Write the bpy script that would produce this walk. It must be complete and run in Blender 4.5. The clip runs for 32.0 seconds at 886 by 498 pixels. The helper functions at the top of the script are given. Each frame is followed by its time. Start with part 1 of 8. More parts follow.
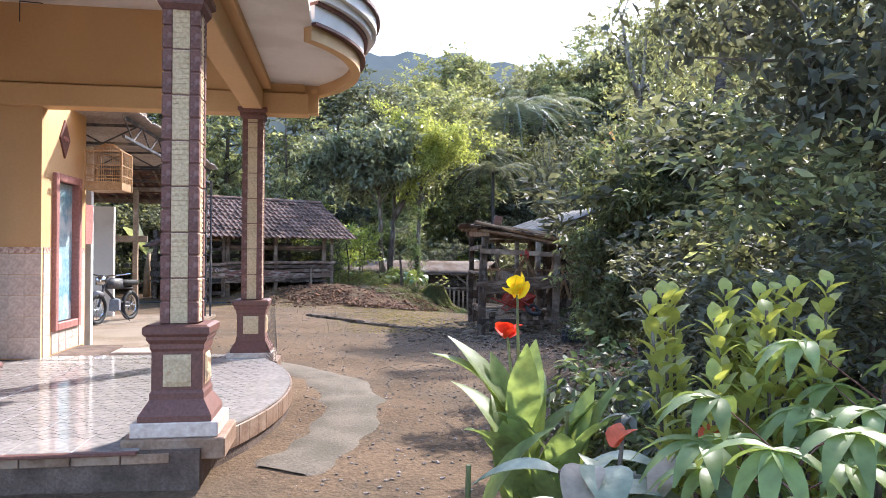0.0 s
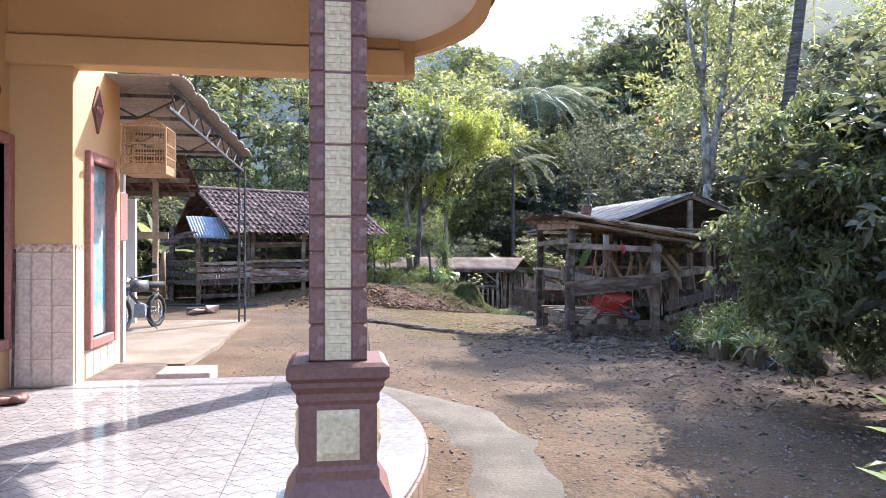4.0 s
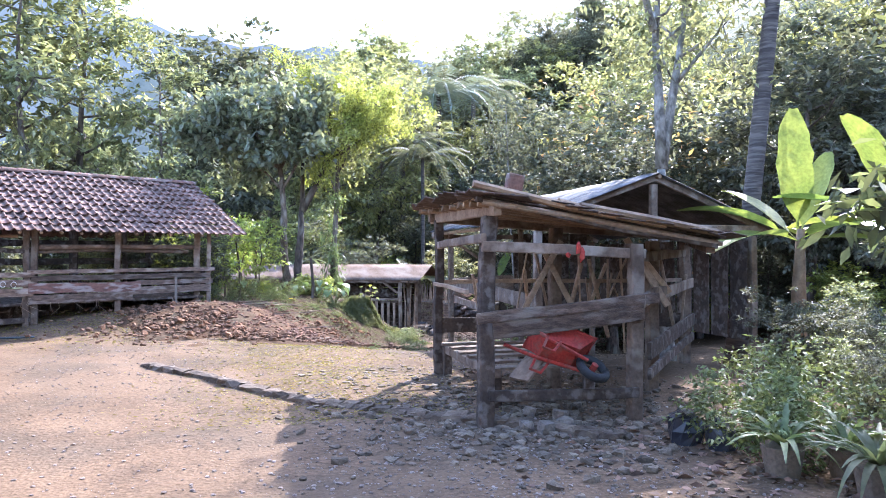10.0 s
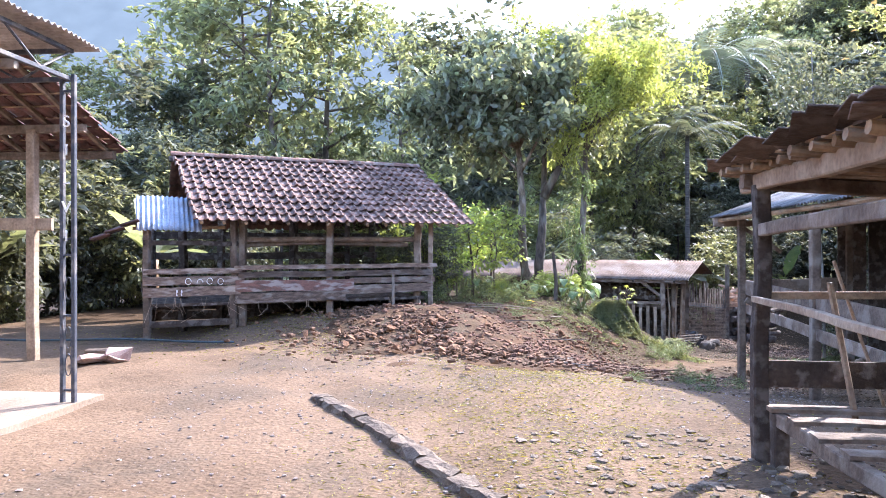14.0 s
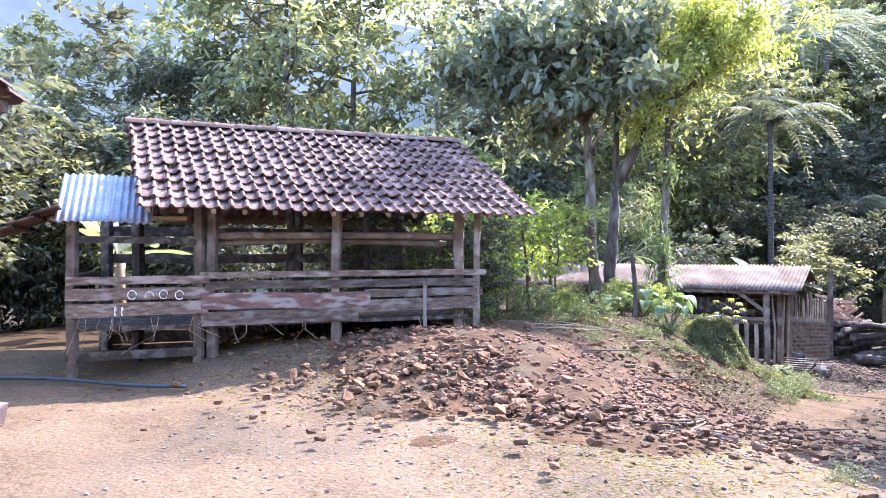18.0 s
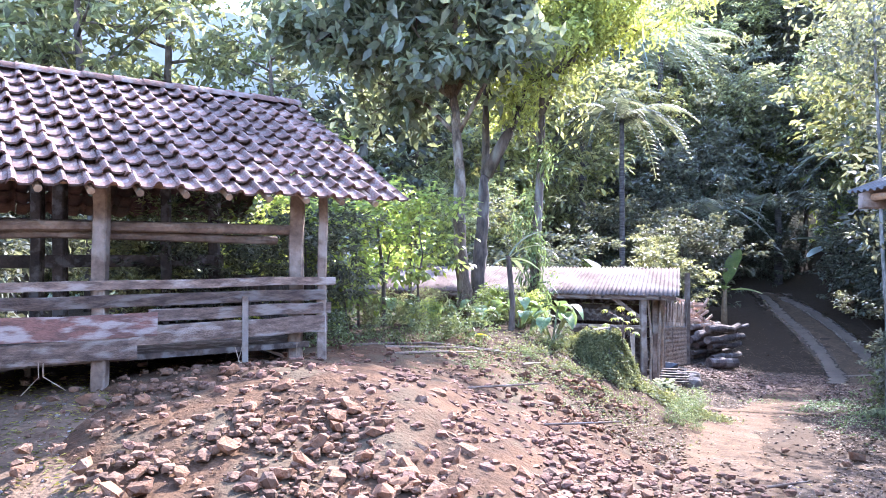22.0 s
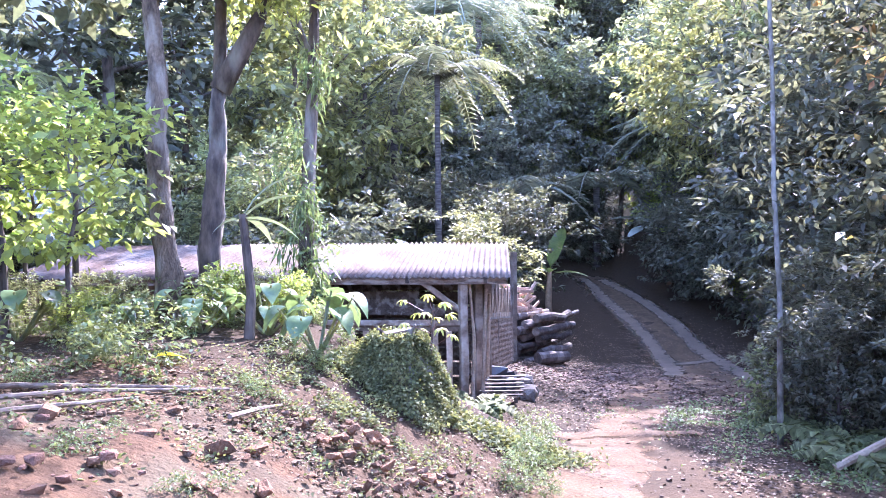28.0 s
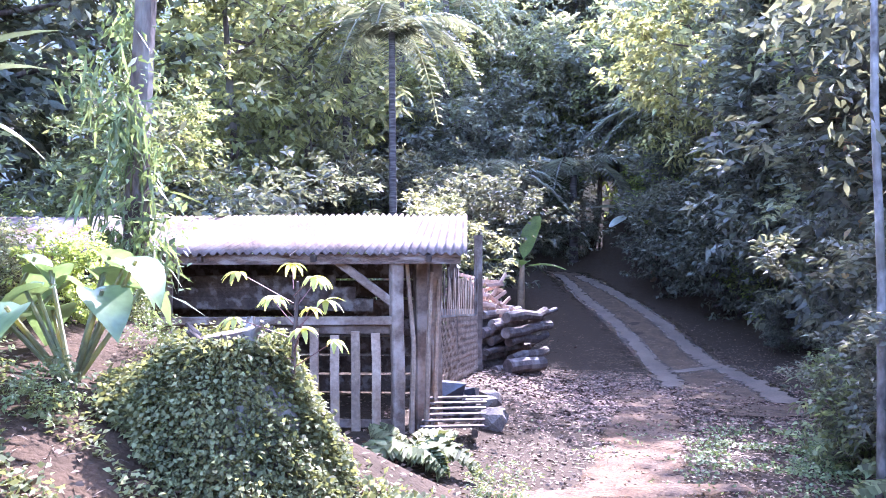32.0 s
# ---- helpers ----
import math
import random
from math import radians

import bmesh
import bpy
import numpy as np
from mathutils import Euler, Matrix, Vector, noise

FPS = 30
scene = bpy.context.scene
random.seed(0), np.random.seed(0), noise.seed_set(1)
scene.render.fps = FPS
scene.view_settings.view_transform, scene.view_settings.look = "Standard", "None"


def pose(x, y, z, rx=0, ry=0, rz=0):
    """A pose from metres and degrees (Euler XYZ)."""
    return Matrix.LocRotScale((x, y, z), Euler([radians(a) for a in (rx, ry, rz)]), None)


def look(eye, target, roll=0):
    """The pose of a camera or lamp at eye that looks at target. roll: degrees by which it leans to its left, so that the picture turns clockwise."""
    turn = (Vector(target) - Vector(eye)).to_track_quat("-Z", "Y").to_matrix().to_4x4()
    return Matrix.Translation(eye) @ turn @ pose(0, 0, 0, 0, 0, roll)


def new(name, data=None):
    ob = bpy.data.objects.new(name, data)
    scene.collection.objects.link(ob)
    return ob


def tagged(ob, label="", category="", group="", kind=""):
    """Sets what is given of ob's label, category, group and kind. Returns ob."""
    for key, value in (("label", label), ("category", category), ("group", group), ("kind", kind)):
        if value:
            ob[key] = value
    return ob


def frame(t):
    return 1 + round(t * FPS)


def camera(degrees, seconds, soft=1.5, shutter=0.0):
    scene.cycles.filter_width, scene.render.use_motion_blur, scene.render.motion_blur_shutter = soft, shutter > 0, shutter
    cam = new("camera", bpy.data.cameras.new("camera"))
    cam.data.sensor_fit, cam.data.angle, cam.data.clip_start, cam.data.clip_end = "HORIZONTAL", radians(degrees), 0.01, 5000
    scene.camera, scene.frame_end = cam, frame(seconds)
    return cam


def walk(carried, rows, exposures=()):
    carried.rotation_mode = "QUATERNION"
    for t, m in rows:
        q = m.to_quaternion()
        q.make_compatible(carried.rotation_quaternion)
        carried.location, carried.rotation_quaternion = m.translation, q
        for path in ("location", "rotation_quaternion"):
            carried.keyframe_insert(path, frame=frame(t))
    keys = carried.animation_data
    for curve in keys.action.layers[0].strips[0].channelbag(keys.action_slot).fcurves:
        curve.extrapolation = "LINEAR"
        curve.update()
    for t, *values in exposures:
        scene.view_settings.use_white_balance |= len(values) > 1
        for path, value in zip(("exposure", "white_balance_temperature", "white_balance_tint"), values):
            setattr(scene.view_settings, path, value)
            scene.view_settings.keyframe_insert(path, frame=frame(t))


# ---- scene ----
cam = camera(65.5, 32.0, soft=0.7)
ROWS = [
    (0, (-0.22, 0.987, 1.617), (0.074, 2.965, 1.631), 0.36),
    (0.5, (-0.497, 0.992, 1.63), (-0.264, 2.979, 1.648), 0.05),
    (1, (-0.702, 1.059, 1.644), (-0.474, 3.046, 1.659), -0.03),
    (1.5, (-0.896, 1.184, 1.668), (-0.67, 3.171, 1.681), 0.22),
    (2, (-1.104, 1.348, 1.668), (-0.88, 3.334, 1.676), 0.21),
    (2.5, (-1.268, 1.591, 1.654), (-1.048, 3.58, 1.66), 0.00),
    (4.5, (-1.313, 3.298, 1.601), (-0.883, 5.252, 1.6), -0.07),
    (5, (-1.211, 3.673, 1.598), (-0.605, 5.579, 1.597), -0.21),
    (5.5, (-1.045, 4.07, 1.611), (-0.393, 5.961, 1.613), -0.34),
    (6, (-0.92, 4.473, 1.633), (-0.267, 6.363, 1.633), -0.26),
    (6.5, (-0.777, 4.878, 1.628), (-0.085, 6.754, 1.63), 0.09),
    (7, (-0.6, 5.302, 1.641), (0.097, 7.176, 1.639), 0.10),
    (7.5, (-0.439, 5.728, 1.64), (0.252, 7.605, 1.638), -0.02),
    (8, (-0.255, 6.123, 1.629), (0.436, 8.0, 1.618), 0.96),
    (8.5, (-0.095, 6.554, 1.609), (0.583, 8.435, 1.621), -0.38),
    (9, (0.051, 6.924, 1.617), (0.721, 8.808, 1.627), -0.08),
    (9.5, (0.231, 7.265, 1.614), (0.815, 9.177, 1.629), -0.31),
    (10, (0.361, 7.6, 1.593), (0.902, 9.525, 1.613), -0.17),
    (10.5, (0.502, 7.928, 1.598), (0.921, 9.883, 1.623), -0.13),
    (11, (0.685, 8.292, 1.6), (0.985, 10.269, 1.621), -0.30),
    (11.5, (0.814, 8.715, 1.582), (1.026, 10.703, 1.607), -0.23),
    (12, (0.873, 9.074, 1.578), (0.948, 11.071, 1.608), -0.24),
    (12.5, (0.886, 9.511, 1.598), (0.757, 11.507, 1.623), -0.42),
    (13, (0.864, 9.957, 1.595), (0.696, 11.95, 1.622), -0.12),
    (13.5, (0.873, 10.407, 1.601), (0.703, 12.4, 1.617), -0.40),
    (14, (0.832, 10.854, 1.582), (0.66, 12.847, 1.588), -0.12),
    (14.5, (0.763, 11.286, 1.549), (0.583, 13.278, 1.554), -0.09),
    (16.5, (0.617, 12.986, 1.529), (0.415, 14.977, 1.544), 0.03),
    (17, (0.539, 13.454, 1.551), (0.303, 15.44, 1.562), 0.05),
    (17.5, (0.461, 13.927, 1.561), (0.192, 15.908, 1.574), -0.26),
    (18, (0.352, 14.357, 1.555), (0.071, 16.337, 1.571), -0.03),
    (18.5, (0.23, 14.766, 1.552), (-0.058, 16.746, 1.567), -0.02),
    (19, (0.13, 15.191, 1.554), (-0.158, 17.171, 1.57), 0.13),
    (19.5, (0.019, 15.563, 1.566), (-0.257, 17.544, 1.581), 0.04),
    (20, (-0.021, 15.926, 1.573), (-0.188, 17.919, 1.596), 0.04),
    (20.5, (-0.014, 16.243, 1.595), (-0.143, 18.238, 1.616), -0.03),
    (21, (-0.033, 16.493, 1.603), (-0.012, 18.493, 1.627), 0.01),
    (21.5, (-0.022, 16.721, 1.588), (0.066, 18.719, 1.61), 0.15),
    (22, (0.045, 16.988, 1.555), (0.226, 18.98, 1.575), 0.01),
    (22.5, (0.134, 17.336, 1.518), (0.45, 19.311, 1.535), 0.12),
    (23, (0.272, 17.656, 1.509), (0.691, 19.611, 1.529), -0.02),
    (23.5, (0.413, 17.953, 1.509), (0.831, 19.91, 1.532), 0.12),
    (24, (0.527, 18.252, 1.501), (0.984, 20.199, 1.519), 0.21),
    (24.5, (0.648, 18.577, 1.498), (1.142, 20.515, 1.514), 0.06),
    (26.5, (1.031, 20.167, 1.372), (1.683, 22.058, 1.364), -0.42),
    (27, (1.245, 20.445, 1.331), (1.921, 22.327, 1.323), -0.61),
    (27.5, (1.45, 20.752, 1.265), (2.133, 22.632, 1.259), -0.44),
    (28, (1.637, 21.079, 1.239), (2.315, 22.96, 1.229), -0.54),
    (28.5, (1.845, 21.407, 1.16), (2.522, 23.289, 1.147), -0.51),
    (29, (2.028, 21.776, 1.084), (2.705, 23.658, 1.076), -0.22),
    (29.5, (2.216, 22.152, 1.039), (2.888, 24.036, 1.035), -0.35),
    (30, (2.373, 22.507, 0.998), (3.046, 24.39, 0.993), -0.02),
    (30.5, (2.504, 22.852, 0.997), (3.242, 24.71, 0.99), -0.21),
    (31, (2.713, 23.211, 0.947), (3.472, 25.062, 0.932), -0.27),
    (31.5, (2.918, 23.564, 0.876), (3.673, 25.416, 0.862), -0.18),
    (32, (3.128, 23.857, 0.85), (3.88, 25.709, 0.844), -0.31),
]
walk(cam, [(t, look(eye, aim, roll)) for t, eye, aim, roll in ROWS], exposures=[(0, 2.45, 6300, 13), (5, 2.85, 5950, 14), (9, 3.3, 5750, 18), (14.5, 3.3, 5900, 19), (19, 3.65, 5750, 21), (24, 4.0, 5450, 26), (28, 4.05, 5350, 35), (29, 3.9, 5450, 32), (30, 4.12, 5500, 32), (31, 4.3, 5400, 35), (32, 4.32, 5300, 36)])

# ---------- world, sun, exposure ----------
SUN_AZ, SUN_EL = radians(42), radians(40)
world = bpy.data.worlds.new("world")
scene.world = world
world.use_nodes = True
wn = world.node_tree.nodes
sky = wn.new("ShaderNodeTexSky")
sky.sky_type, sky.sun_disc = "NISHITA", False
sky.sun_elevation, sky.sun_rotation = SUN_EL, SUN_AZ
sky.air_density, sky.dust_density, sky.ozone_density = 1.0, 1.0, 1.0
world.node_tree.links.new(sky.outputs[0], wn["Background"].inputs[0])
wn["Background"].inputs[1].default_value = 0.15
sun = new("sun", bpy.data.lights.new("sun", "SUN"))
sun.data.energy, sun.data.angle, sun.data.color = 2.0, radians(0.6), (1.0, 0.95, 0.87)
sun_dir = Vector((math.sin(SUN_AZ) * math.cos(SUN_EL), math.cos(SUN_AZ) * math.cos(SUN_EL), math.sin(SUN_EL)))
sun.matrix_world = look(sun_dir * 60, (0, 0, 0))


# ---------- materials ----------
def material(name, c1, c2, scale=6.0, rough=0.8, bump=0.2, fine=60.0, metal=0.0, spec=0.3, stain=None, rand=0.0, stretch=(1, 1, 1), island=0.0, leaf=0.0, detail=6.0, ov=0.55):
    """Two-scale noise colour with bump; stain: (colour, amount, scale); leaf: share of translucency."""
    m = bpy.data.materials.new(name)
    m.use_nodes = True
    nt, L = m.node_tree, m.node_tree.links.new
    N, bsdf = nt.nodes.new, nt.nodes["Principled BSDF"]
    co = N("ShaderNodeTexCoord")
    mp = N("ShaderNodeMapping")
    mp.inputs["Scale"].default_value = stretch
    L(co.outputs["Object"], mp.inputs[0])
    n1, n2 = N("ShaderNodeTexNoise"), N("ShaderNodeTexNoise")
    for n, s in ((n1, scale), (n2, fine)):
        n.inputs["Scale"].default_value, n.inputs["Detail"].default_value = s, detail
        L(mp.outputs[0], n.inputs["Vector"])
    mix = N("ShaderNodeMixRGB")
    mix.inputs[1].default_value, mix.inputs[2].default_value = (*c1, 1), (*c2, 1)
    ramp = N("ShaderNodeMapRange")
    ramp.inputs[1].default_value, ramp.inputs[2].default_value = 0.35, 0.65
    L(n1.outputs[0], ramp.inputs[0])
    L(ramp.outputs[0], mix.inputs[0])
    fin = N("ShaderNodeMixRGB")
    fin.blend_type = "OVERLAY"
    fin.inputs[0].default_value = ov
    L(mix.outputs[0], fin.inputs[1])
    L(n2.outputs[0], fin.inputs[2])
    col = fin.outputs[0]
    if stain:
        n3, r3, m3 = N("ShaderNodeTexNoise"), N("ShaderNodeMapRange"), N("ShaderNodeMixRGB")
        n3.inputs["Scale"].default_value, n3.inputs["Detail"].default_value = stain[2], 8
        L(mp.outputs[0], n3.inputs["Vector"])
        r3.inputs[1].default_value, r3.inputs[2].default_value, r3.inputs[4].default_value = 0.5, 0.62, stain[1]
        L(n3.outputs[0], r3.inputs[0])
        L(r3.outputs[0], m3.inputs[0])
        m3.inputs[2].default_value = (*stain[0], 1)
        L(col, m3.inputs[1])
        col = m3.outputs[0]
    if rand or island:
        hs = N("ShaderNodeHueSaturation")
        src = N("ShaderNodeNewGeometry").outputs["Random Per Island"] if island else N("ShaderNodeObjectInfo").outputs["Random"]
        k = island or rand
        rv = N("ShaderNodeMapRange")
        rv.inputs[3].default_value, rv.inputs[4].default_value = 1 - k, 1 + k
        L(src, rv.inputs[0])
        L(rv.outputs[0], hs.inputs["Value"])
        if island:
            ob = N("ShaderNodeObjectInfo")
            rh = N("ShaderNodeMapRange")
            rh.inputs[3].default_value, rh.inputs[4].default_value = 0.48, 0.52
            L(ob.outputs["Random"], rh.inputs[0])
            L(rh.outputs[0], hs.inputs["Hue"])
        L(col, hs.inputs["Color"])
        col = hs.outputs[0]
    L(col, bsdf.inputs["Base Color"])
    bsdf.inputs["Roughness"].default_value, bsdf.inputs["Metallic"].default_value = rough, metal
    bsdf.inputs["Specular IOR Level"].default_value = spec
    if bump:
        b = N("ShaderNodeBump")
        b.inputs["Strength"].default_value, b.inputs["Distance"].default_value = bump, 0.02
        L(n2.outputs[0], b.inputs["Height"])
        L(b.outputs[0], bsdf.inputs["Normal"])
    if leaf:
        tr, ms = N("ShaderNodeBsdfTranslucent"), N("ShaderNodeMixShader")
        tc = N("ShaderNodeMixRGB")
        tc.blend_type, tc.inputs[0].default_value, tc.inputs[2].default_value = "MULTIPLY", 1.0, (1.58, 1.52, 0.95, 1)
        L(col, tc.inputs[1])
        L(tc.outputs[0], tr.inputs[0])
        ms.inputs[0].default_value = leaf
        L(bsdf.outputs[0], ms.inputs[1])
        L(tr.outputs[0], ms.inputs[2])
        L(ms.outputs[0], nt.nodes["Material Output"].inputs[0])
    return m


M = {}
M["dirt"] = material("dirt", (0.155, 0.104, 0.066), (0.105, 0.070, 0.044), 0.9, 0.95, 0.8, 28, stain=((0.088, 0.066, 0.046), 0.65, 0.7), spec=0.1)


def pebbled(m, scale, lo, hi, share):
    """Small clods and pebbles: cells of varied tone with their own relief."""
    nt, L = m.node_tree, m.node_tree.links.new
    N, bsdf = nt.nodes.new, nt.nodes["Principled BSDF"]
    col = bsdf.inputs["Base Color"].links[0].from_socket
    nrm = bsdf.inputs["Normal"].links[0].from_socket
    co = N("ShaderNodeTexCoord")
    height = None
    for k, s in enumerate((scale, scale * 0.3)):
        vo, sep, mr, mu, no, mk, mx = N("ShaderNodeTexVoronoi"), N("ShaderNodeSeparateXYZ"), N("ShaderNodeMapRange"), N("ShaderNodeMixRGB"), N("ShaderNodeTexNoise"), N("ShaderNodeMapRange"), N("ShaderNodeMixRGB")
        vo.inputs["Scale"].default_value, vo.inputs["Randomness"].default_value = s, 1.0
        L(co.outputs["Object"], vo.inputs["Vector"])
        L(vo.outputs["Color"], sep.inputs[0])
        mr.inputs[3].default_value, mr.inputs[4].default_value = lo, hi
        L(sep.outputs[0], mr.inputs[0])
        mu.blend_type, mu.inputs[0].default_value = "MULTIPLY", 1.0
        L(col, mu.inputs[1])
        L(mr.outputs[0], mu.inputs[2])
        no.inputs["Scale"].default_value, no.inputs["Detail"].default_value = s * 0.08, 5
        L(co.outputs["Object"], no.inputs["Vector"])
        mk.inputs[1].default_value, mk.inputs[2].default_value, mk.inputs[4].default_value = 0.42, 0.58, share * (1 - 0.4 * k)
        L(no.outputs[0], mk.inputs[0])
        L(mk.outputs[0], mx.inputs[0])
        L(col, mx.inputs[1])
        L(mu.outputs[0], mx.inputs[2])
        col = mx.outputs[0]
        height = height or vo.outputs["Distance"]
    b = N("ShaderNodeBump")
    b.invert = True
    b.inputs["Strength"].default_value, b.inputs["Distance"].default_value = 0.4, 0.010
    L(height, b.inputs["Height"])
    L(nrm, b.inputs["Normal"])
    L(b.outputs[0], bsdf.inputs["Normal"])
    L(col, bsdf.inputs["Base Color"])


def blend_tones(m, second, y0, y1):
    """Blend the dirt into a second, darker pair of tones from y0 to y1."""
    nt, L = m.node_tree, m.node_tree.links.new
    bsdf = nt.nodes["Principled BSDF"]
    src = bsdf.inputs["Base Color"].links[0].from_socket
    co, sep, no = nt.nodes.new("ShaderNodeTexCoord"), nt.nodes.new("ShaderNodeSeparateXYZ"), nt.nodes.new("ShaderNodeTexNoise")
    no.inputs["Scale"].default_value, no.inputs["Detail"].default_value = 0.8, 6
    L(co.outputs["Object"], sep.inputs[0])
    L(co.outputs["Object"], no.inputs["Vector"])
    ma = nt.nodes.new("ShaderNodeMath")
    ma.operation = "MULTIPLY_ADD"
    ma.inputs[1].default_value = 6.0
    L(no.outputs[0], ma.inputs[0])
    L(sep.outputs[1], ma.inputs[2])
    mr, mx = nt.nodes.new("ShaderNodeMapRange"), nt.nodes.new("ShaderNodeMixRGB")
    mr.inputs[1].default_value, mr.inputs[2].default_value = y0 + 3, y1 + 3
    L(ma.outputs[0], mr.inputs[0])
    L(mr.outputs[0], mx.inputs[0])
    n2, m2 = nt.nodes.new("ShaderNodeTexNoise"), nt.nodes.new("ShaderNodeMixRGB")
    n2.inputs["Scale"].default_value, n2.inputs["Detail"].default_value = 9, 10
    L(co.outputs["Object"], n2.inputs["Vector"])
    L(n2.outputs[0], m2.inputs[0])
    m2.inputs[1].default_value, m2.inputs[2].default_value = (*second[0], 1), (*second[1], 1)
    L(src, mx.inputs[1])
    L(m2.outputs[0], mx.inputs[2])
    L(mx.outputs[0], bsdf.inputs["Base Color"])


blend_tones(M["dirt"], ((0.042, 0.026, 0.0145), (0.078, 0.049, 0.028)), 22.6, 25.0)
blend_tones(M["dirt"], ((0.03, 0.0205, 0.0125), (0.054, 0.037, 0.0225)), 26.2, 28.4)
blend_tones(M["dirt"], ((0.035, 0.045, 0.022), (0.075, 0.085, 0.045)), 50.0, 56.0)
pebbled(M["dirt"], 38.0, 0.62, 1.32, 0.65)
M["red_soil"] = material("red_soil", (0.115, 0.06, 0.031), (0.06, 0.034, 0.019), 2.2, 0.95, 0.9, 30, stain=((0.115, 0.083, 0.052), 0.8, 1.6), spec=0.1)
pebbled(M["red_soil"], 30.0, 0.4, 1.6, 0.9)
M["clod"] = material("clod", (0.135, 0.094, 0.062), (0.075, 0.053, 0.036), 5, 0.95, 0.8, 80, island=0.3)
M["gravel"] = material("gravel", (0.26, 0.22, 0.19), (0.16, 0.13, 0.11), 5, 0.9, 0.8, 80, island=0.35)
M["chip"] = material("stone_chip", (0.165, 0.125, 0.095), (0.09, 0.068, 0.052), 5, 0.95, 0.6, 60, island=0.4)
M["stone"] = material("stone", (0.20, 0.165, 0.135), (0.11, 0.09, 0.075), 8, 0.9, 0.6, 50, rand=0.25)
M["path_dirt"] = material("path_dirt", (0.12, 0.074, 0.042), (0.08, 0.05, 0.029), 2.5, 0.95, 0.8, 30, stain=((0.115, 0.08, 0.055), 0.6, 3), spec=0.1)
pebbled(M["path_dirt"], 34.0, 0.5, 1.5, 0.7)
M["kerb"] = material("kerb_stone", (0.145, 0.11, 0.08), (0.085, 0.062, 0.046), 7, 0.95, 0.8, 40, rand=0.25, stain=((0.15, 0.115, 0.082), 0.6, 5))
M["rubble"] = material("rubble", (0.195, 0.098, 0.05), (0.115, 0.06, 0.033), 6, 0.95, 0.7, 50, rand=0.35, island=0.0, stain=((0.20, 0.15, 0.11), 0.35, 4))
M["rubble_fine"] = material("rubble_fine", (0.17, 0.10, 0.055), (0.105, 0.064, 0.037), 6, 0.95, 0.7, 50, island=0.35)
M["concrete"] = material("concrete", (0.19, 0.155, 0.12), (0.12, 0.098, 0.075), 2.2, 0.9, 0.4, 45, stain=((0.15, 0.14, 0.11), 0.5, 1.4))
M["apron"] = material("apron_concrete", (0.15, 0.12, 0.09), (0.10, 0.08, 0.06), 2.2, 0.9, 0.4, 45, stain=((0.085, 0.075, 0.05), 0.5, 2.2))
M["slab"] = material("slab", (0.235, 0.175, 0.125), (0.175, 0.13, 0.092), 1.4, 0.9, 0.3, 40, stain=((0.30, 0.25, 0.2), 0.5, 1.1))
M["road"] = material("road", (0.15, 0.11, 0.075), (0.10, 0.074, 0.051), 1.5, 0.9, 0.4, 30)
M["road_bed"] = material("road_bed", (0.10, 0.066, 0.04), (0.06, 0.04, 0.025), 3, 0.95, 0.6, 30, stain=((0.13, 0.088, 0.05), 0.6, 6), spec=0.1)
pebbled(M["road_bed"], 24.0, 0.6, 1.4, 0.7)


def feathered(m, lo, hi):
    """Let a strip of soil break up towards its rims."""
    nt, L = m.node_tree, m.node_tree.links.new
    N, out = nt.nodes.new, nt.nodes["Material Output"]
    at, no, co, ad, mr, mx, tr = N("ShaderNodeAttribute"), N("ShaderNodeTexNoise"), N("ShaderNodeTexCoord"), N("ShaderNodeMath"), N("ShaderNodeMapRange"), N("ShaderNodeMixShader"), N("ShaderNodeBsdfTransparent")
    at.attribute_name = "rim"
    no.inputs["Scale"].default_value, no.inputs["Detail"].default_value = 4.0, 8
    L(co.outputs["Object"], no.inputs["Vector"])
    ad.operation = "MULTIPLY_ADD"
    ad.inputs[1].default_value = 1.1
    L(no.outputs[0], ad.inputs[0])
    L(at.outputs["Fac"], ad.inputs[2])
    mr.inputs[1].default_value, mr.inputs[2].default_value = lo, hi
    L(ad.outputs[0], mr.inputs[0])
    L(mr.outputs[0], mx.inputs[0])
    L(tr.outputs[0], mx.inputs[1])
    L(nt.nodes["Principled BSDF"].outputs[0], mx.inputs[2])
    L(mx.outputs[0], out.inputs[0])


for k in ("road", "road_bed", "path_dirt"):
    feathered(M[k], 0.72 if "road" in k else 0.5, 1.15 if "road" in k else 0.95)
M["ochre"] = material("ochre_paint", (0.62, 0.40, 0.20), (0.58, 0.37, 0.185), 1.2, 0.7, 0.05, 30, spec=0.3, ov=0.1, stain=((0.52, 0.35, 0.19), 0.3, 0.9))
M["white"] = material("white_paint", (0.78, 0.75, 0.71), (0.70, 0.67, 0.63), 1.5, 0.75, 0.08, 25, stain=((0.55, 0.50, 0.44), 0.4, 1.6), ov=0.2)
M["tile"] = material("floor_tile", (0.365, 0.335, 0.32), (0.305, 0.28, 0.268), 3, 0.08, 0.01, 20, spec=0.6, rand=0.03)
M["wall_tile"] = material("wall_tile", (0.64, 0.54, 0.475), (0.56, 0.455, 0.395), 9, 0.2, 0.02, 30, spec=0.5, rand=0.07)
M["border_tile"] = material("border_tile", (0.70, 0.58, 0.50), (0.35, 0.20, 0.16), 22, 0.2, 0.02, 60, spec=0.5)
M["step_tile"] = material("step_tile", (0.32, 0.215, 0.155), (0.20, 0.12, 0.08), 6, 0.35, 0.1, 40, rand=0.2, stain=((0.40, 0.30, 0.23), 0.4, 9))
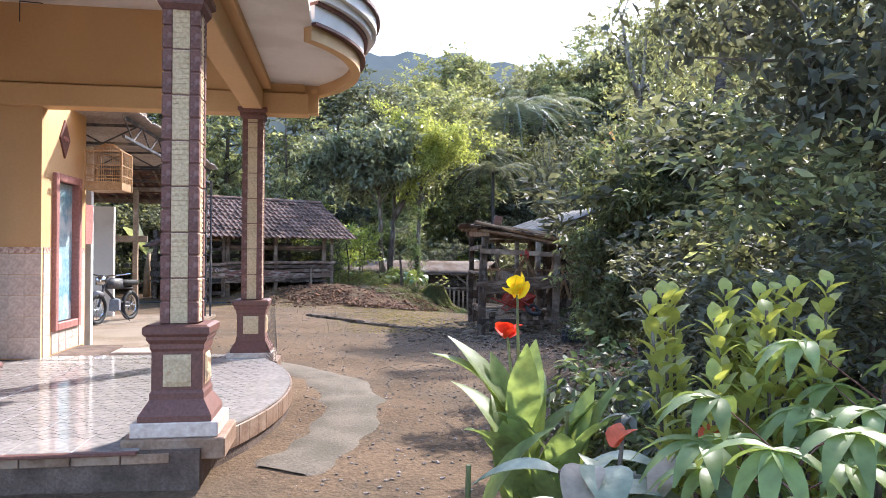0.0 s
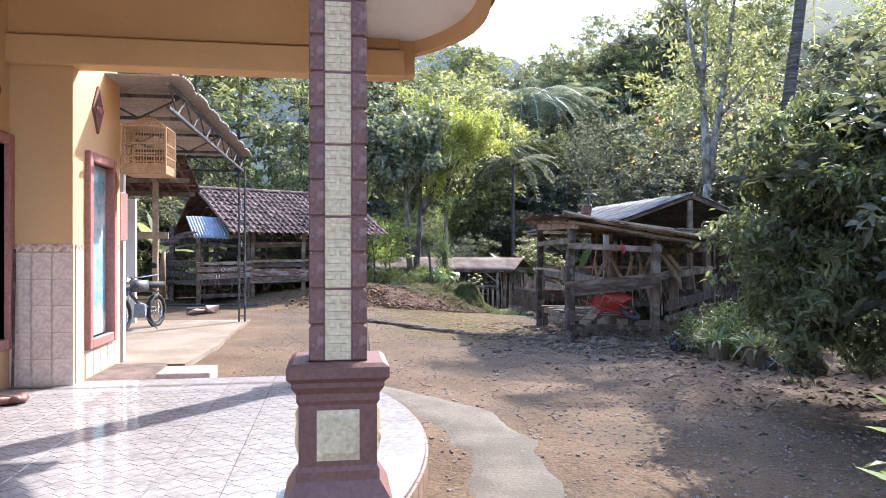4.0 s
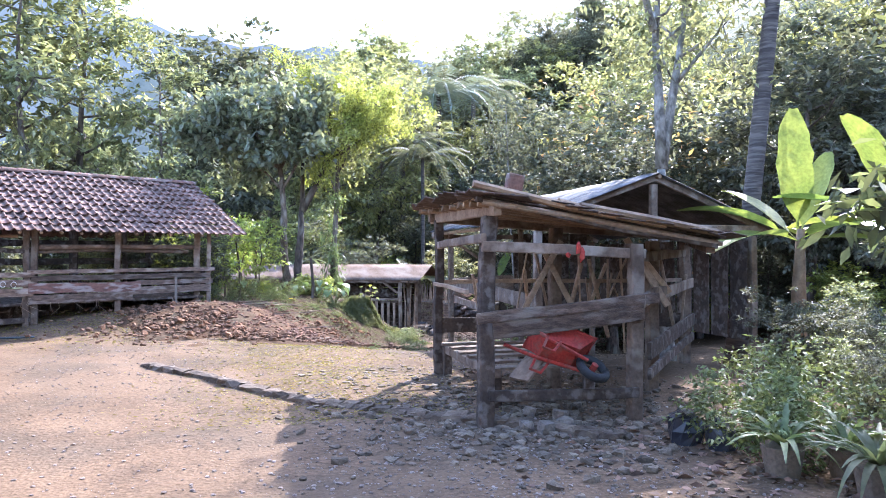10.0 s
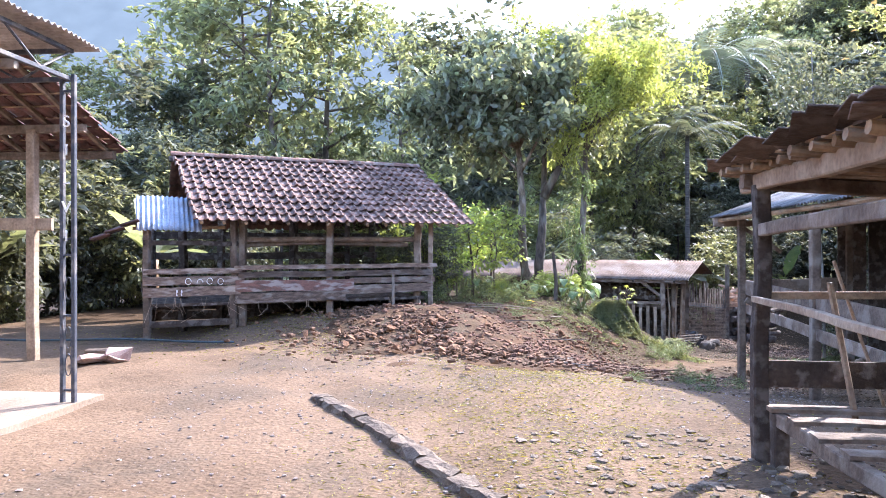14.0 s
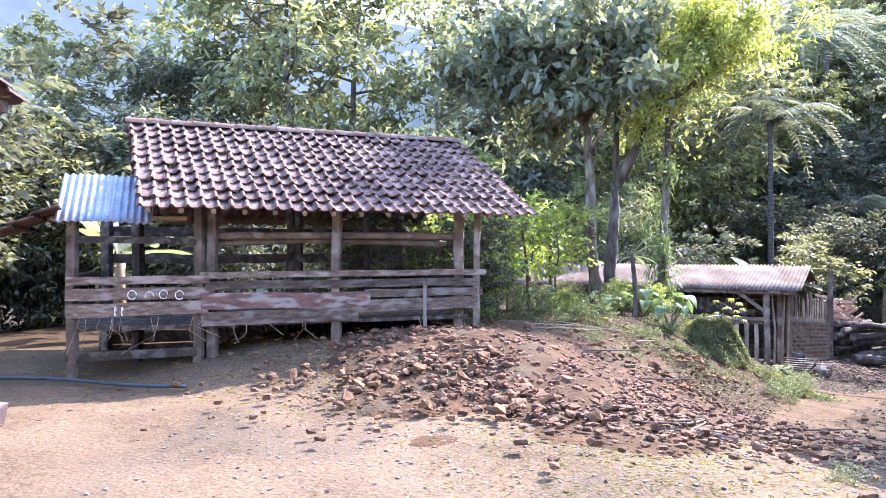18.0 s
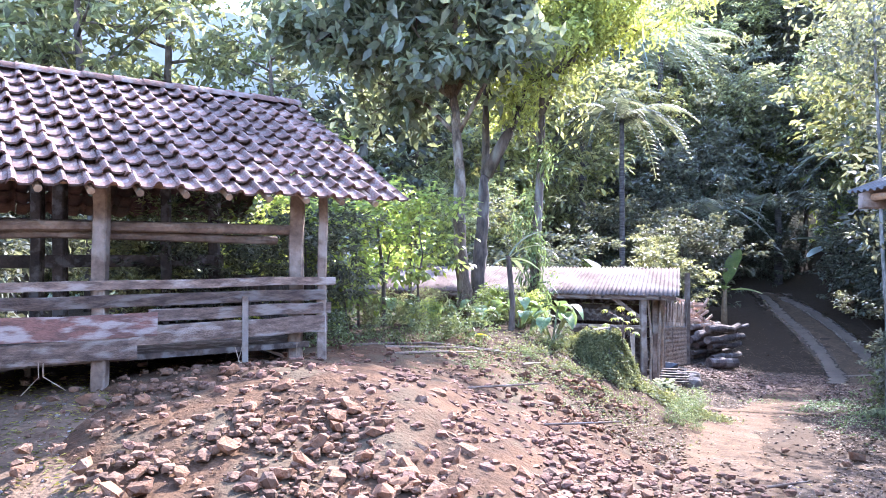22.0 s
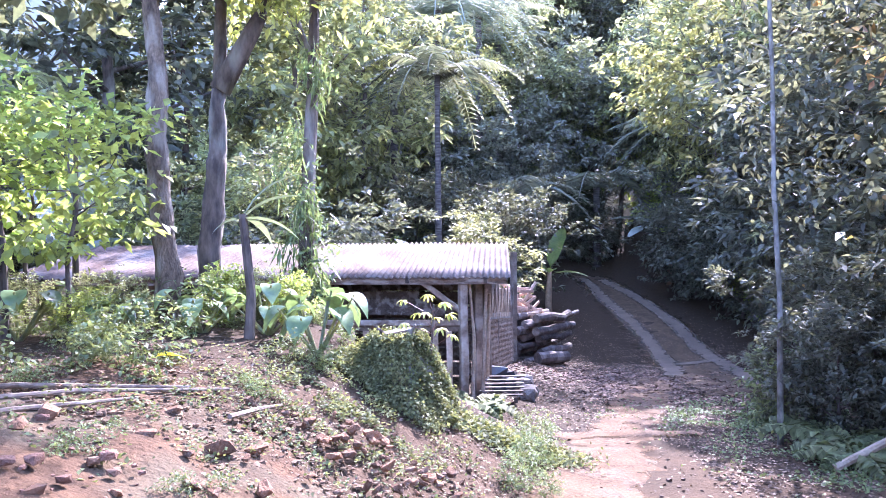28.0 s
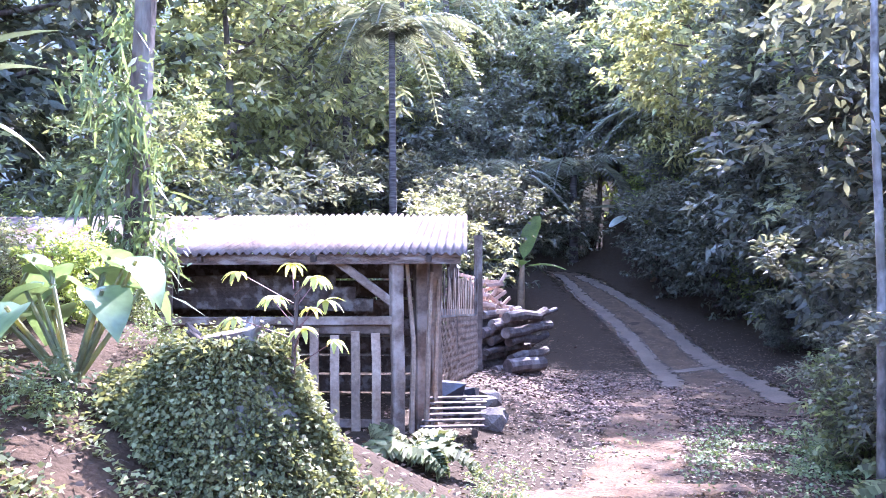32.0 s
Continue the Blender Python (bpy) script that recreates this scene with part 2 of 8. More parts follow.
M["grout"] = material("grout", (0.30, 0.275, 0.255), (0.24, 0.22, 0.205), 12, 0.9, 0.2, 60)
M["maroon"] = material("maroon_paint", (0.17, 0.076, 0.062), (0.135, 0.06, 0.049), 4, 0.5, 0.1, 50, spec=0.35)
M["brick_paint"] = material("painted_brick", (0.205, 0.095, 0.078), (0.155, 0.072, 0.06), 7, 0.6, 0.2, 45, rand=0.08, stain=((0.45, 0.30, 0.28), 0.25, 20))
M["cream"] = material("cream_stone", (0.63, 0.48, 0.31), (0.53, 0.40, 0.25), 9, 0.8, 0.35, 45, rand=0.05)
M["door"] = material("door_paint", (0.32, 0.12, 0.11), (0.26, 0.095, 0.085), 3, 0.4, 0.06, 30, stretch=(1, 1, 0.2))
M["frame"] = material("frame_paint", (0.40, 0.19, 0.17), (0.33, 0.15, 0.13), 3, 0.5, 0.06, 30)
M["wood"] = material("weathered_wood", (0.20, 0.145, 0.105), (0.10, 0.07, 0.05), 4, 0.85, 0.5, 30, rand=0.25, stretch=(1, 1, 1), stain=((0.33, 0.28, 0.23), 0.6, 3.5))
M["plank"] = material("weathered_plank", (0.20, 0.135, 0.095), (0.085, 0.056, 0.041), 5, 0.85, 0.45, 26, rand=0.45, stretch=(1.6, 1.6, 6), stain=((0.32, 0.265, 0.215), 0.7, 2.4), ov=0.6)
M["painted_plank"] = material("painted_plank", (0.21, 0.10, 0.072), (0.12, 0.066, 0.05), 4, 0.8, 0.4, 24, rand=0.2, stretch=(1.5, 1.5, 5), stain=((0.36, 0.31, 0.27), 0.75, 2.8), ov=0.5)
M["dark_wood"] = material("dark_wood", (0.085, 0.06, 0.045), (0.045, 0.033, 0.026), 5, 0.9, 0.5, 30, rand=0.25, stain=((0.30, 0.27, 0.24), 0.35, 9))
M["pale_wood"] = material("pale_wood", (0.36, 0.27, 0.19), (0.24, 0.165, 0.11), 5, 0.8, 0.4, 30, rand=0.2)
M["bamboo"] = material("bamboo", (0.31, 0.205, 0.12), (0.18, 0.115, 0.068), 5, 0.6, 0.2, 30, rand=0.25)
M["roof_tile"] = material("roof_tile", (0.165, 0.085, 0.06), (0.075, 0.045, 0.035), 9, 0.85, 0.6, 40, rand=0.45, stain=((0.25, 0.195, 0.165), 0.6, 9))
M["roof_tile_far"] = material("roof_tile_joined", (0.17, 0.085, 0.07), (0.085, 0.055, 0.05), 5, 0.85, 0.5, 40, island=0.3)
M["shingle"] = material("old_shingle", (0.115, 0.075, 0.055), (0.045, 0.032, 0.026), 8, 0.9, 0.6, 35, rand=0.5, stain=((0.22, 0.17, 0.14), 0.5, 7))
M["zinc"] = material("zinc_sheet", (0.27, 0.30, 0.36), (0.18, 0.20, 0.235), 2.5, 0.55, 0.1, 30, metal=0.3, stain=((0.22, 0.16, 0.12), 0.5, 3))
M["old_zinc"] = material("old_zinc", (0.14, 0.135, 0.135), (0.065, 0.062, 0.06), 3, 0.8, 0.2, 30, metal=0.1, stain=((0.05, 0.045, 0.04), 0.8, 2))
M["hose"] = material("hose_rubber", (0.05, 0.075, 0.09), (0.03, 0.05, 0.06), 8, 0.55, 0.1, 30)
M["rust"] = material("rusty_sheet", (0.135, 0.103, 0.088), (0.082, 0.055, 0.043), 2.2, 0.9, 0.15, 20, spec=0.08, stain=((0.165, 0.142, 0.128), 0.7, 1.7), stretch=(1, 0.35, 1), ov=0.7)
M["steel"] = material("painted_steel", (0.06, 0.065, 0.08), (0.035, 0.038, 0.05), 6, 0.5, 0.1, 40, spec=0.4, stain=((0.30, 0.26, 0.22), 0.35, 7))
M["sheet"] = material("canopy_sheet", (0.42, 0.37, 0.34), (0.33, 0.285, 0.26), 1.5, 0.7, 0.1, 20)
M["red"] = material("red_paint", (0.37, 0.042, 0.03), (0.25, 0.032, 0.024), 5, 0.65, 0.2, 40, stain=((0.18, 0.09, 0.065), 0.65, 7), ov=0.7)
M["rubber"] = material("rubber", (0.03, 0.03, 0.032), (0.02, 0.02, 0.02), 8, 0.7, 0.2, 50)
M["chrome"] = material("chrome", (0.7, 0.7, 0.7), (0.55, 0.55, 0.55), 6, 0.2, 0.02, 40, metal=1.0)
M["plastic_bag"] = material("black_plastic", (0.02, 0.022, 0.03), (0.03, 0.033, 0.045), 6, 0.3, 0.5, 20, spec=0.6)
M["blue"] = material("blue_plastic", (0.02, 0.12, 0.30), (0.02, 0.16, 0.28), 6, 0.4, 0.2, 30)
M["cloth"] = material("cloth", (0.45, 0.33, 0.28), (0.33, 0.22, 0.19), 9, 0.95, 0.4, 80)
M["cane"] = material("cane", (0.42, 0.28, 0.16), (0.32, 0.20, 0.11), 9, 0.5, 0.1, 60)
M["wire"] = material("wire", (0.10, 0.095, 0.09), (0.07, 0.065, 0.06), 9, 0.6, 0.0, 60, metal=0.3)
M["etched"] = material("etched_glass_print", (0.20, 0.38, 0.46), (0.42, 0.52, 0.55), 3, 0.12, 0.02, 20, spec=0.6, stain=((0.70, 0.74, 0.72), 0.8, 2.6))
M["grey_bark"] = material("grey_bark", (0.155, 0.112, 0.076), (0.055, 0.039, 0.028), 14, 0.95, 1.0, 55, stretch=(1, 1, 0.4), stain=((0.30, 0.25, 0.195), 0.7, 7), ov=0.9)
M["bark"] = material("bark", (0.145, 0.11, 0.088), (0.05, 0.038, 0.032), 9, 0.95, 0.8, 25, stretch=(1, 1, 0.35), stain=((0.26, 0.25, 0.21), 0.6, 3))
M["palm_bark"] = material("palm_bark", (0.085, 0.07, 0.06), (0.035, 0.028, 0.025), 1.2, 0.95, 0.9, 3, stretch=(1, 1, 9), stain=((0.15, 0.13, 0.115), 0.5, 2), ov=0.8)
M["pale_bark"] = material("pale_bark", (0.32, 0.30, 0.27), (0.085, 0.075, 0.065), 7, 0.95, 0.7, 25, stretch=(1, 1, 0.6), stain=((0.13, 0.12, 0.09), 0.7, 3))
M["log"] = material("log_bark", (0.15, 0.11, 0.09), (0.065, 0.048, 0.04), 6, 0.95, 0.8, 30, rand=0.35, stain=((0.24, 0.20, 0.17), 0.6, 4))
M["kindling"] = material("split_kindling", (0.52, 0.36, 0.25), (0.36, 0.22, 0.15), 6, 0.8, 0.3, 30, rand=0.3)
M["leaf_mid"] = material("leaf_mid", (0.235, 0.245, 0.145), (0.15, 0.162, 0.095), 1.2, 0.45, 0, 20, island=0.55, leaf=0.5, spec=0.4)
M["leaf_dark"] = material("leaf_dark", (0.135, 0.138, 0.105), (0.083, 0.09, 0.068), 1.2, 0.6, 0, 20, island=0.5, leaf=0.38, spec=0.22)
M["leaf_yellow"] = material("leaf_yellow", (0.285, 0.335, 0.1), (0.205, 0.255, 0.08), 1.2, 0.45, 0, 20, island=0.45, leaf=0.55, spec=0.5)
M["leaf_olive"] = material("leaf_olive", (0.265, 0.275, 0.13), (0.175, 0.188, 0.09), 1.2, 0.42, 0, 20, island=0.5, leaf=0.5, spec=0.45)
M["leaf_shrub"] = material("shrub_leaf", (0.15, 0.168, 0.095), (0.095, 0.114, 0.063), 1.2, 0.5, 0, 20, island=0.5, leaf=0.45, spec=0.3)
M["leaf_dry"] = material("leaf_dry", (0.22, 0.17, 0.05), (0.12, 0.12, 0.03), 2, 0.7, 0, 20, island=0.5, leaf=0.4)
# Pale bluish tone stands in for haze on far trees; also dull near leaves
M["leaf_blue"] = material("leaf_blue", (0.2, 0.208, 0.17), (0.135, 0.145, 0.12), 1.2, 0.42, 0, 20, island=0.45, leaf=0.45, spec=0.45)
M["leaf_bright"] = material("leaf_bright", (0.235, 0.295, 0.115), (0.165, 0.225, 0.085), 3, 0.42, 0, 20, rand=0.2, leaf=0.42, spec=0.35)
M["banana"] = material("banana_leaf", (0.17, 0.21, 0.06), (0.11, 0.155, 0.045), 3, 0.4, 0.1, 20, island=0.25, leaf=0.45)
M["leaf_lime"] = material("lime_leaf", (0.36, 0.37, 0.10), (0.27, 0.30, 0.085), 3, 0.45, 0, 20, rand=0.15, leaf=0.4)
M["leaf_silver"] = material("silvery_leaf", (0.2, 0.235, 0.17), (0.15, 0.185, 0.13), 6, 0.42, 0.15, 26, rand=0.2, leaf=0.25, spec=0.4)
M["leaf_pink"] = material("pinkish_leaf", (0.3, 0.235, 0.18), (0.24, 0.2, 0.145), 6, 0.45, 0.15, 26, rand=0.15, leaf=0.25, spec=0.4)
M["bract"] = material("red_bract", (0.60, 0.12, 0.05), (0.50, 0.09, 0.04), 9, 0.5, 0.05, 40, leaf=0.25)
M["leaf_weed"] = material("weed_leaf", (0.16, 0.19, 0.085), (0.105, 0.135, 0.06), 2.5, 0.5, 0, 20, island=0.5, leaf=0.35)
M["leaf_dull"] = material("dull_leaf", (0.19, 0.2, 0.14), (0.13, 0.145, 0.1), 2.0, 0.42, 0, 20, island=0.45, leaf=0.45, spec=0.45)
M["ivy"] = material("ivy_leaf", (0.185, 0.195, 0.09), (0.105, 0.12, 0.055), 2.5, 0.65, 0, 20, island=0.5, leaf=0.35, spec=0.15)
M["leaf_red"] = material("young_leaf", (0.34, 0.20, 0.12), (0.26, 0.22, 0.08), 3, 0.45, 0, 20, island=0.4, leaf=0.4)
M["leaf_glossy"] = material("glossy_leaf", (0.15, 0.21, 0.10), (0.10, 0.155, 0.07), 4, 0.28, 0.05, 20, rand=0.2, leaf=0.3, spec=0.6)
M["leaf_grey"] = material("grey_leaf", (0.22, 0.25, 0.22), (0.15, 0.19, 0.16), 3, 0.35, 0.05, 20, rand=0.15, leaf=0.2, spec=0.6)
M["straw"] = material("dry_straw", (0.205, 0.155, 0.095), (0.12, 0.09, 0.056), 4, 0.9, 0.0, 40, island=0.45)
M["slope_soil"] = material("slope_soil", (0.10, 0.056, 0.03), (0.052, 0.031, 0.018), 3.4, 0.95, 1.0, 30, stain=((0.085, 0.064, 0.039), 0.8, 1.8), spec=0.1)
M["litter"] = material("leaf_litter", (0.24, 0.165, 0.105), (0.11, 0.075, 0.05), 4, 0.85, 0.0, 40, island=0.6)
M["petal_yellow"] = material("petal_yellow", (0.90, 0.68, 0.03), (0.88, 0.60, 0.03), 9, 0.5, 0, 40, leaf=0.25)
M["petal_red"] = material("petal_red", (0.70, 0.05, 0.02), (0.60, 0.04, 0.02), 9, 0.5, 0, 40, leaf=0.2)


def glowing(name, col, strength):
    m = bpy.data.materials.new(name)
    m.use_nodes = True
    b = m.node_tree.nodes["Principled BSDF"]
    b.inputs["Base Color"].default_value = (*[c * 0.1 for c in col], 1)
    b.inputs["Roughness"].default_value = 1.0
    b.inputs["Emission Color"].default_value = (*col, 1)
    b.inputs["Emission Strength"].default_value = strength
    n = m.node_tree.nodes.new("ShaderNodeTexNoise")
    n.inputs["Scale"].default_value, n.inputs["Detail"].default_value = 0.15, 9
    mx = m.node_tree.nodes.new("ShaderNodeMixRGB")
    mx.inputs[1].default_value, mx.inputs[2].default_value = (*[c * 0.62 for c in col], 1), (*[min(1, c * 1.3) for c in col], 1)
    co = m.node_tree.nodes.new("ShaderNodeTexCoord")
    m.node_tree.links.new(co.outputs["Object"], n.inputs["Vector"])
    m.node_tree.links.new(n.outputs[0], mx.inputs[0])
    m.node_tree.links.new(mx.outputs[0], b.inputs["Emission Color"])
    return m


# Distant hills: haze is put into a blue-grey colour with faint emission
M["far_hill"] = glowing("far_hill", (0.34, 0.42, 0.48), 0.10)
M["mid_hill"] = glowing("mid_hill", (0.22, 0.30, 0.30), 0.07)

# ---------- mesh helpers ----------
rng = np.random.default_rng(7)


class Geo:
    """Gathers vertices and faces of one mesh, in world metres."""

    def __init__(self):
        self.v, self.f, self.n = [], [], 0

    def add(self, v, f):
        v = np.asarray(v, float)
        self.v.append(v)
        self.f.extend([tuple(i + self.n for i in q) for q in f])
        self.n += len(v)
        return self

    def box(self, c, s, m=None, ch=0.006):
        """A box of size s round c with chamfered edges, turned by m."""
        h = np.array(s, float) / 2
        ch = min(ch, *(h * 0.45))
        v, ix = [], {}
        for sx in (-1, 1):
            for sy in (-1, 1):
                for sz in (-1, 1):
                    for k in range(3):
                        p = np.array([sx, sy, sz]) * (h - ch)
                        p[k] = (sx, sy, sz)[k] * h[k]
                        ix[sx, sy, sz, k] = len(v)
                        v.append(p)
        f = []
        for k in range(3):
            a, b = (k + 1) % 3, (k + 2) % 3
            for s_ in (-1, 1):
                q = []
                for ua, ub in ((-1, -1), (1, -1), (1, 1), (-1, 1)):
                    t = [0, 0, 0]
                    t[k], t[a], t[b] = s_, ua, ub
                    q.append(ix[(*t, k)])
                f.append(q if s_ > 0 else q[::-1])
            for ua in (-1, 1):
                for ub in (-1, 1):
                    lo, hi = [0, 0, 0], [0, 0, 0]
                    lo[k], hi[k] = -1, 1
                    lo[a] = hi[a] = ua
                    lo[b] = hi[b] = ub
                    q = [ix[(*lo, a)], ix[(*hi, a)], ix[(*hi, b)], ix[(*lo, b)]]
                    f.append(q if ua * ub < 0 else q[::-1])
        for sx in (-1, 1):
            for sy in (-1, 1):
                for sz in (-1, 1):
                    q = [ix[sx, sy, sz, k] for k in range(3)]
                    f.append(q if sx * sy * sz > 0 else q[::-1])
        v = np.array(v)
        if m is not None:
            v = v @ np.array(m.to_3x3()).T
        return self.add(v + np.array(c, float), f)

    def beam(self, p0, p1, w, t, up=(0, 0, 1), seg=3, jit=0.0, ch=0.006):
        """A plank or post from p0 to p1, w wide along up's side, t thick, slightly warped by jit."""
        p0, p1 = np.array(p0, float), np.array(p1, float)
        d = p1 - p0
        L = np.linalg.norm(d)
        d /= L
        side = np.cross(d, np.array(up, float))
        if np.linalg.norm(side) < 1e-3:
            side = np.cross(d, np.array([0, 1.0, 0]))
        side /= np.linalg.norm(side)
        u = np.cross(side, d)
        v, f = [], []
        hw, ht = w / 2, t / 2
        ring = [(-1, -.8), (-.8, -1), (.8, -1), (1, -.8), (1, .8), (.8, 1), (-.8, 1), (-1, .8)]
        for i in range(seg + 1):
            o = p0 + d * L * i / seg + (rng.normal(0, jit, 3) if jit else 0)
            k = 1 + (rng.normal(0, jit * 3) if jit else 0)
            for a, b in ring:
                v.append(o + u * a * hw * k + side * b * ht)
        for i in range(seg):
            for j in range(8):
                a, b = i * 8 + j, i * 8 + (j + 1) % 8
                f.append((a, a + 8, b + 8, b))
        f.append(tuple(range(8)))
        f.append(tuple(seg * 8 + j for j in range(7, -1, -1)))
        return self.add(v, f)

    def tube(self, pts, rad, n=8, cap=True):
        """A round rod along pts, of one radius or one a point."""
        pts = np.array(pts, float)
        rad = np.full(len(pts), rad) if np.isscalar(rad) else np.array(rad, float)
        v, f = [], []
        ref = np.array([0.31, 0.17, 0.93])
        for i, p in enumerate(pts):
            d = pts[min(i + 1, len(pts) - 1)] - pts[max(i - 1, 0)]
            d /= np.linalg.norm(d) + 1e-9
            a = np.cross(d, ref if abs(d @ ref) < 0.95 else np.array([1.0, 0, 0]))
            a /= np.linalg.norm(a)
            b = np.cross(d, a)
            for j in range(n):
                q = 2 * math.pi * j / n
                v.append(p + rad[i] * (a * math.cos(q) + b * math.sin(q)))
        for i in range(len(pts) - 1):
            for j in range(n):
                a, b = i * n + j, i * n + (j + 1) % n
                f.append((a, b, b + n, a + n))
        if cap:
            f.append(tuple(range(n))[::-1])
            f.append(tuple((len(pts) - 1) * n + j for j in range(n)))
        return self.add(v, f)

    def rock(self, c, s, k=0.25):
        """An uneven stone."""
        v = np.array([(x, y, z) for x in (-1, 1) for y in (-1, 1) for z in (-1, 1)], float)
        v = np.vstack([v * 0.8, [(1.1, 0, 0), (-1.1, 0, 0), (0, 1.1, 0), (0, -1.1, 0), (0, 0, 1.05), (0, 0, -1.05)]])
        v += rng.normal(0, k, v.shape)
        f = []
        quads = {8: (4, 6, 7, 5), 9: (0, 1, 3, 2), 10: (2, 3, 7, 6), 11: (0, 4, 5, 1), 12: (1, 5, 7, 3), 13: (0, 2, 6, 4)}
        for m_, q in quads.items():
            for i in range(4):
                f.append((q[i], q[(i + 1) % 4], m_))
        a = rng.uniform(0, 6.28)
        r = np.array([[math.cos(a), -math.sin(a), 0], [math.sin(a), math.cos(a), 0], [0, 0, 1]])
        return self.add((v * np.array(s) / 2) @ r.T + np.array(c, float), f)


def mesh_of(name, v, f, mat, smooth=False):
    me = bpy.data.meshes.new(name)
    me.from_pydata(np.asarray(v).tolist() if not isinstance(v, list) else v, [], f)
    me.materials.append(mat)
    if smooth:
        me.polygons.foreach_set("use_smooth", [True] * len(me.polygons))
    return me


def quads_mesh(name, v, mat, per=4):
    """A mesh of separate quads (n*4 vertices), made fast."""
    n = len(v) // per
    me = bpy.data.meshes.new(name)
    me.vertices.add(len(v))
    me.vertices.foreach_set("co", np.asarray(v, np.float32).ravel())
    me.loops.add(len(v))
    me.loops.foreach_set("vertex_index", np.arange(len(v), dtype=np.int32))
    me.polygons.add(n)
    me.polygons.foreach_set("loop_start", np.arange(0, len(v), per, dtype=np.int32))
    me.materials.append(mat)
    me.update(calc_edges=True)
    return me


def root_of(ob):
    while ob.parent:
        ob = ob.parent
    return ob


def thing(name, loc, label, category, group="", kind=""):
    e = new(name)
    e.empty_display_size = 0.1
    e.location = loc
    return tagged(e, label, category, group, kind)


def part(name, g, mat, parent, label="", smooth=False, local=False):
    """One mesh object under a thing or a part; g in world metres."""
    off = np.zeros(3) if local else np.array(root_of(parent).location)
    me = g if isinstance(g, bpy.types.Mesh) else mesh_of(name, np.vstack(g.v) - off, g.f, mat, smooth)
    ob = new(name, me)
    ob.parent = parent
    if label:
        ob["label"] = label
    return ob


def solo(name, g, mat, label, category, group="", kind="", smooth=False, at=None):
    """A thing that is one mesh."""
    v = np.vstack(g.v)
    c = np.array(at if at is not None else (*v[:, :2].mean(0), v[:, 2].min()))
    ob = new(name, mesh_of(name, v - c, g.f, mat, smooth))
    ob.location = c
    return tagged(ob, label, category, group, kind)


def piece(name, me, parent, m):
    """A repeat on shared mesh data, at the pose m in world metres."""
    ob = new(name, me)
    ob.parent = parent
    ob.matrix_local = Matrix.Translation(-Vector(root_of(parent).location)) @ m
    return ob


def smooth(a, b, x):
    t = np.clip((x - a) / (b - a), 0, 1)
    return t * t * (3 - 2 * t)


# ---------- ground ----------
def ground_z(x, y):
    x, y = np.asarray(x, float), np.asarray(y, float)
    s = (x - 1) * 0.55 + (y - 19) * 0.83
    q = (x - 1) * 0.83 - (y - 19) * 0.55
    z = 0.06 + 0.09 * smooth(3, 12, y) + 0 * x
    z = z - (0.155 * np.clip(s, 0, 5.5) + 0.088 * np.clip(s - 5.5, 0, 17)) * np.maximum(smooth(-4.4, -0.7, q + 0.15 * np.clip(s - 9, 0, 30)), smooth(1.9, 0.5, (x - 5.7) * -0.431 + (y - 29.75) * -0.902 - 1.05 * smooth(2.5, 3.7, x)) * smooth(-7, -1, x))
    z = z + 0.30 * smooth(20.5, 23, y) * smooth(-0.8, -3.0, q) * smooth(-5, -3, x)
    z = z + 0.30 * np.exp(-(((x - 0.2) / 1.7) ** 2 + ((y - 22.0) / 1.3) ** 2))
    z = z + 0.155 * np.clip(y - 38, 0, 12) * smooth(2, 9, x) + 0.5 * np.clip(y - 50, 0, 16) * smooth(2, 9, x) + 0.15 * np.clip(y - 62, 0, 200)
    z = z + 0.45 * np.clip(x - 20, 0, 90) + 0.10 * np.clip(x - 7.5 - 0.25 * np.clip(y - 12, 0, 99), 0, 40)
    z = z - 0.12 * np.clip(-x - 9, 0, 10) + 0.25 * np.clip(-x - 30, 0, 60)
    return z


def bumps(x, y):
    return 0.012 * np.sin(x * 2.1 + 1.3 * np.sin(y * 1.7)) * np.sin(y * 2.7 + x) + 0.008 * np.sin(x * 7.3 + y * 3.1) * np.sin(y * 6.1 - x * 2.2)


def grid_axis(lo, hi, mid0, mid1, fine, coarse):
    a = np.arange(mid0, mid1, fine)
    left, right, s = [], [], fine
    p = mid0
    while p > lo:
        s = min(s * 1.09, coarse)
        p -= s
        left.append(p)
    p, s = a[-1], fine
    while p < hi:
        s = min(s * 1.09, coarse)
        p += s
        right.append(p)
    return np.array(left[::-1] + a.tolist() + right)


gx, gy = grid_axis(-400, 400, -7, 9, 0.14, 40), grid_axis(-120, 500, 1, 33, 0.14, 40)
GX, GY = np.meshgrid(gx, gy)
GZ = ground_z(GX, GY) + bumps(GX, GY)
nx, ny = len(gx), len(gy)
idx = np.arange(nx * ny).reshape(ny, nx)
gf = np.stack([idx[:-1, :-1], idx[:-1, 1:], idx[1:, 1:], idx[1:, :-1]], -1).reshape(-1, 4)
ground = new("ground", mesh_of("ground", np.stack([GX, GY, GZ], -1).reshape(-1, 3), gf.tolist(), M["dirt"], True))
tagged(ground, "trodden brown dirt yard with gravel patches", "ground", kind="structure")


def gz(x, y):
    return float(ground_z(x, y))


# ---------- house ----------
FLOOR = 0.34
house = thing("house", (-4.3, 8.0, 0), "ochre painted house with a tiled porch and arched double door", "house")
g = Geo()
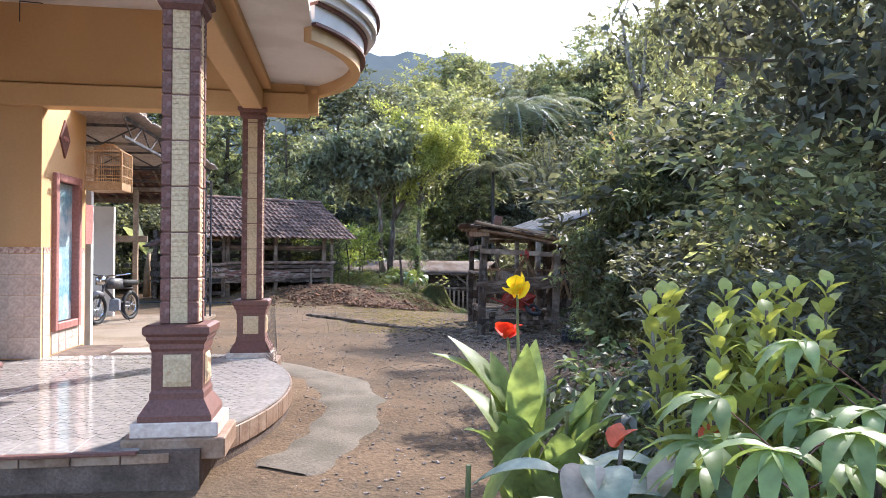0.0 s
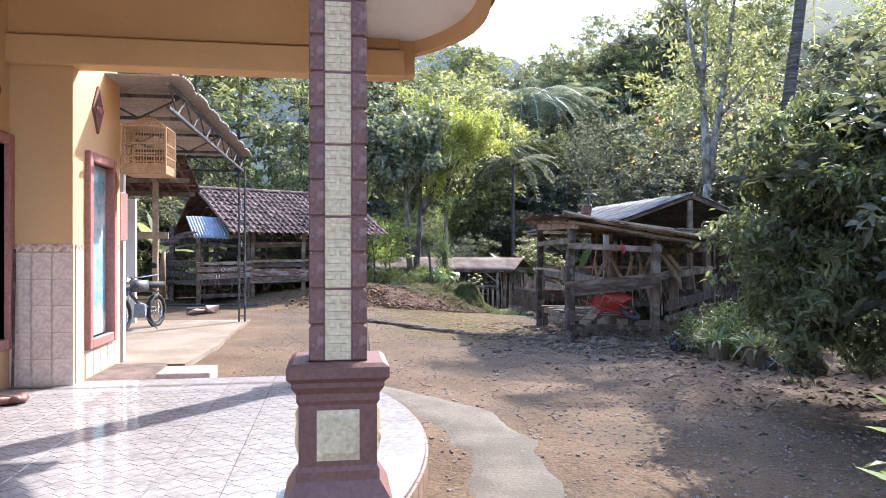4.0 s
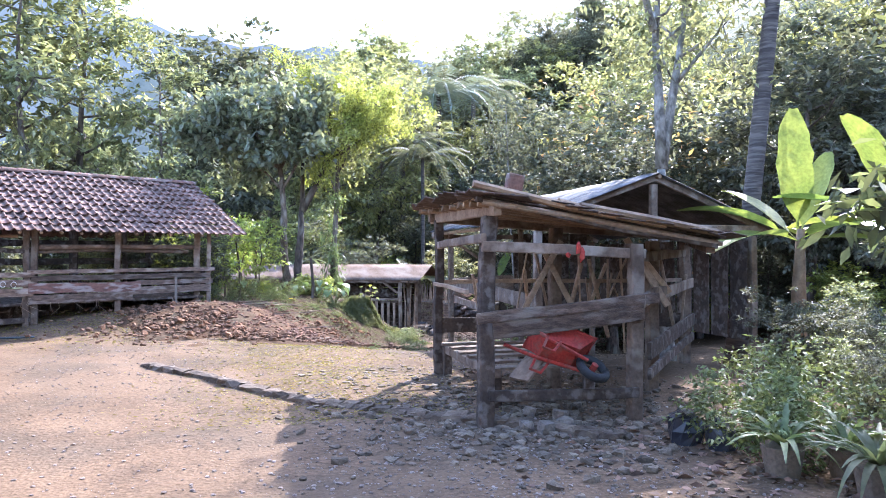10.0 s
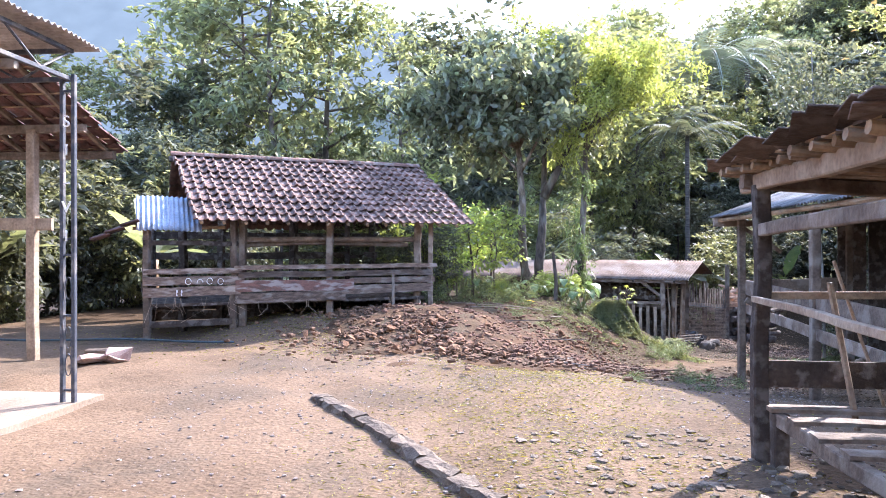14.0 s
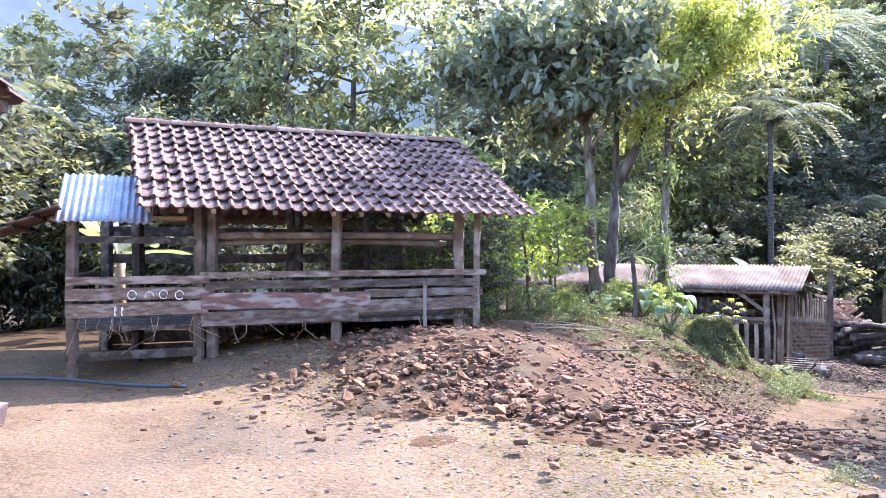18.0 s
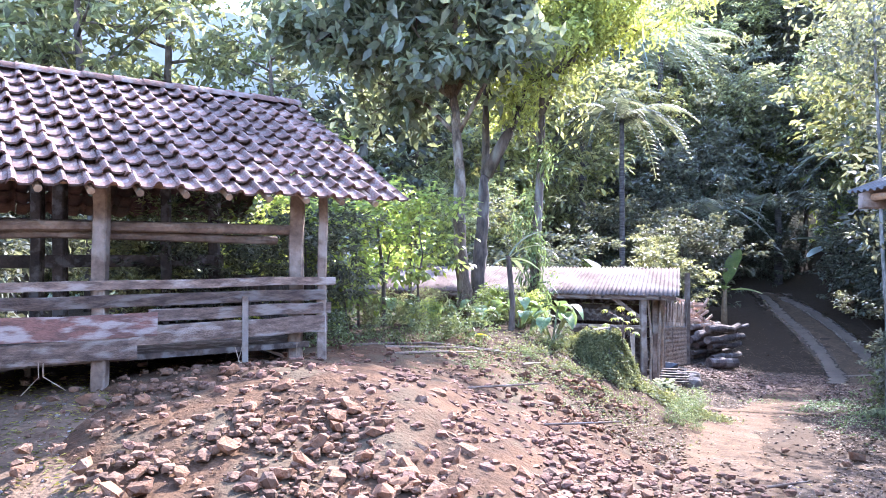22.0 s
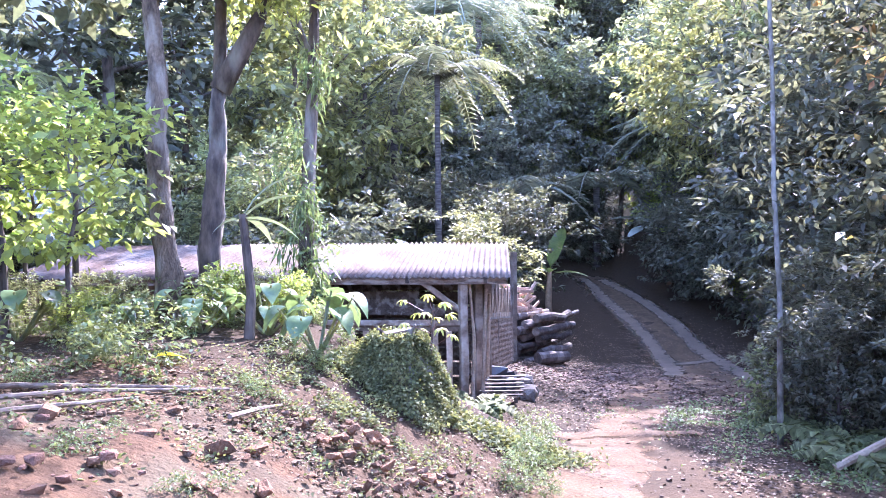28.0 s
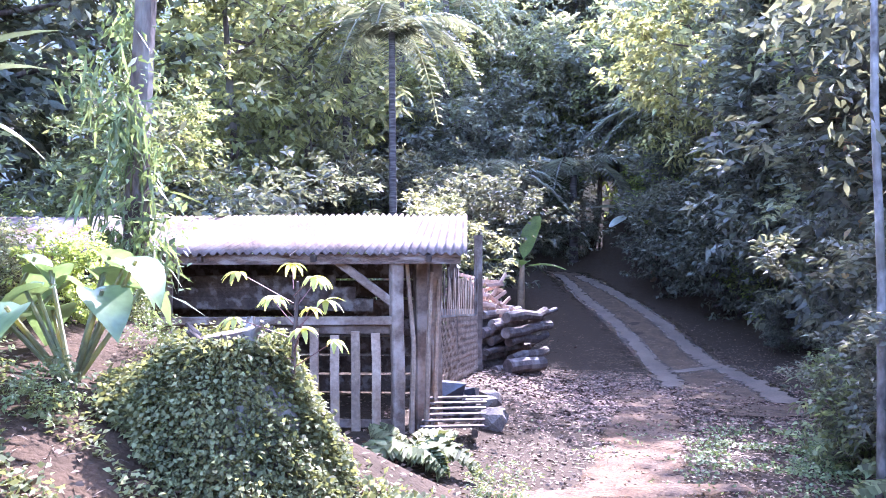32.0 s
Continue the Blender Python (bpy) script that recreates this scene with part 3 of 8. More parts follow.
# front wall (faces +x) with openings for the arched door and the tall window; then a short return and the side wall
WX, WY, WX2 = -4.30, 9.80, -3.75
DOOR0, DOOR1, WIN0, WIN1 = 6.75, 8.75, 9.06, 9.80
T = 0.16
def wall_box(x0, x1, y0, y1, z0, z1, nm="wall", mat="ochre", label="ochre painted plaster wall"):
    part(nm, Geo().box(((x0 + x1) / 2, (y0 + y1) / 2, (z0 + z1) / 2), (x1 - x0, y1 - y0, z1 - z0), None, 0.001), M[mat], house, label)
wall_box(WX - T, WX, 4.2, DOOR0, 0, 4.55)
wall_box(WX - T, WX, DOOR1, WIN0 + 0.1, 0, 4.55)
wall_box(WX - T, WX, WIN0 + 0.1, WIN1 - 0.1, 0, 0.80)
wall_box(WX - T, WX, WIN0 + 0.1, WIN1 - 0.1, 2.58, 4.55)
wall_box(WX - T, WX, WIN1 - 0.1, WY, 0, 4.55)
# arch over the door
cy, rad = (DOOR0 + DOOR1) / 2, (DOOR1 - DOOR0) / 2
spring = 2.12
steps = 16
aq = [(cy + rad * math.cos(math.pi * i / steps), spring + rad * math.sin(math.pi * i / steps)) for i in range(steps + 1)]
pts = [(x, y, z) for y, zq in aq for x, z in ((WX - T, zq), (WX, zq), (WX, 4.55), (WX - T, 4.55))]
g.add(pts, [(i * 4 + j, i * 4 + 4 + j, i * 4 + 4 + (j + 1) % 4, i * 4 + (j + 1) % 4) for i in range(steps) for j in range(4)])
wall_box(WX - T, WX2, WY, WY + T, 0, 4.55)
SD0, SD1 = 10.12, 10.98
wall_box(WX2 - T, WX2, WY + T, SD0 + 0.09, 0, 3.62)
wall_box(WX2 - T, WX2, SD1 - 0.09, 11.24, 0, 3.62)
wall_box(WX2 - T, WX2, SD0 + 0.09, SD1 - 0.09, 2.50, 3.62)
wall_box(WX2 - T, WX2, SD0 + 0.09, SD1 - 0.09, 0, 0.72)
part("arched_wall", g, M["ochre"], house, "ochre painted plaster over the arch")
g = Geo()
for bx_ in ((-9.5, -5.12, 16.9, 17.02, 0, 2.6), (-9, WX2 - T - 0.02, 12.0, 12.1, 0, 3.2), (-9, WX, 4.1, 4.2, 0, 4.55), (-9.1, -9, 4.1, 12.1, 0, 4.55)):
    wall_box(*bx_, "side_wall", "white", "white plaster wall")
g = Geo()
wall_box(-9.1, WX2 + 0.05, 4.1, 11.3, 4.60, 4.75, "roof", "concrete", "flat concrete roof")
wall_box(-9.1, -3.2, 11.3, 12.2, 3.66, 3.75, "roof", "concrete", "flat concrete roof")
g = Geo()
g.box((WX2 - 0.01, 11.38, 2.0), (0.03, 0.28, 0.56))
part("window", g, M["frame"], house, "small maroon window")

# porch: raised floor with a bulging edge
porch = thing("porch", (-2.5, 7.8, 0), "raised porch floor of glossy grey tiles with a rounded edge", "porch", kind="structure")
def bulge(x0, xm, y0, y1, n=24):
    c, h, s = (y0 + y1) / 2, (y1 - y0) / 2, xm - x0
    R = (h * h + s * s) / (2 * s)
    return [(xm - R + math.sqrt(max(R * R - (y - c) ** 2, 0)), y) for y in np.linspace(y0, y1, n)]
def prism(outline, z0, z1):
    n = len(outline)
    v = [(x, y, z0) for x, y in outline] + [(x, y, z1) for x, y in outline]
    return v, [tuple(range(n))[::-1], tuple(range(n, 2 * n))] + [(i, (i + 1) % n, n + (i + 1) % n, n + i) for i in range(n)]
edge = bulge(-1.12, -0.70, 6.05, 9.55)
outline = [(WX, 5.66), (-1.12, 5.66)] + edge + [(-1.12, 9.98), (-3.2, 9.98), (-3.2, 11.1), (WX2, 11.1), (WX2, WY), (WX, WY)]
g = Geo().add(*prism(outline, 0, FLOOR - 0.012))
part("base", g, M["chip"], porch, "rough earth-stained concrete base")
# tiled rim along the front and the bulge
g = Geo()
for y0 in np.arange(5.66, 5.67, 1):
    for x0 in np.arange(WX, -1.5, 0.30):
        g.box((x0 + 0.148, 5.652, 0.288), (0.292, 0.02, 0.062), None, 0.004)
for (xa, ya), (xb, yb) in zip(edge[:-1], edge[1:]):
    a = math.atan2(yb - ya, xb - xa)
    g.box(((xa + xb) / 2 + 0.008, (ya + yb) / 2, 0.245), (math.hypot(xb - xa, yb - ya) * 0.97, 0.02, 0.15), Matrix.Rotation(a, 3, "Z"), 0.003)
part("rim", g, M["step_tile"], porch, "brown mottled edge tiles")
g = Geo().box(((WX - 1.5) / 2, 5.64, 0.33), (2.8, 0.05, 0.022), None, 0.008)
part("nosing", g, M["maroon"], porch, "dark red edge strip")
g = Geo()
g.box((-3.1, 10.85, 0.21), (0.9, 0.5, 0.16), None, 0.01)
part("side_step", g, M["wall_tile"], porch, "tiled side step")

# columns
def column(cx, cy_, base_z, name_label):
    c = thing("porch_column", (cx, cy_, base_z), name_label, "column", "porch columns")
    B = base_z
    g = Geo().box((cx, cy_, B + 0.09), (0.66, 0.52, 0.14), None, 0.01)
    part("step_block", g, M["step_tile"], c, "brown and cream tiled step block")
    g = Geo().box((cx, cy_, B + 0.21), (0.56, 0.46, 0.10), None, 0.008)
    part("tile_block", g, M["wall_tile"], c, "pale pink tiled block")
    g = Geo()
    prof = [(0.235, 0.26), (0.235, 0.30), (0.20, 0.36), (0.175, 0.40), (0.175, 0.44), (0.165, 0.46), (0.165, 0.72), (0.175, 0.74), (0.175, 0.77), (0.195, 0.80), (0.195, 0.82), (0.215, 0.84), (0.215, 0.885), (0.19, 0.90), (0.125, 0.90)]
    v = [(cx + sx * r, cy_ + sy * r * 0.92, B + z) for r, z in prof for sx, sy in ((-1, -1), (1, -1), (1, 1), (-1, 1))]
    f = [(i * 4 + j, i * 4 + (j + 1) % 4, i * 4 + 4 + (j + 1) % 4, i * 4 + 4 + j) for i in range(len(prof) - 1) for j in range(4)]
    g.add(v, f)
    ped = part("pedestal", g, M["maroon"], c, "moulded dark maroon pedestal")
    for a, (dx, dy) in enumerate(((0, -1), (1, 0), (0, 1), (-1, 0))):
        g = Geo()
        w = 0.165 * (0.92 if dy else 1) + 0.004
        nn = 7
        gv = []
        for i in range(nn):
            for j in range(nn):
                e = 0 if i in (0, nn - 1) or j in (0, nn - 1) else 1
                u, zz, d = (i / (nn - 1) - 0.5) * 0.18, B + 0.485 + j / (nn - 1) * 0.215, w + e * (0.008 + 0.012 * rng.random())
                gv.append((cx + dx * d + dy * u, cy_ + dy * d + dx * u, zz))
        gf_ = [(i * nn + j, (i + 1) * nn + j, (i + 1) * nn + j + 1, i * nn + j + 1) for i in range(nn - 1) for j in range(nn - 1)]
        g.add(gv, [q[::-1] for q in gf_] if dy < 0 or dx > 0 else gf_)
        part("stone_panel", g, M["cream"], ped, "rough cream stone panel")
    top = 3.40
    g = Geo().box((cx, cy_, (B + 0.9 + top) / 2), (0.225, 0.225, top - B - 0.9), None, 0.004)
    part("shaft", g, M["maroon"], c)
    z = B + 0.9
    ph = 0.311
    k = 0
    brick_h, panel = 0.1555, None
    bg = Geo().box((0, 0, 0), (0.066, 0.066, brick_h - 0.010), None, 0.006)
    bk = mesh_of("brick", np.vstack(bg.v), bg.f, M["brick_paint"])
    pg = Geo().box((0, 0, 0), (0.115, 0.230, ph - 0.008), None, 0.003)
    for i in range(9):
        zz = -ph / 2 + (i + 0.5) * ph / 9
        for s in (-1, 1):
            if i % 3 == 1:
                for q in (-1, 1):
                    pg.box((q * 0.032, s * 0.114, zz), (0.046, 0.010, ph / 9 * 0.62), None, 0.003)
            else:
                pg.box((0, s * 0.114, zz), (0.108, 0.010, ph / 9 * 0.62), None, 0.003)
    panel = mesh_of("cream_panel", np.vstack(pg.v), pg.f, M["cream"])
    while z + brick_h <= top + 0.01:
        for s in (-1, 1):
            for q in (-1, 1):
                piece("brick", bk, c, Matrix.Translation((cx + s * 0.090, cy_ + q * 0.090, z + brick_h / 2)))
        if k % 2 == 0:
            zc = z + ph / 2
            piece("cream_panel", panel, c, Matrix.Translation((cx, cy_, zc)))
            piece("cream_panel", panel, c, pose(cx, cy_, zc, 0, 0, 90))
        k += 1
        z += brick_h
    g = Geo()
    prof = [(0.125, top - 0.14), (0.15, top - 0.10), (0.15, top - 0.06), (0.175, top - 0.04), (0.175, top)]
    v = [(cx + sx * r, cy_ + sy * r, z_) for r, z_ in prof for sx, sy in ((-1, -1), (1, -1), (1, 1), (-1, 1))]
    g.add(v, [(i * 4 + j, i * 4 + (j + 1) % 4, i * 4 + 4 + (j + 1) % 4, i * 4 + 4 + j) for i in range(len(prof) - 1) for j in range(4)])
    part("capital", g, M["maroon"], c)
    return c
column(-1.30, 5.98, 0.23, "cream and maroon brick-pattern column on a moulded pedestal")
column(-1.30, 9.82, 0.14, "cream and maroon brick-pattern column on a moulded pedestal")

# porch roof: beams, soffit, rounded moulded fascia
canopy_roof = thing("porch_roof", (-2.4, 7.8, 3.3), "ochre beams and white soffit with a rounded moulded edge", "porch roof", kind="structure")
g = Geo()
g.box((-2.5, 9.84, 3.47), (3.75, 0.26, 0.26), None, 0.01)
g.box((-2.5, 9.86, 4.10), (3.65, 0.18, 0.95), None, 0.01)
g.box((-1.30, 7.9, 3.50), (0.24, 3.6, 0.24), None, 0.01)
part("beam", g, M["ochre"], canopy_roof, "ochre painted beam")
C0, RR = (-1.82, 8.72), 1.80
arc = [(C0[0] + RR * math.cos(a), C0[1] + RR * math.sin(a)) for a in np.linspace(radians(-43), radians(43), 28)]
out = [(-1.2, 4.6), (-0.5, 4.6)] + arc + [(-0.5, 10.02), (-1.2, 10.02)]
g = Geo().add(*prism(out, 3.73, 3.80))
part("soffit", g, M["white"], canopy_roof, "white plaster soffit with faint stains")
g = Geo().add(*prism([(-4.3, 4.4), (-1.1, 4.4), (-1.1, 9.8), (-4.3, 9.8)], 4.56, 4.62))
part("ceiling", g, M["white"], canopy_roof, "white porch ceiling")
g = Geo()
g.box((-1.15, 7.2, 4.1), (0.12, 5.4, 0.9), None, 0.01)
g.box((-0.86, 9.92, 3.56), (0.70, 0.20, 0.36), None, 0.008)
part("inner_beam", g, M["ochre"], canopy_roof)
def arc_band(r0, r1, z0, z1, n=36):
    g = Geo()
    v = []
    for a in np.linspace(radians(-43), radians(43), n):
        for r, z in ((r0, z0), (r1, z0), (r1, z1), (r0, z1)):
            v.append((C0[0] + r * math.cos(a), C0[1] + r * math.sin(a), z))
    f = [(i * 4 + j, i * 4 + (j + 1) % 4, i * 4 + 4 + (j + 1) % 4, i * 4 + 4 + j) for i in range(n - 1) for j in range(4)]
    f += [(0, 3, 2, 1), tuple((n - 1) * 4 + j for j in range(4))]
    return g.add(v, f)
part("orange_band", arc_band(1.70, 1.80, 3.60, 3.73), M["ochre"], canopy_roof, "ochre lower band")
for nm, r0, r1, z0, z1, mt in (("moulding", 1.74, 1.86, 3.73, 3.76, "maroon"), ("moulding", 1.74, 1.84, 3.76, 3.92, "white"), ("moulding", 1.74, 1.88, 3.92, 3.95, "maroon"), ("moulding", 1.74, 1.93, 3.95, 4.02, "white"), ("moulding", 1.74, 1.98, 4.02, 4.14, "white"), ("moulding", 1.74, 2.02, 4.14, 4.18, "maroon")):
    part(nm, arc_band(r0, r1, z0, z1), M[mt], canopy_roof, smooth=False)
g = Geo()
g.tube([(-3.95, 9.66, 4.55), (-3.95, 9.66, 4.3)], 0.006, 6)
g.tube([(-3.95, 9.66, 4.54), (-3.7, 9.66, 4.53)], 0.006, 6)
part("cable", g, M["rubber"], canopy_roof, "short black cable")

# arched double door
door = thing("door_1", (WX - 0.05, cy, FLOOR), "closed maroon arched double door with carved panels", "door", kind="structure")
def arch_pts(r, z0, zs, n=24):
    return [(cy + r, z0)] + [(cy + r * math.cos(a), zs + r * math.sin(a)) for a in np.linspace(0, math.pi, n)] + [(cy - r, z0)]
def yz_ring(outer, inner, x0, x1):
    n = len(outer)
    v = [(x, y, z) for x in (x0, x1) for y, z in outer] + [(x, y, z) for x in (x0, x1) for y, z in inner]
    f = []
    for i in range(n - 1):
        o0, o1, i0, i1 = i, n + i, 2 * n + i, 3 * n + i
        f += [(o0, o0 + 1, o1 + 1, o1), (i0, i1, i1 + 1, i0 + 1), (o1, o1 + 1, i1 + 1, i1), (o0, i0, i0 + 1, o0 + 1)]
    return Geo().add(v, f)
part("frame", yz_ring(arch_pts(rad + 0.01, FLOOR, spring), arch_pts(rad - 0.11, FLOOR, spring), WX - 0.14, WX + 0.03), M["frame"], door, "maroon frame")
for s in (-1, 1):
    pts = [(cy + s * 0.006, FLOOR)] + [(cy + s * (rad - 0.12), FLOOR)] + [(cy + s * (rad - 0.12) * math.cos(a), spring + (rad - 0.12) * math.sin(a)) for a in np.linspace(0, math.pi / 2 - 0.007, 14)]
    n = len(pts)
    v = [(WX - 0.11, y, z) for y, z in pts] + [(WX - 0.05, y, z) for y, z in pts]
    g = Geo().add(v, [tuple(range(n)), tuple(range(2 * n - 1, n - 1, -1))] + [(i, n + i, n + (i + 1) % n, (i + 1) % n) for i in range(n)])
    leaf_ = part("leaf", g, M["door"], door, "maroon door leaf")
    for y0, y1, z0, z1 in ((0.10, 0.40, 0.45, 0.92), (0.47, 0.78, 0.45, 0.92), (0.10, 0.40, 1.85, 2.25), (0.47, 0.78, 1.05, 1.75), (0.47, 0.78, 1.85, 2.30), (0.10, 0.40, 2.32, 2.80), (0.47, 0.70, 2.36, 2.62)):
        g = Geo().box((WX - 0.05, cy + s * (y0 + y1) / 2, (z0 + z1) / 2), (0.03, y1 - y0, z1 - z0), None, 0.014)
        part("panel", g, M["door"], leaf_)
    oval = [(WX - 0.03, cy + s * (0.20 + 0.14 * math.cos(a)), 1.42 + 0.34 * math.sin(a)) for a in np.linspace(0, 2 * math.pi, 29)]
    part("oval_moulding", Geo().tube(oval, 0.014, 6), M["door"], leaf_)
    hd = [(WX + 0.0 + 0.05 * math.sin(math.pi * t), cy + s * 0.10, 1.22 + 0.42 * t) for t in np.linspace(0, 1, 9)]
    part("handle", Geo().tube(hd, 0.017, 8), M["chrome"], leaf_, "chrome pull handle", True)

def tall_window(name, x, y0, y1, z0, z1, label, kind_):
    w = thing(name, (x, (y0 + y1) / 2, z0), label, kind_, kind="structure")
    g = Geo()
    fw = 0.10
    for yy in (y0 + fw / 2, y1 - fw / 2):
        g.box((x - 0.03, yy, (z0 + z1) / 2), (0.16, fw, z1 - z0), None, 0.01)
    for zz in (z0 + fw / 2, z1 - fw / 2):
        g.box((x - 0.03, (y0 + y1) / 2, zz), (0.155, y1 - y0 - 2 * fw, fw), None, 0.01)
    part("frame", g, M["frame"], w, "pinkish maroon frame")
    g = Geo().box((x - 0.05, (y0 + y1) / 2, (z0 + z1) / 2), (0.012, y1 - y0 - 2 * fw, z1 - z0 - 2 * fw), None, 0.002)
    part("pane", g, M["etched"], w, "blue and white decorated glass")
    return w
tall_window("window_1", WX, WIN0, WIN1, 0.70, 2.68, "tall narrow window with blue printed glass and maroon frame", "window")
sd = tall_window("door_2", WX2, SD0, SD1, 0.62, 2.60, "side door with blue printed glass and pink frame", "door")
g = Geo().box((WX2 + 0.02, SD1 - 0.05, 1.72), (0.03, 0.03, 0.12), None, 0.006)
part("handle", g, M["rubber"], sd)
for dx_, dy_, dz_ in ((WX, 8.09, 3.48), (WX, 8.80, 3.20), (WX, 9.45, 3.05), (WX2, 10.46, 3.06)):
    v = thing("vent", (dx_, dy_, dz_), "diamond-shaped dark maroon wall vent", "vent", "diamond vents")
    g = Geo().box((dx_ + 0.008, dy_, dz_), (0.03, 0.31, 0.31), Matrix.Rotation(radians(45), 3, "X"), 0.006)
    g.v = [np.column_stack([a[:, 0], dy_ + (a[:, 1] - dy_) * 0.72, dz_ + (a[:, 2] - dz_) * 1.15]) for a in g.v]
    part("frame", g, M["maroon"], v)
    for r in (-0.07, 0, 0.07):
        g = Geo().box((dx_ + 0.027, dy_ + r * 0.7, dz_), (0.012, 0.05, 0.06), Matrix.Rotation(radians(45), 3, "X"), 0.004)
        part("louvre", g, M["frame"], v)

# ---------- steel canopy beside the house ----------
carport = thing("carport", (-3.12, 16.83, 0.2), "open carport of dark steel trusses under corrugated sheets", "carport")
CX, CY0, CY1, CZ = -3.10, 10.7, 17.05, 3.46
def corrugated(p0, u, w, lu, lw, mat, name, parent, label="", pitch=0.076, amp=0.014, sag=0.0):
    """A wavy sheet: waves run along w, repeat along u."""
    u, w = np.array(u, float), np.array(w, float)
    u, w = u / np.linalg.norm(u), w / np.linalg.norm(w)
    nrm = np.cross(u, w)
    nu, nw = max(8, int(lu / pitch * 6)), 5
    v = []
    for k in (0, 1):
        for j in range(nw):
            for i in range(nu + 1):
                a = lu * i / nu
                wob = 0.008 * math.sin(a * 2.3 + j)
                v.append(np.array(p0) + u * a + w * (lw * j / (nw - 1) + (0.02 * math.sin(a * 5.1) if j in (0, nw - 1) else 0)) + nrm * (amp * math.sin(2 * math.pi * a / pitch) + wob - 0.004 * k - sag * math.sin(math.pi * j / (nw - 1))))
    q = nw * (nu + 1)
    f = []
    for j in range(nw - 1):
        for i in range(nu):
            a = j * (nu + 1) + i
            f.append((a, a + 1, a + nu + 2, a + nu + 1))
            f.append((q + a, q + a + nu + 1, q + a + nu + 2, q + a + 1))
    for i in range(nu):
        f.append((i, q + i, q + i + 1, i + 1))
        b = (nw - 1) * (nu + 1) + i
        f.append((b, b + 1, q + b + 1, q + b))
    return part(name, Geo().add(v, f), mat, parent, label, True)
for i in range(7):
    corrugated((-9.0, CY0 + i * 0.91, CZ + 0.06 + 0.004 * (i % 2)), (0, 1, 0), (1, 0, -0.004), 0.95, 6.05, M["sheet"], "roof_sheet", carport, "weathered translucent corrugated sheet")
def truss(p0, p1, h, n):
    g = Geo()
    p0, p1 = np.array(p0, float), np.array(p1, float)
    for dz in (0, h):
        g.beam(p0 + [0, 0, dz], p1 + [0, 0, dz], 0.04, 0.04, seg=1)
    for i in range(n):
        a, b = p0 + (p1 - p0) * i / n, p0 + (p1 - p0) * (i + 1) / n
        g.tube([a + [0, 0, 0 if i % 2 else h], b + [0, 0, h if i % 2 else 0]], 0.012, 6)
    return g
part("edge_truss", truss((CX, CY0, 3.16), (CX, CY1 - 0.2, 3.16), 0.26, 14), M["steel"], carport)
for yy in (16.83, 14.2, 11.4):
    part("cross_truss", truss((CX, yy, 3.16), (-9, yy, 3.16), 0.26, 12), M["steel"], carport)
for xx in (-4.6, -6.2, -7.8):
    part("purlin", Geo().beam((xx, CY0, 3.44), (xx, CY1, 3.44), 0.04, 0.05, seg=1), M["steel"], carport)
post = Geo()
for dx in (-0.055, 0.055):
    post.beam((CX - 0.02 + dx, 16.83, 0.2), (CX - 0.02 + dx, 16.83, 3.2), 0.035, 0.045, up=(1, 0, 0), seg=1)
for z in (0.32, 1.0, 1.55, 1.7, 3.05):
    post.box((CX - 0.02, 16.83, z), (0.09, 0.03, 0.02), None, 0.003)
for z in (0.55, 0.8, 1.25):
    ringp = [(CX - 0.02 + 0.03 * math.cos(a), 16.83, z + 0.10 * math.sin(a)) for a in np.linspace(0, 2 * math.pi, 13)]
    post.tube(ringp, 0.006, 5)
pst = part("post", post, M["steel"], carport, "dark steel box post")
for i, ch in enumerate("SILVI"):
    fc = bpy.data.curves.new("letter", "FONT")
    fc.body, fc.size, fc.extrude, fc.align_x = ch, 0.15, 0.006, "CENTER"
    tmp = new("letter", fc)
    me = bpy.data.meshes.new_from_object(tmp.evaluated_get(bpy.context.evaluated_depsgraph_get()))
    bpy.data.objects.remove(tmp)
    me.materials.clear()
    me.materials.append(M["white"])
    piece("letter", me, pst, pose(CX - 0.02, 16.80, 2.72 - i * 0.26, 90, 0, 0))
slab_g = Geo().add(*prism([(-9.2, 11.9), (-3.14, 11.75), (-3.02, 13.5), (-3.06, 15.4), (-3.0, 17.2), (-9.2, 17.6)], -0.1, 0.21))
solo("carport_floor", slab_g, M["slab"], "worn concrete carport floor slab, dusty", "floor slab", kind="structure")

# bird cage hanging at the canopy's corner
cage = thing("bird_cage", (-3.40, 11.10, 2.45), "cane and wire bird cage hanging from the eave", "bird cage")
bx, by, b0, b1, bw = -3.40, 11.10, 2.45, 2.98, 0.23
g = Geo().box((bx, by, b0 + 0.06), (2 * bw, 2 * bw, 0.12), None, 0.01)
part("tray", g, M["cane"], cage)
for sx in (-1, 1):
    for sy in (-1, 1):
        part("corner_post", Geo().beam((bx + sx * bw, by + sy * bw, b0), (bx + sx * bw, by + sy * bw, b1), 0.022, 0.022, up=(1, 0, 0), seg=1), M["cane"], cage)
g = Geo()
for z in (b0 + 0.2, b0 + 0.34, b1):
    for s in (-1, 1):
        g.beam((bx - bw, by + s * bw, z), (bx + bw, by + s * bw, z), 0.014, 0.014, seg=1)
        g.beam((bx + s * bw, by - bw, z), (bx + s * bw, by + bw, z), 0.014, 0.014, seg=1)
part("rails", g, M["cane"], cage)
g = Geo()
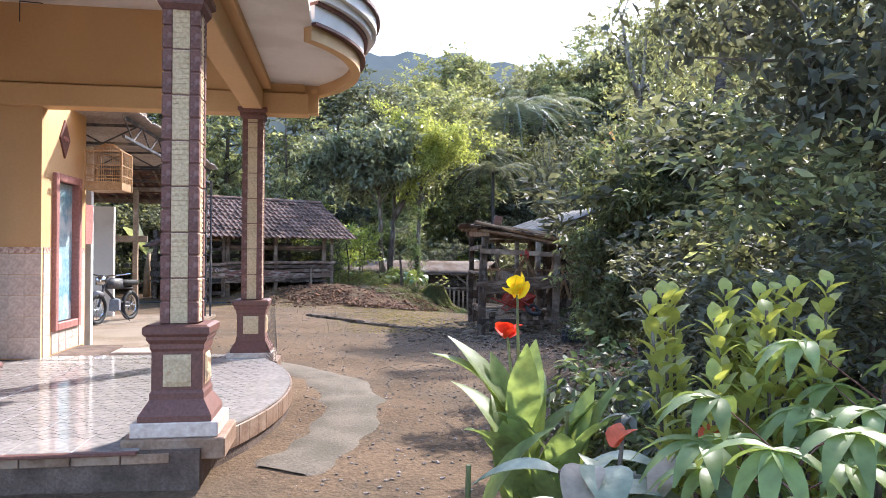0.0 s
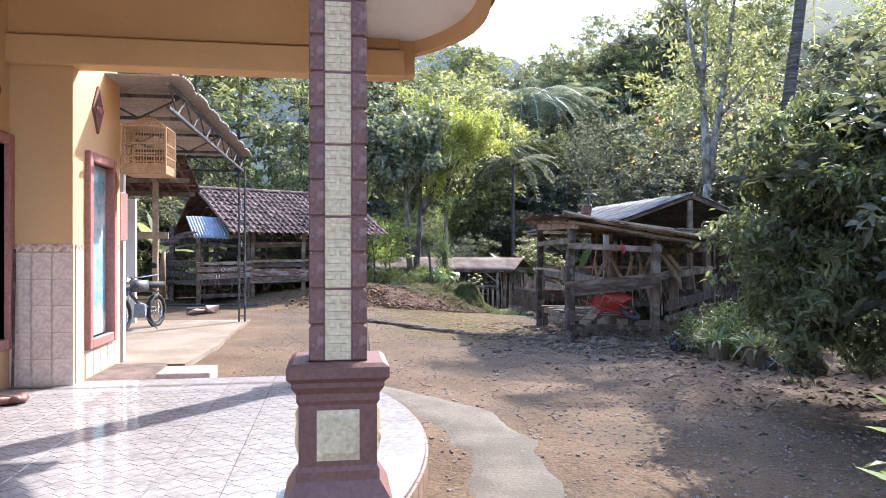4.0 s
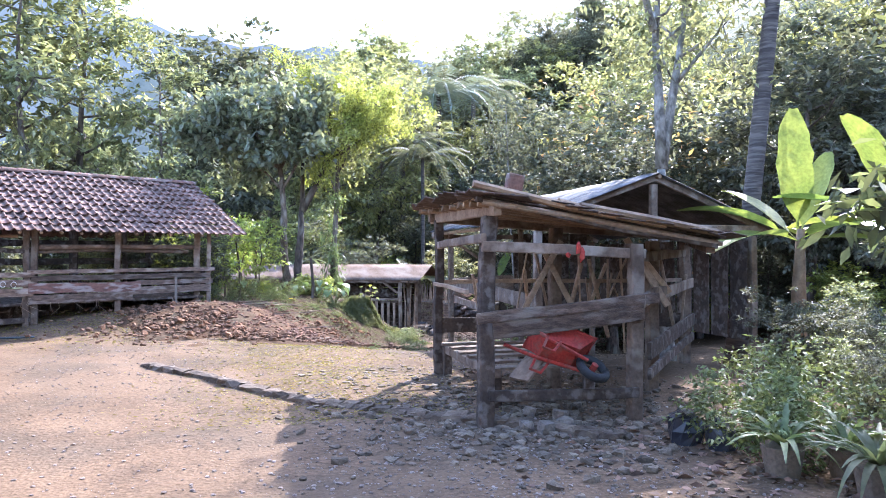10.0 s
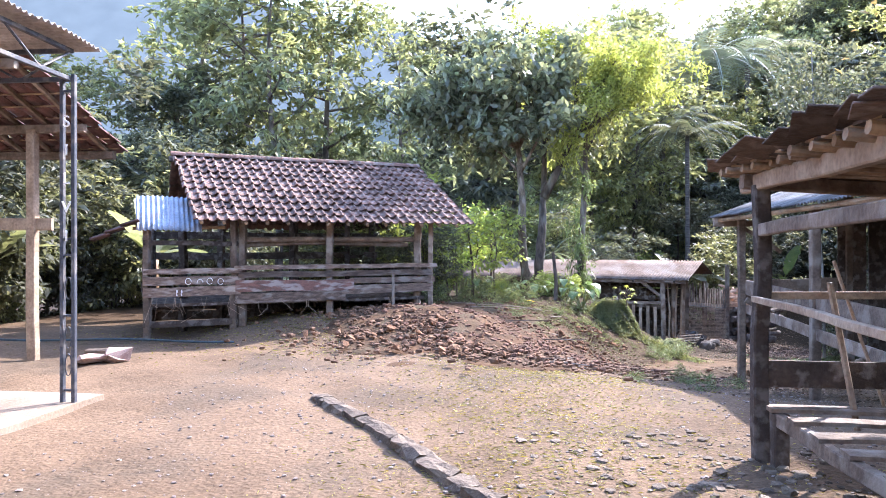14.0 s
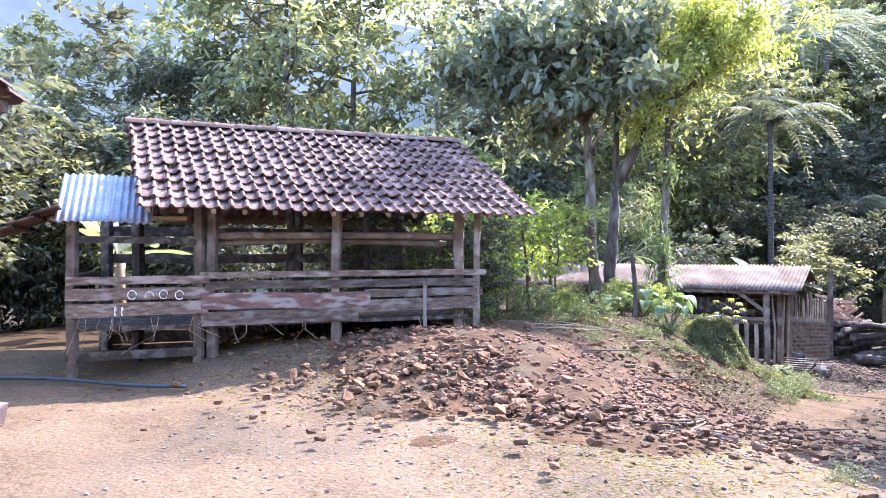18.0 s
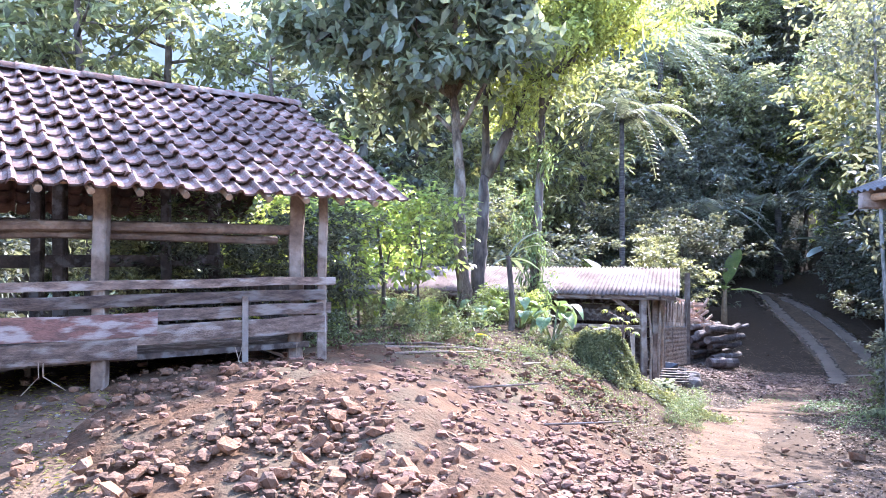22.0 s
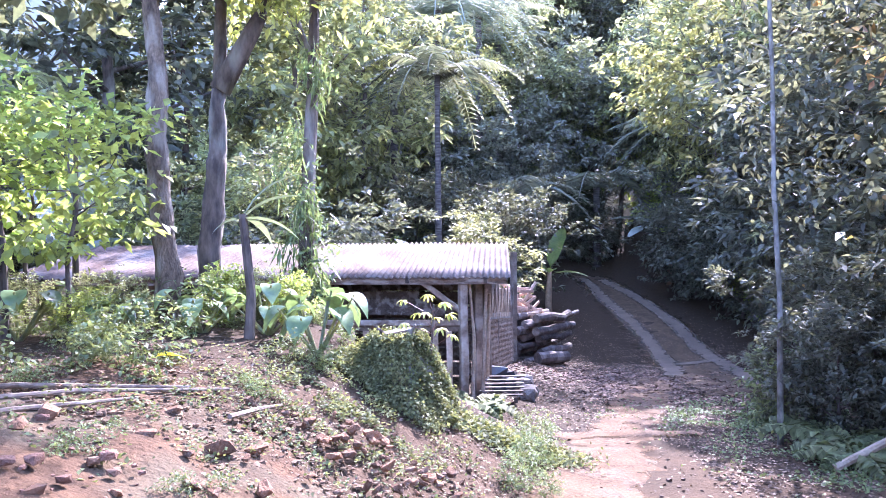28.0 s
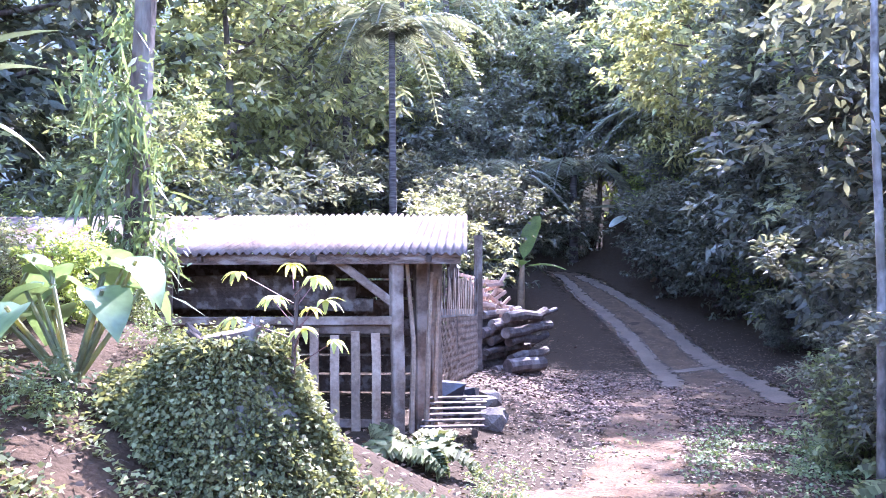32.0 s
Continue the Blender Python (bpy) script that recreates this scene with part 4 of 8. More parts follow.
for k in np.linspace(-bw, bw, 17):
    for s in (-1, 1):
        g.tube([(bx + k, by + s * bw, b0 + 0.1), (bx + k, by + s * bw, b1), (bx + k * 0.25, by + s * bw * 0.1, b1 + 0.13)], 0.003, 4, False)
        g.tube([(bx + s * bw, by + k, b0 + 0.1), (bx + s * bw, by + k, b1), (bx + s * bw * 0.1, by + k * 0.25, b1 + 0.13)], 0.003, 4, False)
tagged(part("bars", g, M["cane"], cage), kind="stuff")
part("hook", Geo().tube([(bx, by, b1 + 0.12), (bx, by, 3.18)], 0.006, 6), M["wire"], cage)

# motorbike under the canopy
def wheel(c, r, parent):
    ring = [(c[0] + r * math.sin(a) * 0.25, c[1] + r * math.sin(a) * 0.97, c[2] + r * math.cos(a)) for a in np.linspace(0, 2 * math.pi, 25)]
    w = part("wheel", Geo().tube(ring, 0.045, 8), M["rubber"], parent, "", True)
    ring2 = [(c[0] + (r - .05) * math.sin(a) * 0.25, c[1] + (r - .05) * math.sin(a) * 0.97, c[2] + (r - .05) * math.cos(a)) for a in np.linspace(0, 2 * math.pi, 25)]
    g = Geo().tube(ring2, 0.016, 6)
    for a in np.linspace(0, 2 * math.pi, 13)[:-1]:
        g.tube([c, (c[0] + (r - .05) * math.sin(a) * 0.25, c[1] + (r - .05) * math.sin(a) * 0.97, c[2] + (r - .05) * math.cos(a))], 0.004, 4)
    part("rim", g, M["chrome"], w)
bike = thing("motorbike", (-3.95, 12.9, 0.21), "old dusty motorbike parked on its side stand under the carport", "motorbike")
wheel((-4.08, 12.35, 0.50), 0.27, bike)
wheel((-3.78, 13.45, 0.50), 0.27, bike)
g = Geo().tube([(-4.06, 12.4, 0.55), (-4.02, 12.6, 0.95), (-3.99, 12.72, 1.12)], 0.025, 8).tube([(-4.02, 12.6, 0.9), (-3.92, 12.95, 0.62), (-3.80, 13.4, 0.55)], 0.03, 8).tube([(-4.0, 12.65, 0.92), (-3.85, 13.2, 0.88), (-3.78, 13.6, 0.85)], 0.022, 8)
part("frame", g, M["steel"], bike)
part("tank", Geo().rock((-3.95, 12.85, 0.98), (0.24, 0.46, 0.22), 0.03), M["steel"], bike, "dusty dark tank", True)
part("seat", Geo().rock((-3.83, 13.25, 0.98), (0.24, 0.62, 0.13), 0.03), M["rubber"], bike, "", True)
part("engine", Geo().rock((-3.93, 12.95, 0.55), (0.22, 0.32, 0.26), 0.08), M["zinc"], bike)
part("handlebar", Geo().tube([(-4.35, 12.78, 1.18), (-4.15, 12.66, 1.14), (-3.85, 12.72, 1.14), (-3.62, 12.9, 1.18)], 0.014, 8), M["chrome"], bike)
part("headlight", Geo().rock((-4.06, 12.5, 1.05), (0.18, 0.16, 0.18), 0.03), M["chrome"], bike, "", True)
for s in (-0.32, 0.36):
    part("mirror", Geo().rock((-4.0 + s, 12.72, 1.34), (0.11, 0.03, 0.09), 0.05), M["rubber"], bike)
part("mudguard", Geo().tube([(-4.13, 12.2, 0.77), (-4.08, 12.36, 0.82), (-4.03, 12.55, 0.77)], 0.05, 8), M["zinc"], bike, "", True)
part("side_stand", Geo().tube([(-3.9, 12.95, 0.5), (-3.65, 13.0, 0.21)], 0.012, 6), M["steel"], bike)

bike.location = (-4.75, 15.7, 0.21)

# shelter with a tile roof beyond the carport
shelter = thing("shelter", (-6.5, 20.2, 0.2), "open timber shelter with a low clay tile roof", "shelter")
def clay_roof(p0, u, w, lu, lw, cols, rows, parent, as_parts, pname="roof_tile", thick=0.018, shear=0.0):
    """Rows of S-shaped tiles on a slope: u along the eave, w up the slope."""
    u, w = Vector(u).normalized(), Vector(w).normalized()
    n = u.cross(w)
    if n.z < 0:
        n = -n
    cw, rh = lu / cols, lw / rows
    def tile_geo():
        v, prof = [], [(-0.5, 0.004), (-0.40, 0.030), (-0.30, 0.040), (-0.18, 0.034), (-0.08, 0.004), (0.10, 0.0), (0.34, 0.002), (0.46, 0.012), (0.53, 0.020)]
        for yy, lift in ((-0.12, 0.030), (1.06, -0.006)):
            for a, h in prof:
                v.append((a * cw, yy * rh, h + lift))
        for yy, lift in ((-0.12, 0.030), (1.06, -0.006)):
            for a, h in prof:
                v.append((a * cw, yy * rh, h + lift - thick))
        k = len(prof)
        f = []
        for i in range(k - 1):
            f += [(i, i + 1, k + i + 1, k + i), (2 * k + i, 3 * k + i, 3 * k + i + 1, 2 * k + i + 1), (i, 2 * k + i, 2 * k + i + 1, i + 1)]
        f += [(0, k, 3 * k, 2 * k), (k - 1, 3 * k - 1, 4 * k - 1, 2 * k - 1)]
        return v, f
    v, f = tile_geo()
    R = Matrix((u, w, n)).transposed().to_4x4()
    p0 = Vector(p0)
    if as_parts:
        me = mesh_of(pname, np.array(v), f, M["roof_tile"])
        for r in range(rows):
            for c in range(cols):
                p = p0 + u * (cw * (c + 0.5) + shear * rh * r) + w * (rh * r) + n * (0.012 * math.sin(r * 1.3 + c * 0.9) * 0.5)
                jig = pose(0, 0, 0, rng.normal(0, 1.5), rng.normal(0, 1.5), rng.normal(0, 1.6))
                piece(pname, me, parent, Matrix.Translation(p + Vector(rng.normal(0, 0.006, 3))) @ R @ jig)
        return None
    g = Geo()
    A = np.array(R.to_3x3())
    vv = np.array(v)
    for r in range(rows):
        for c in range(cols):
            p = p0 + u * (cw * (c + 0.5)) + w * (rh * r)
            g.add(vv @ A.T + np.array(p) + rng.normal(0, 0.006, 3), f)
    return tagged(part(pname, g, M["roof_tile_far"], parent, "weathered clay tiles", True), kind="stuff")
clay_roof((-9.6, 17.3, 3.58), (1, 0, 0), (0, 1, 0.40), 5.05, 0.86, 24, 4, shelter, False)
clay_roof((-4.55, 20.35, 3.00), (-1, 0, 0), (0, -1, 0.40), 5.05, 2.42, 24, 10, shelter, False)
for px, py in ((-5.38, 19.5), (-8.6, 19.5)):
    part("post", Geo().beam((px, py, 0.1), (px, py, 3.20), 0.12, 0.12, up=(1, 0, 0), seg=5, jit=0.006), M["pale_wood"], shelter)
for yy, zz in ((18.2, 3.72), (19.5, 3.22), (20.2, 2.96)):
    part("beam", Geo().beam((-9.4, yy, zz), (-4.65, yy, zz), 0.11, 0.08, seg=4, jit=0.006), M["wood"], shelter)
for xx in np.arange(-9.4, -4.6, 0.42):
    part("rafter", Geo().beam((xx, 20.33, 2.97), (xx, 18.1, 3.86), 0.05, 0.05, seg=2), M["wood"], shelter)
for q_ in np.linspace(0.05, 0.95, 9):
    part("lath", Geo().beam((-9.5, 20.33 - 2.23 * q_, 3.005 + 0.89 * q_), (-4.6, 20.33 - 2.23 * q_, 3.005 + 0.89 * q_), 0.02, 0.03, seg=1), M["bamboo"], shelter)
part("rail", Geo().beam((-9, 19.5, 1.95), (-5.1, 19.5, 1.95), 0.16, 0.05, seg=3, jit=0.005), M["pale_wood"], shelter)

# ---------- pen (barn) with a clay tile roof ----------
U = Vector((0.879, 0.477, 0)).normalized()
NB = Vector((-U.y, U.x, 0))
B0 = Vector((-4.80, 21.34, 0))
def bp(a, b, z):
    """A place in the pen's frame: a along its front, b to its back."""
    p = B0 + U * a + NB * b
    return (p.x, p.y, z)
pen = thing("goat_pen", tuple(B0 + Vector((0, 0, 0.2))), "raised plank animal pen under a dark clay tile roof", "animal pen")
ROOF_A, LEN, SKEW = 0.68, 4.87, -0.10
eave_z, ridge_z, half, EB = 2.07, 3.34, 2.09, -0.42
w_f = (NB * half + Vector((0, 0, ridge_z - eave_z)))
p0 = Vector(bp(ROOF_A, EB, eave_z))
RA = ROOF_A + SKEW * w_f.length
roof = part("roof", Geo().beam(bp(RA - 0.05, half + EB, ridge_z - 0.06), bp(RA + LEN - 0.05, half + EB, ridge_z - 0.06), 0.1, 0.08, seg=3), M["dark_wood"], pen)
TILE_JOBS = [(p0, U, w_f, LEN, w_f.length, 30, 11, roof)]  # the front slope leans a little along its ridge
wb = (-NB * half + Vector((0, 0, ridge_z - eave_z)))
clay_roof(bp(RA + LEN, 2 * half + EB, eave_z), -U, wb, LEN, wb.length, 26, 11, pen, False, "back_roof_tiles")
for i in range(17):
    a = RA - 0.02 + i * LEN / 17
    g = Geo()
    v = []
    for yy in (0, 0.31):
        for k in range(7):
            q = math.pi * k / 6
            v.append(np.array(bp(a + yy, half + EB + 0.09 * math.cos(q), ridge_z + 0.0 + 0.08 * math.sin(q) + (0.012 if yy == 0 else 0))))
    g.add(v, [(k, k + 1, k + 8, k + 7) for k in range(6)])
    part("ridge_tile", g, M["roof_tile"], roof, smooth=True)
for a in np.arange(ROOF_A + 0.12, ROOF_A + LEN, 0.34):
    part("rafter", Geo().tube([bp(a, EB - 0.03, eave_z - 0.035), bp(a - 0.24, half + EB, ridge_z - 0.10)], 0.03, 7), M["bamboo"], pen)
for b, z in ((-0.22, eave_z - 0.0), (0.45, 2.47), (1.1, 2.87)):
    part("purlin", Geo().tube([bp(ROOF_A, b, z + 0.06), bp(ROOF_A + LEN, b, z + 0.06)], 0.03, 7), M["bamboo"], pen)
# posts: front row, then back row and inner posts in the darker wood
gzb = lambda p: gz(p[0], p[1]) - 0.1
for a, b, top, w in ((0.0, 0.0, 2.0, 0.10), (1.33, 0.0, 2.2, 0.10), (1.48, 0.05, 2.2, 0.11), (2.96, 0.0, 2.28, 0.11), (4.66, 0.10, 2.3, 0.13), (4.86, -0.05, 2.2, 0.085), (0.1, 2.6, 2.3, 0.13), (1.4, 2.7, 2.5, 0.13), (2.9, 2.7, 2.5, 0.13), (4.6, 2.7, 2.5, 0.13), (2.6, 1.5, 2.9, 0.10), (0.6, 1.2, 2.2, 0.12), (4.0, 2.5, 2.5, 0.1)):
    p = bp(a, b, 0)
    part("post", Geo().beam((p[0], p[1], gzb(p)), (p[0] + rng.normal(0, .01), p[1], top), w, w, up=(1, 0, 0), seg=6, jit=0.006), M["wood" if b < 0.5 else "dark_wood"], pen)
# plank walls
def planks(a0, a1, b0, b1, rows, mat="plank"):
    for z, h, k0, k1 in rows:
        part("plank", Geo().beam(bp(a0 + k0, b0, z), bp(a1 + k1, b1, z + rng.normal(0, 0.012)), h, 0.03, seg=6, jit=0.005), M[mat], pen)
planks(-0.05, 1.45, -0.07, -0.07, ((1.26, 0.09, 0, 0), (1.115, 0.135, 0, 0.05), (0.93, 0.15, 0, -0.02)))
planks(1.35, 4.98, -0.08, -0.08, ((1.31, 0.075, 0, 0), (1.185, 0.10, 0.05, -0.1), (0.80, 0.165, 0, -1.75), (1.06, 0.10, 1.95, -0.05), (0.905, 0.155, 1.8, -0.08)))
planks(1.35, 4.98, -0.085, -0.085, ((1.01, 0.19, 0, -1.6),), "painted_plank")
# Boards added to close the space under the floor and keep it dark
for z in (0.12, 0.32, 0.52):
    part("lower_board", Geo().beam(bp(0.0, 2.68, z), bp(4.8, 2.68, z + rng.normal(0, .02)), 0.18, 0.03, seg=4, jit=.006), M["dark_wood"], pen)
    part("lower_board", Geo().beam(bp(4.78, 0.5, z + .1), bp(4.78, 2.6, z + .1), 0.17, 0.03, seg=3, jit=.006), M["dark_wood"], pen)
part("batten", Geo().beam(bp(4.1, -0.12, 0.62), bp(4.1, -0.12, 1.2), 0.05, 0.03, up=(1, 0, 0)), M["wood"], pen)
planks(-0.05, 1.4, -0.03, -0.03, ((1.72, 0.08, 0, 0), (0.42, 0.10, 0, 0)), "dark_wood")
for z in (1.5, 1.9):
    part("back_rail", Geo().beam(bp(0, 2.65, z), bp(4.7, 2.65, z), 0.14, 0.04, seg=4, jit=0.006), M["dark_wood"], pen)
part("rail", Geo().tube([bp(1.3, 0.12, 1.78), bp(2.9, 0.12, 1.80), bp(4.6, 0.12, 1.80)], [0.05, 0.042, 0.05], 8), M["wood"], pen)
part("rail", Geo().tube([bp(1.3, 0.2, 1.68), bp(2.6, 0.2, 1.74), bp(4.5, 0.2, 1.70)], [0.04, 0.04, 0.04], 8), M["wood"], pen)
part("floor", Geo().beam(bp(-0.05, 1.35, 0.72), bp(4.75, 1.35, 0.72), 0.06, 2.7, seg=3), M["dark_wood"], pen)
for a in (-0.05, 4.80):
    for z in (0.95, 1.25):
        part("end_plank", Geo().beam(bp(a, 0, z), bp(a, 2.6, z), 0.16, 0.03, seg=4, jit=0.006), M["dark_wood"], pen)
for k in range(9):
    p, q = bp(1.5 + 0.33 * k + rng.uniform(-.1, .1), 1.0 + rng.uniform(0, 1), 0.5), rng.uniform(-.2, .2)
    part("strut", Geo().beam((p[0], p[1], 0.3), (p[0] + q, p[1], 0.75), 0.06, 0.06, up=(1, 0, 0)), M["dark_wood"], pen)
for nme, row in (("chalk_mark", ((0.62, 1.10), (0.80, 1.08), (0.95, 1.10), (1.12, 1.09), (0.45, 0.92), (0.52, 0.92))),):
    for i, (a, z) in enumerate(row):
        c = bp(a, -0.092, z)
        pts = [np.array(c) + np.array(U) * 0.045 * math.cos(t) * (0.15 if i > 3 else 1) + np.array([0, 0, 0.05 * math.sin(t)]) for t in np.linspace(0, 5.6 if i != 1 else 3.4, 12)]
        part(nme, Geo().tube(pts, 0.006, 4), M["white"], pen, "chalk scrawl")
for k in range(22):
    a_, z_ = (rng.uniform(0, 1.5), .84) if k % 3 else (rng.uniform(1.5, 4.6), .76)
    l_ = rng.uniform(.12, .4)
    p1, p2, p3 = bp(a_, -.09, z_), bp(a_ + rng.normal(0, .05), -.11, z_ - l_ * .5), bp(a_ + rng.normal(0, .12), -.10, z_ - l_)
    part("straw", Geo().tube([p1, p2, p3], .004, 4), M["pale_wood"], pen)
# lean-to with a zinc sheet at the pen's end
corrugated(bp(-0.15, -0.16, 1.91), tuple(U), tuple(NB + Vector((0, 0, 0.88))), 0.98, 0.90, M["zinc"], "zinc_sheet", pen, "bluish corrugated zinc sheet")
part("purlin", Geo().tube([bp(-0.2, 0.0, 1.95), bp(1.2, 0.0, 1.98)], 0.03, 7), M["bamboo"], pen)
clay_roof(bp(-0.75, 0.55, 1.75), -NB, -U * -1.0 + Vector((0, 0, 0.5)), 0.8, 0.7, 4, 3, pen, False, "side_tiles")

# ---------- broken lean-to shed (stands beside the gravel yard) ----------
shed = thing("lean_to_shed", (3.2, 14.2, 0.15), "rickety lean-to shed of weathered timber with a sagging tile roof", "shed")
FL, BL, FR, BR = (2.26, 13.10), (2.58, 15.72), (3.62, 12.98), (6.1, 15.8)
for (x, y), zt, w, mt in ((FL, 1.95, 0.13, "dark_wood"), (BL, 2.02, 0.10, "dark_wood"), (FR, 1.70, 0.12, "wood"), (BR, 1.85, 0.12, "wood"), ((4.5, 14.1), 1.75, 0.12, "wood"), ((3.6, 14.6), 1.9, 0.13, "wood")):
    part("post", Geo().beam((x, y, gz(x, y) - 0.1), (x + (0.14 if (x, y) == FL else 0.02), y + (0.24 if (x, y) == FL else 0), zt), w, w * 0.9, up=(1, 0, 0), seg=6, jit=0.007), M[mt], shed)
part("beam", Geo().beam((2.20, 13.10, 2.06), (4.45, 12.97, 1.67), 0.045, 0.05, seg=5, jit=0.008), M["dark_wood"], shed)
part("beam", Geo().beam((2.38, 13.12, 1.99), (2.62, 16.1, 2.06), 0.11, 0.07, seg=4, jit=0.006), M["pale_wood"], shed)
part("beam", Geo().beam((2.5, 15.80, 2.05), (6.4, 16.1, 1.85), 0.10, 0.08, seg=4, jit=0.008), M["wood"], shed)
part("beam", Geo().beam((4.4, 13.0, 1.66), (6.4, 16.2, 1.80), 0.10, 0.08, seg=4, jit=0.008), M["wood"], shed)
part("beam", Geo().beam((FL[0], FL[1], 1.68), (FR[0] + 0.1, FR[1], 1.60), 0.09, 0.06, seg=4, jit=0.006), M["wood"], shed)
part("beam", Geo().beam((BL[0], BL[1], 1.72), (FL[0], FL[1], 1.74), 0.08, 0.05, seg=4, jit=0.006), M["wood"], shed)
part("beam", Geo().beam((FR[0], FR[1], 1.58), (BR[0], BR[1], 1.62), 0.10, 0.06, seg=4, jit=0.006), M["wood"], shed)
for k in range(15):
    h_ = k / 14
    a = np.array([2.26, 13.08, 2.045]) * (1 - h_) + np.array([2.5, 16.05, 2.145]) * h_
    b = np.array([4.5, 12.95, 1.695]) * (1 - h_) + np.array([6.4, 16.2, 1.905]) * h_
    a = a - (b - a) * rng.uniform(-.01, .025)
    ra = rng.uniform(.022, .031)
    part("rafter", Geo().tube([a, a + (b - a) * .35 + rng.normal(0, .012, 3), a + (b - a) * .7 + rng.normal(0, .012, 3), b], [ra, ra, ra * .95, ra * .9], 9), M["bamboo"] if k % 4 else M["pale_wood"], shed)
# split-bamboo sheathing under ragged flat tiles
for j in range(24):
    h_ = (j + .5) / 24
    a = np.array([2.28, 13.10, 2.09]) * (1 - h_) + np.array([2.5, 16.0, 2.195]) * h_
    b = np.array([4.5, 12.97, 1.745]) * (1 - h_) + np.array([6.4, 16.2, 1.955]) * h_
    part("sheathing_lath", Geo().beam(a, b, .014, .142, seg=2, jit=.004), M["bamboo" if j % 2 else "dark_wood"], shed)
tg = Geo().box((0, 0, 0), (0.21, 0.27, 0.012), None, 0.003)
tme = mesh_of("roof_shingle", np.vstack(tg.v), tg.f, M["shingle"])
for k in range(15):
    for j in range(17):
        f_, h_ = (k + rng.uniform(-.3, .3)) / 14, (j + rng.uniform(-.3, .3)) / 16
        if rng.random() < 0.05:
            continue
        a = np.array([2.24 + 2.30 * f_, 13.06 - 0.10 * f_, 2.095 - 0.37 * f_])
        b = np.array([2.45 + 4.05 * f_, 16.1 + 0.2 * f_, 2.19 - 0.24 * f_])
        p = a + (b - a) * h_ + [0, 0, 0.014 + 0.04 * rng.random()]
        piece("roof_shingle", tme, shed, pose(*p, -3 + rng.normal(0, 3.2), 8.2 + rng.normal(0, 3.2), rng.normal(-10, 11)) @ Matrix.Diagonal((rng.uniform(.8, 1.25), rng.uniform(.75, 1.25), 1, 1)))
for p, q, r_ in (((2.14, 13.0, 2.19), (3.9, 12.92, 1.86), 0.042), ((3.0, 13.2, 2.08), (4.9, 13.6, 1.84), 0.03), ((2.5, 13.5, 2.16), (4.4, 13.9, 1.96), 0.03), ((3.1, 12.98, 2.02), (4.4, 12.9, 1.80), 0.045)):
    part("pole", Geo().tube([p, tuple((np.array(p) + q) / 2 + rng.normal(0, .02, 3)), q], r_ * .8, 7), M["bamboo"], shed)
part("block", Geo().box((2.62, 13.3, 2.23), (0.15, 0.09, 0.17), Matrix.Rotation(0.2, 3, "Y"), 0.01), M["roof_tile"], shed, "loose clay tile standing on the roof")
# rails and planks of the walls
def sp(p, q, z0, z1, h, mat="plank", jit=0.006):
    part("plank", Geo().beam((*p, z0), (*q, z1), h, 0.035, seg=5, jit=jit), M[mat], shed)
F_ = lambda p, d: (p[0] + d[0], p[1] + d[1])
sp(F_(FL, (-.08, -.09)), F_(FR, (0.18, -.09)), 1.07, 1.22, 0.09)
sp(F_(FL, (0.05, -.085)), F_(FR, (0.05, -.085)), 0.97, 1.10, 0.14)
sp(F_(FR, (0.02, -.08)), F_(BR, (0.1, -.05)), 1.20, 1.22, 0.12, "wood")
sp(F_(FR, (0.3, .25)), F_(BR, (0.1, -.05)), 0.70, 0.72, 0.16, "dark_wood")
sp(F_(FR, (0.3, .25)), F_(BR, (0.1, -.05)), 0.50, 0.50, 0.10, "dark_wood")
sp(F_(FL, (0.03, -.05)), F_(FR, (0, -.05)), 0.42, 0.40, 0.09, "dark_wood")
sp(F_(BL, (-.03, 0)), F_(BR, (0, 0)), 0.75, 0.72, 0.18, "dark_wood")
sp(F_(BL, (-.03, 0)), F_(BR, (0, 0)), 1.28, 1.25, 0.05, "pale_wood")
sp(F_(BL, (-.05, -.03)), F_(FL, (-.05, .3)), 1.25, 1.28, 0.04, "pale_wood")
for k in range(22):
    x = 2.8 + rng.uniform(0, 3.2)
    p = (x, 15.6 + rng.uniform(-.2, .3), 0.3 + rng.uniform(0, .5))
    part("stick", Geo().tube([p, (p[0] + rng.normal(0, .25), p[1] + rng.normal(0, .12), 1.2 + rng.uniform(0, .6))], rng.uniform(0.012, 0.03), 6), M["pale_wood"], shed)
for p, q in (((3.1, 14.3, 1.0), (3.5, 14.2, 1.75)), ((3.9, 13.6, 1.75), (4.3, 13.5, 1.1)), ((3.4, 14.5, 1.7), (3.75, 14.4, 1.0)), ((4.2, 14.0, 1.7), (4.6, 13.9, 1.2))):
    part("brace", Geo().beam(p, q, 0.06, 0.04, seg=3, jit=0.004), M["pale_wood"], shed)
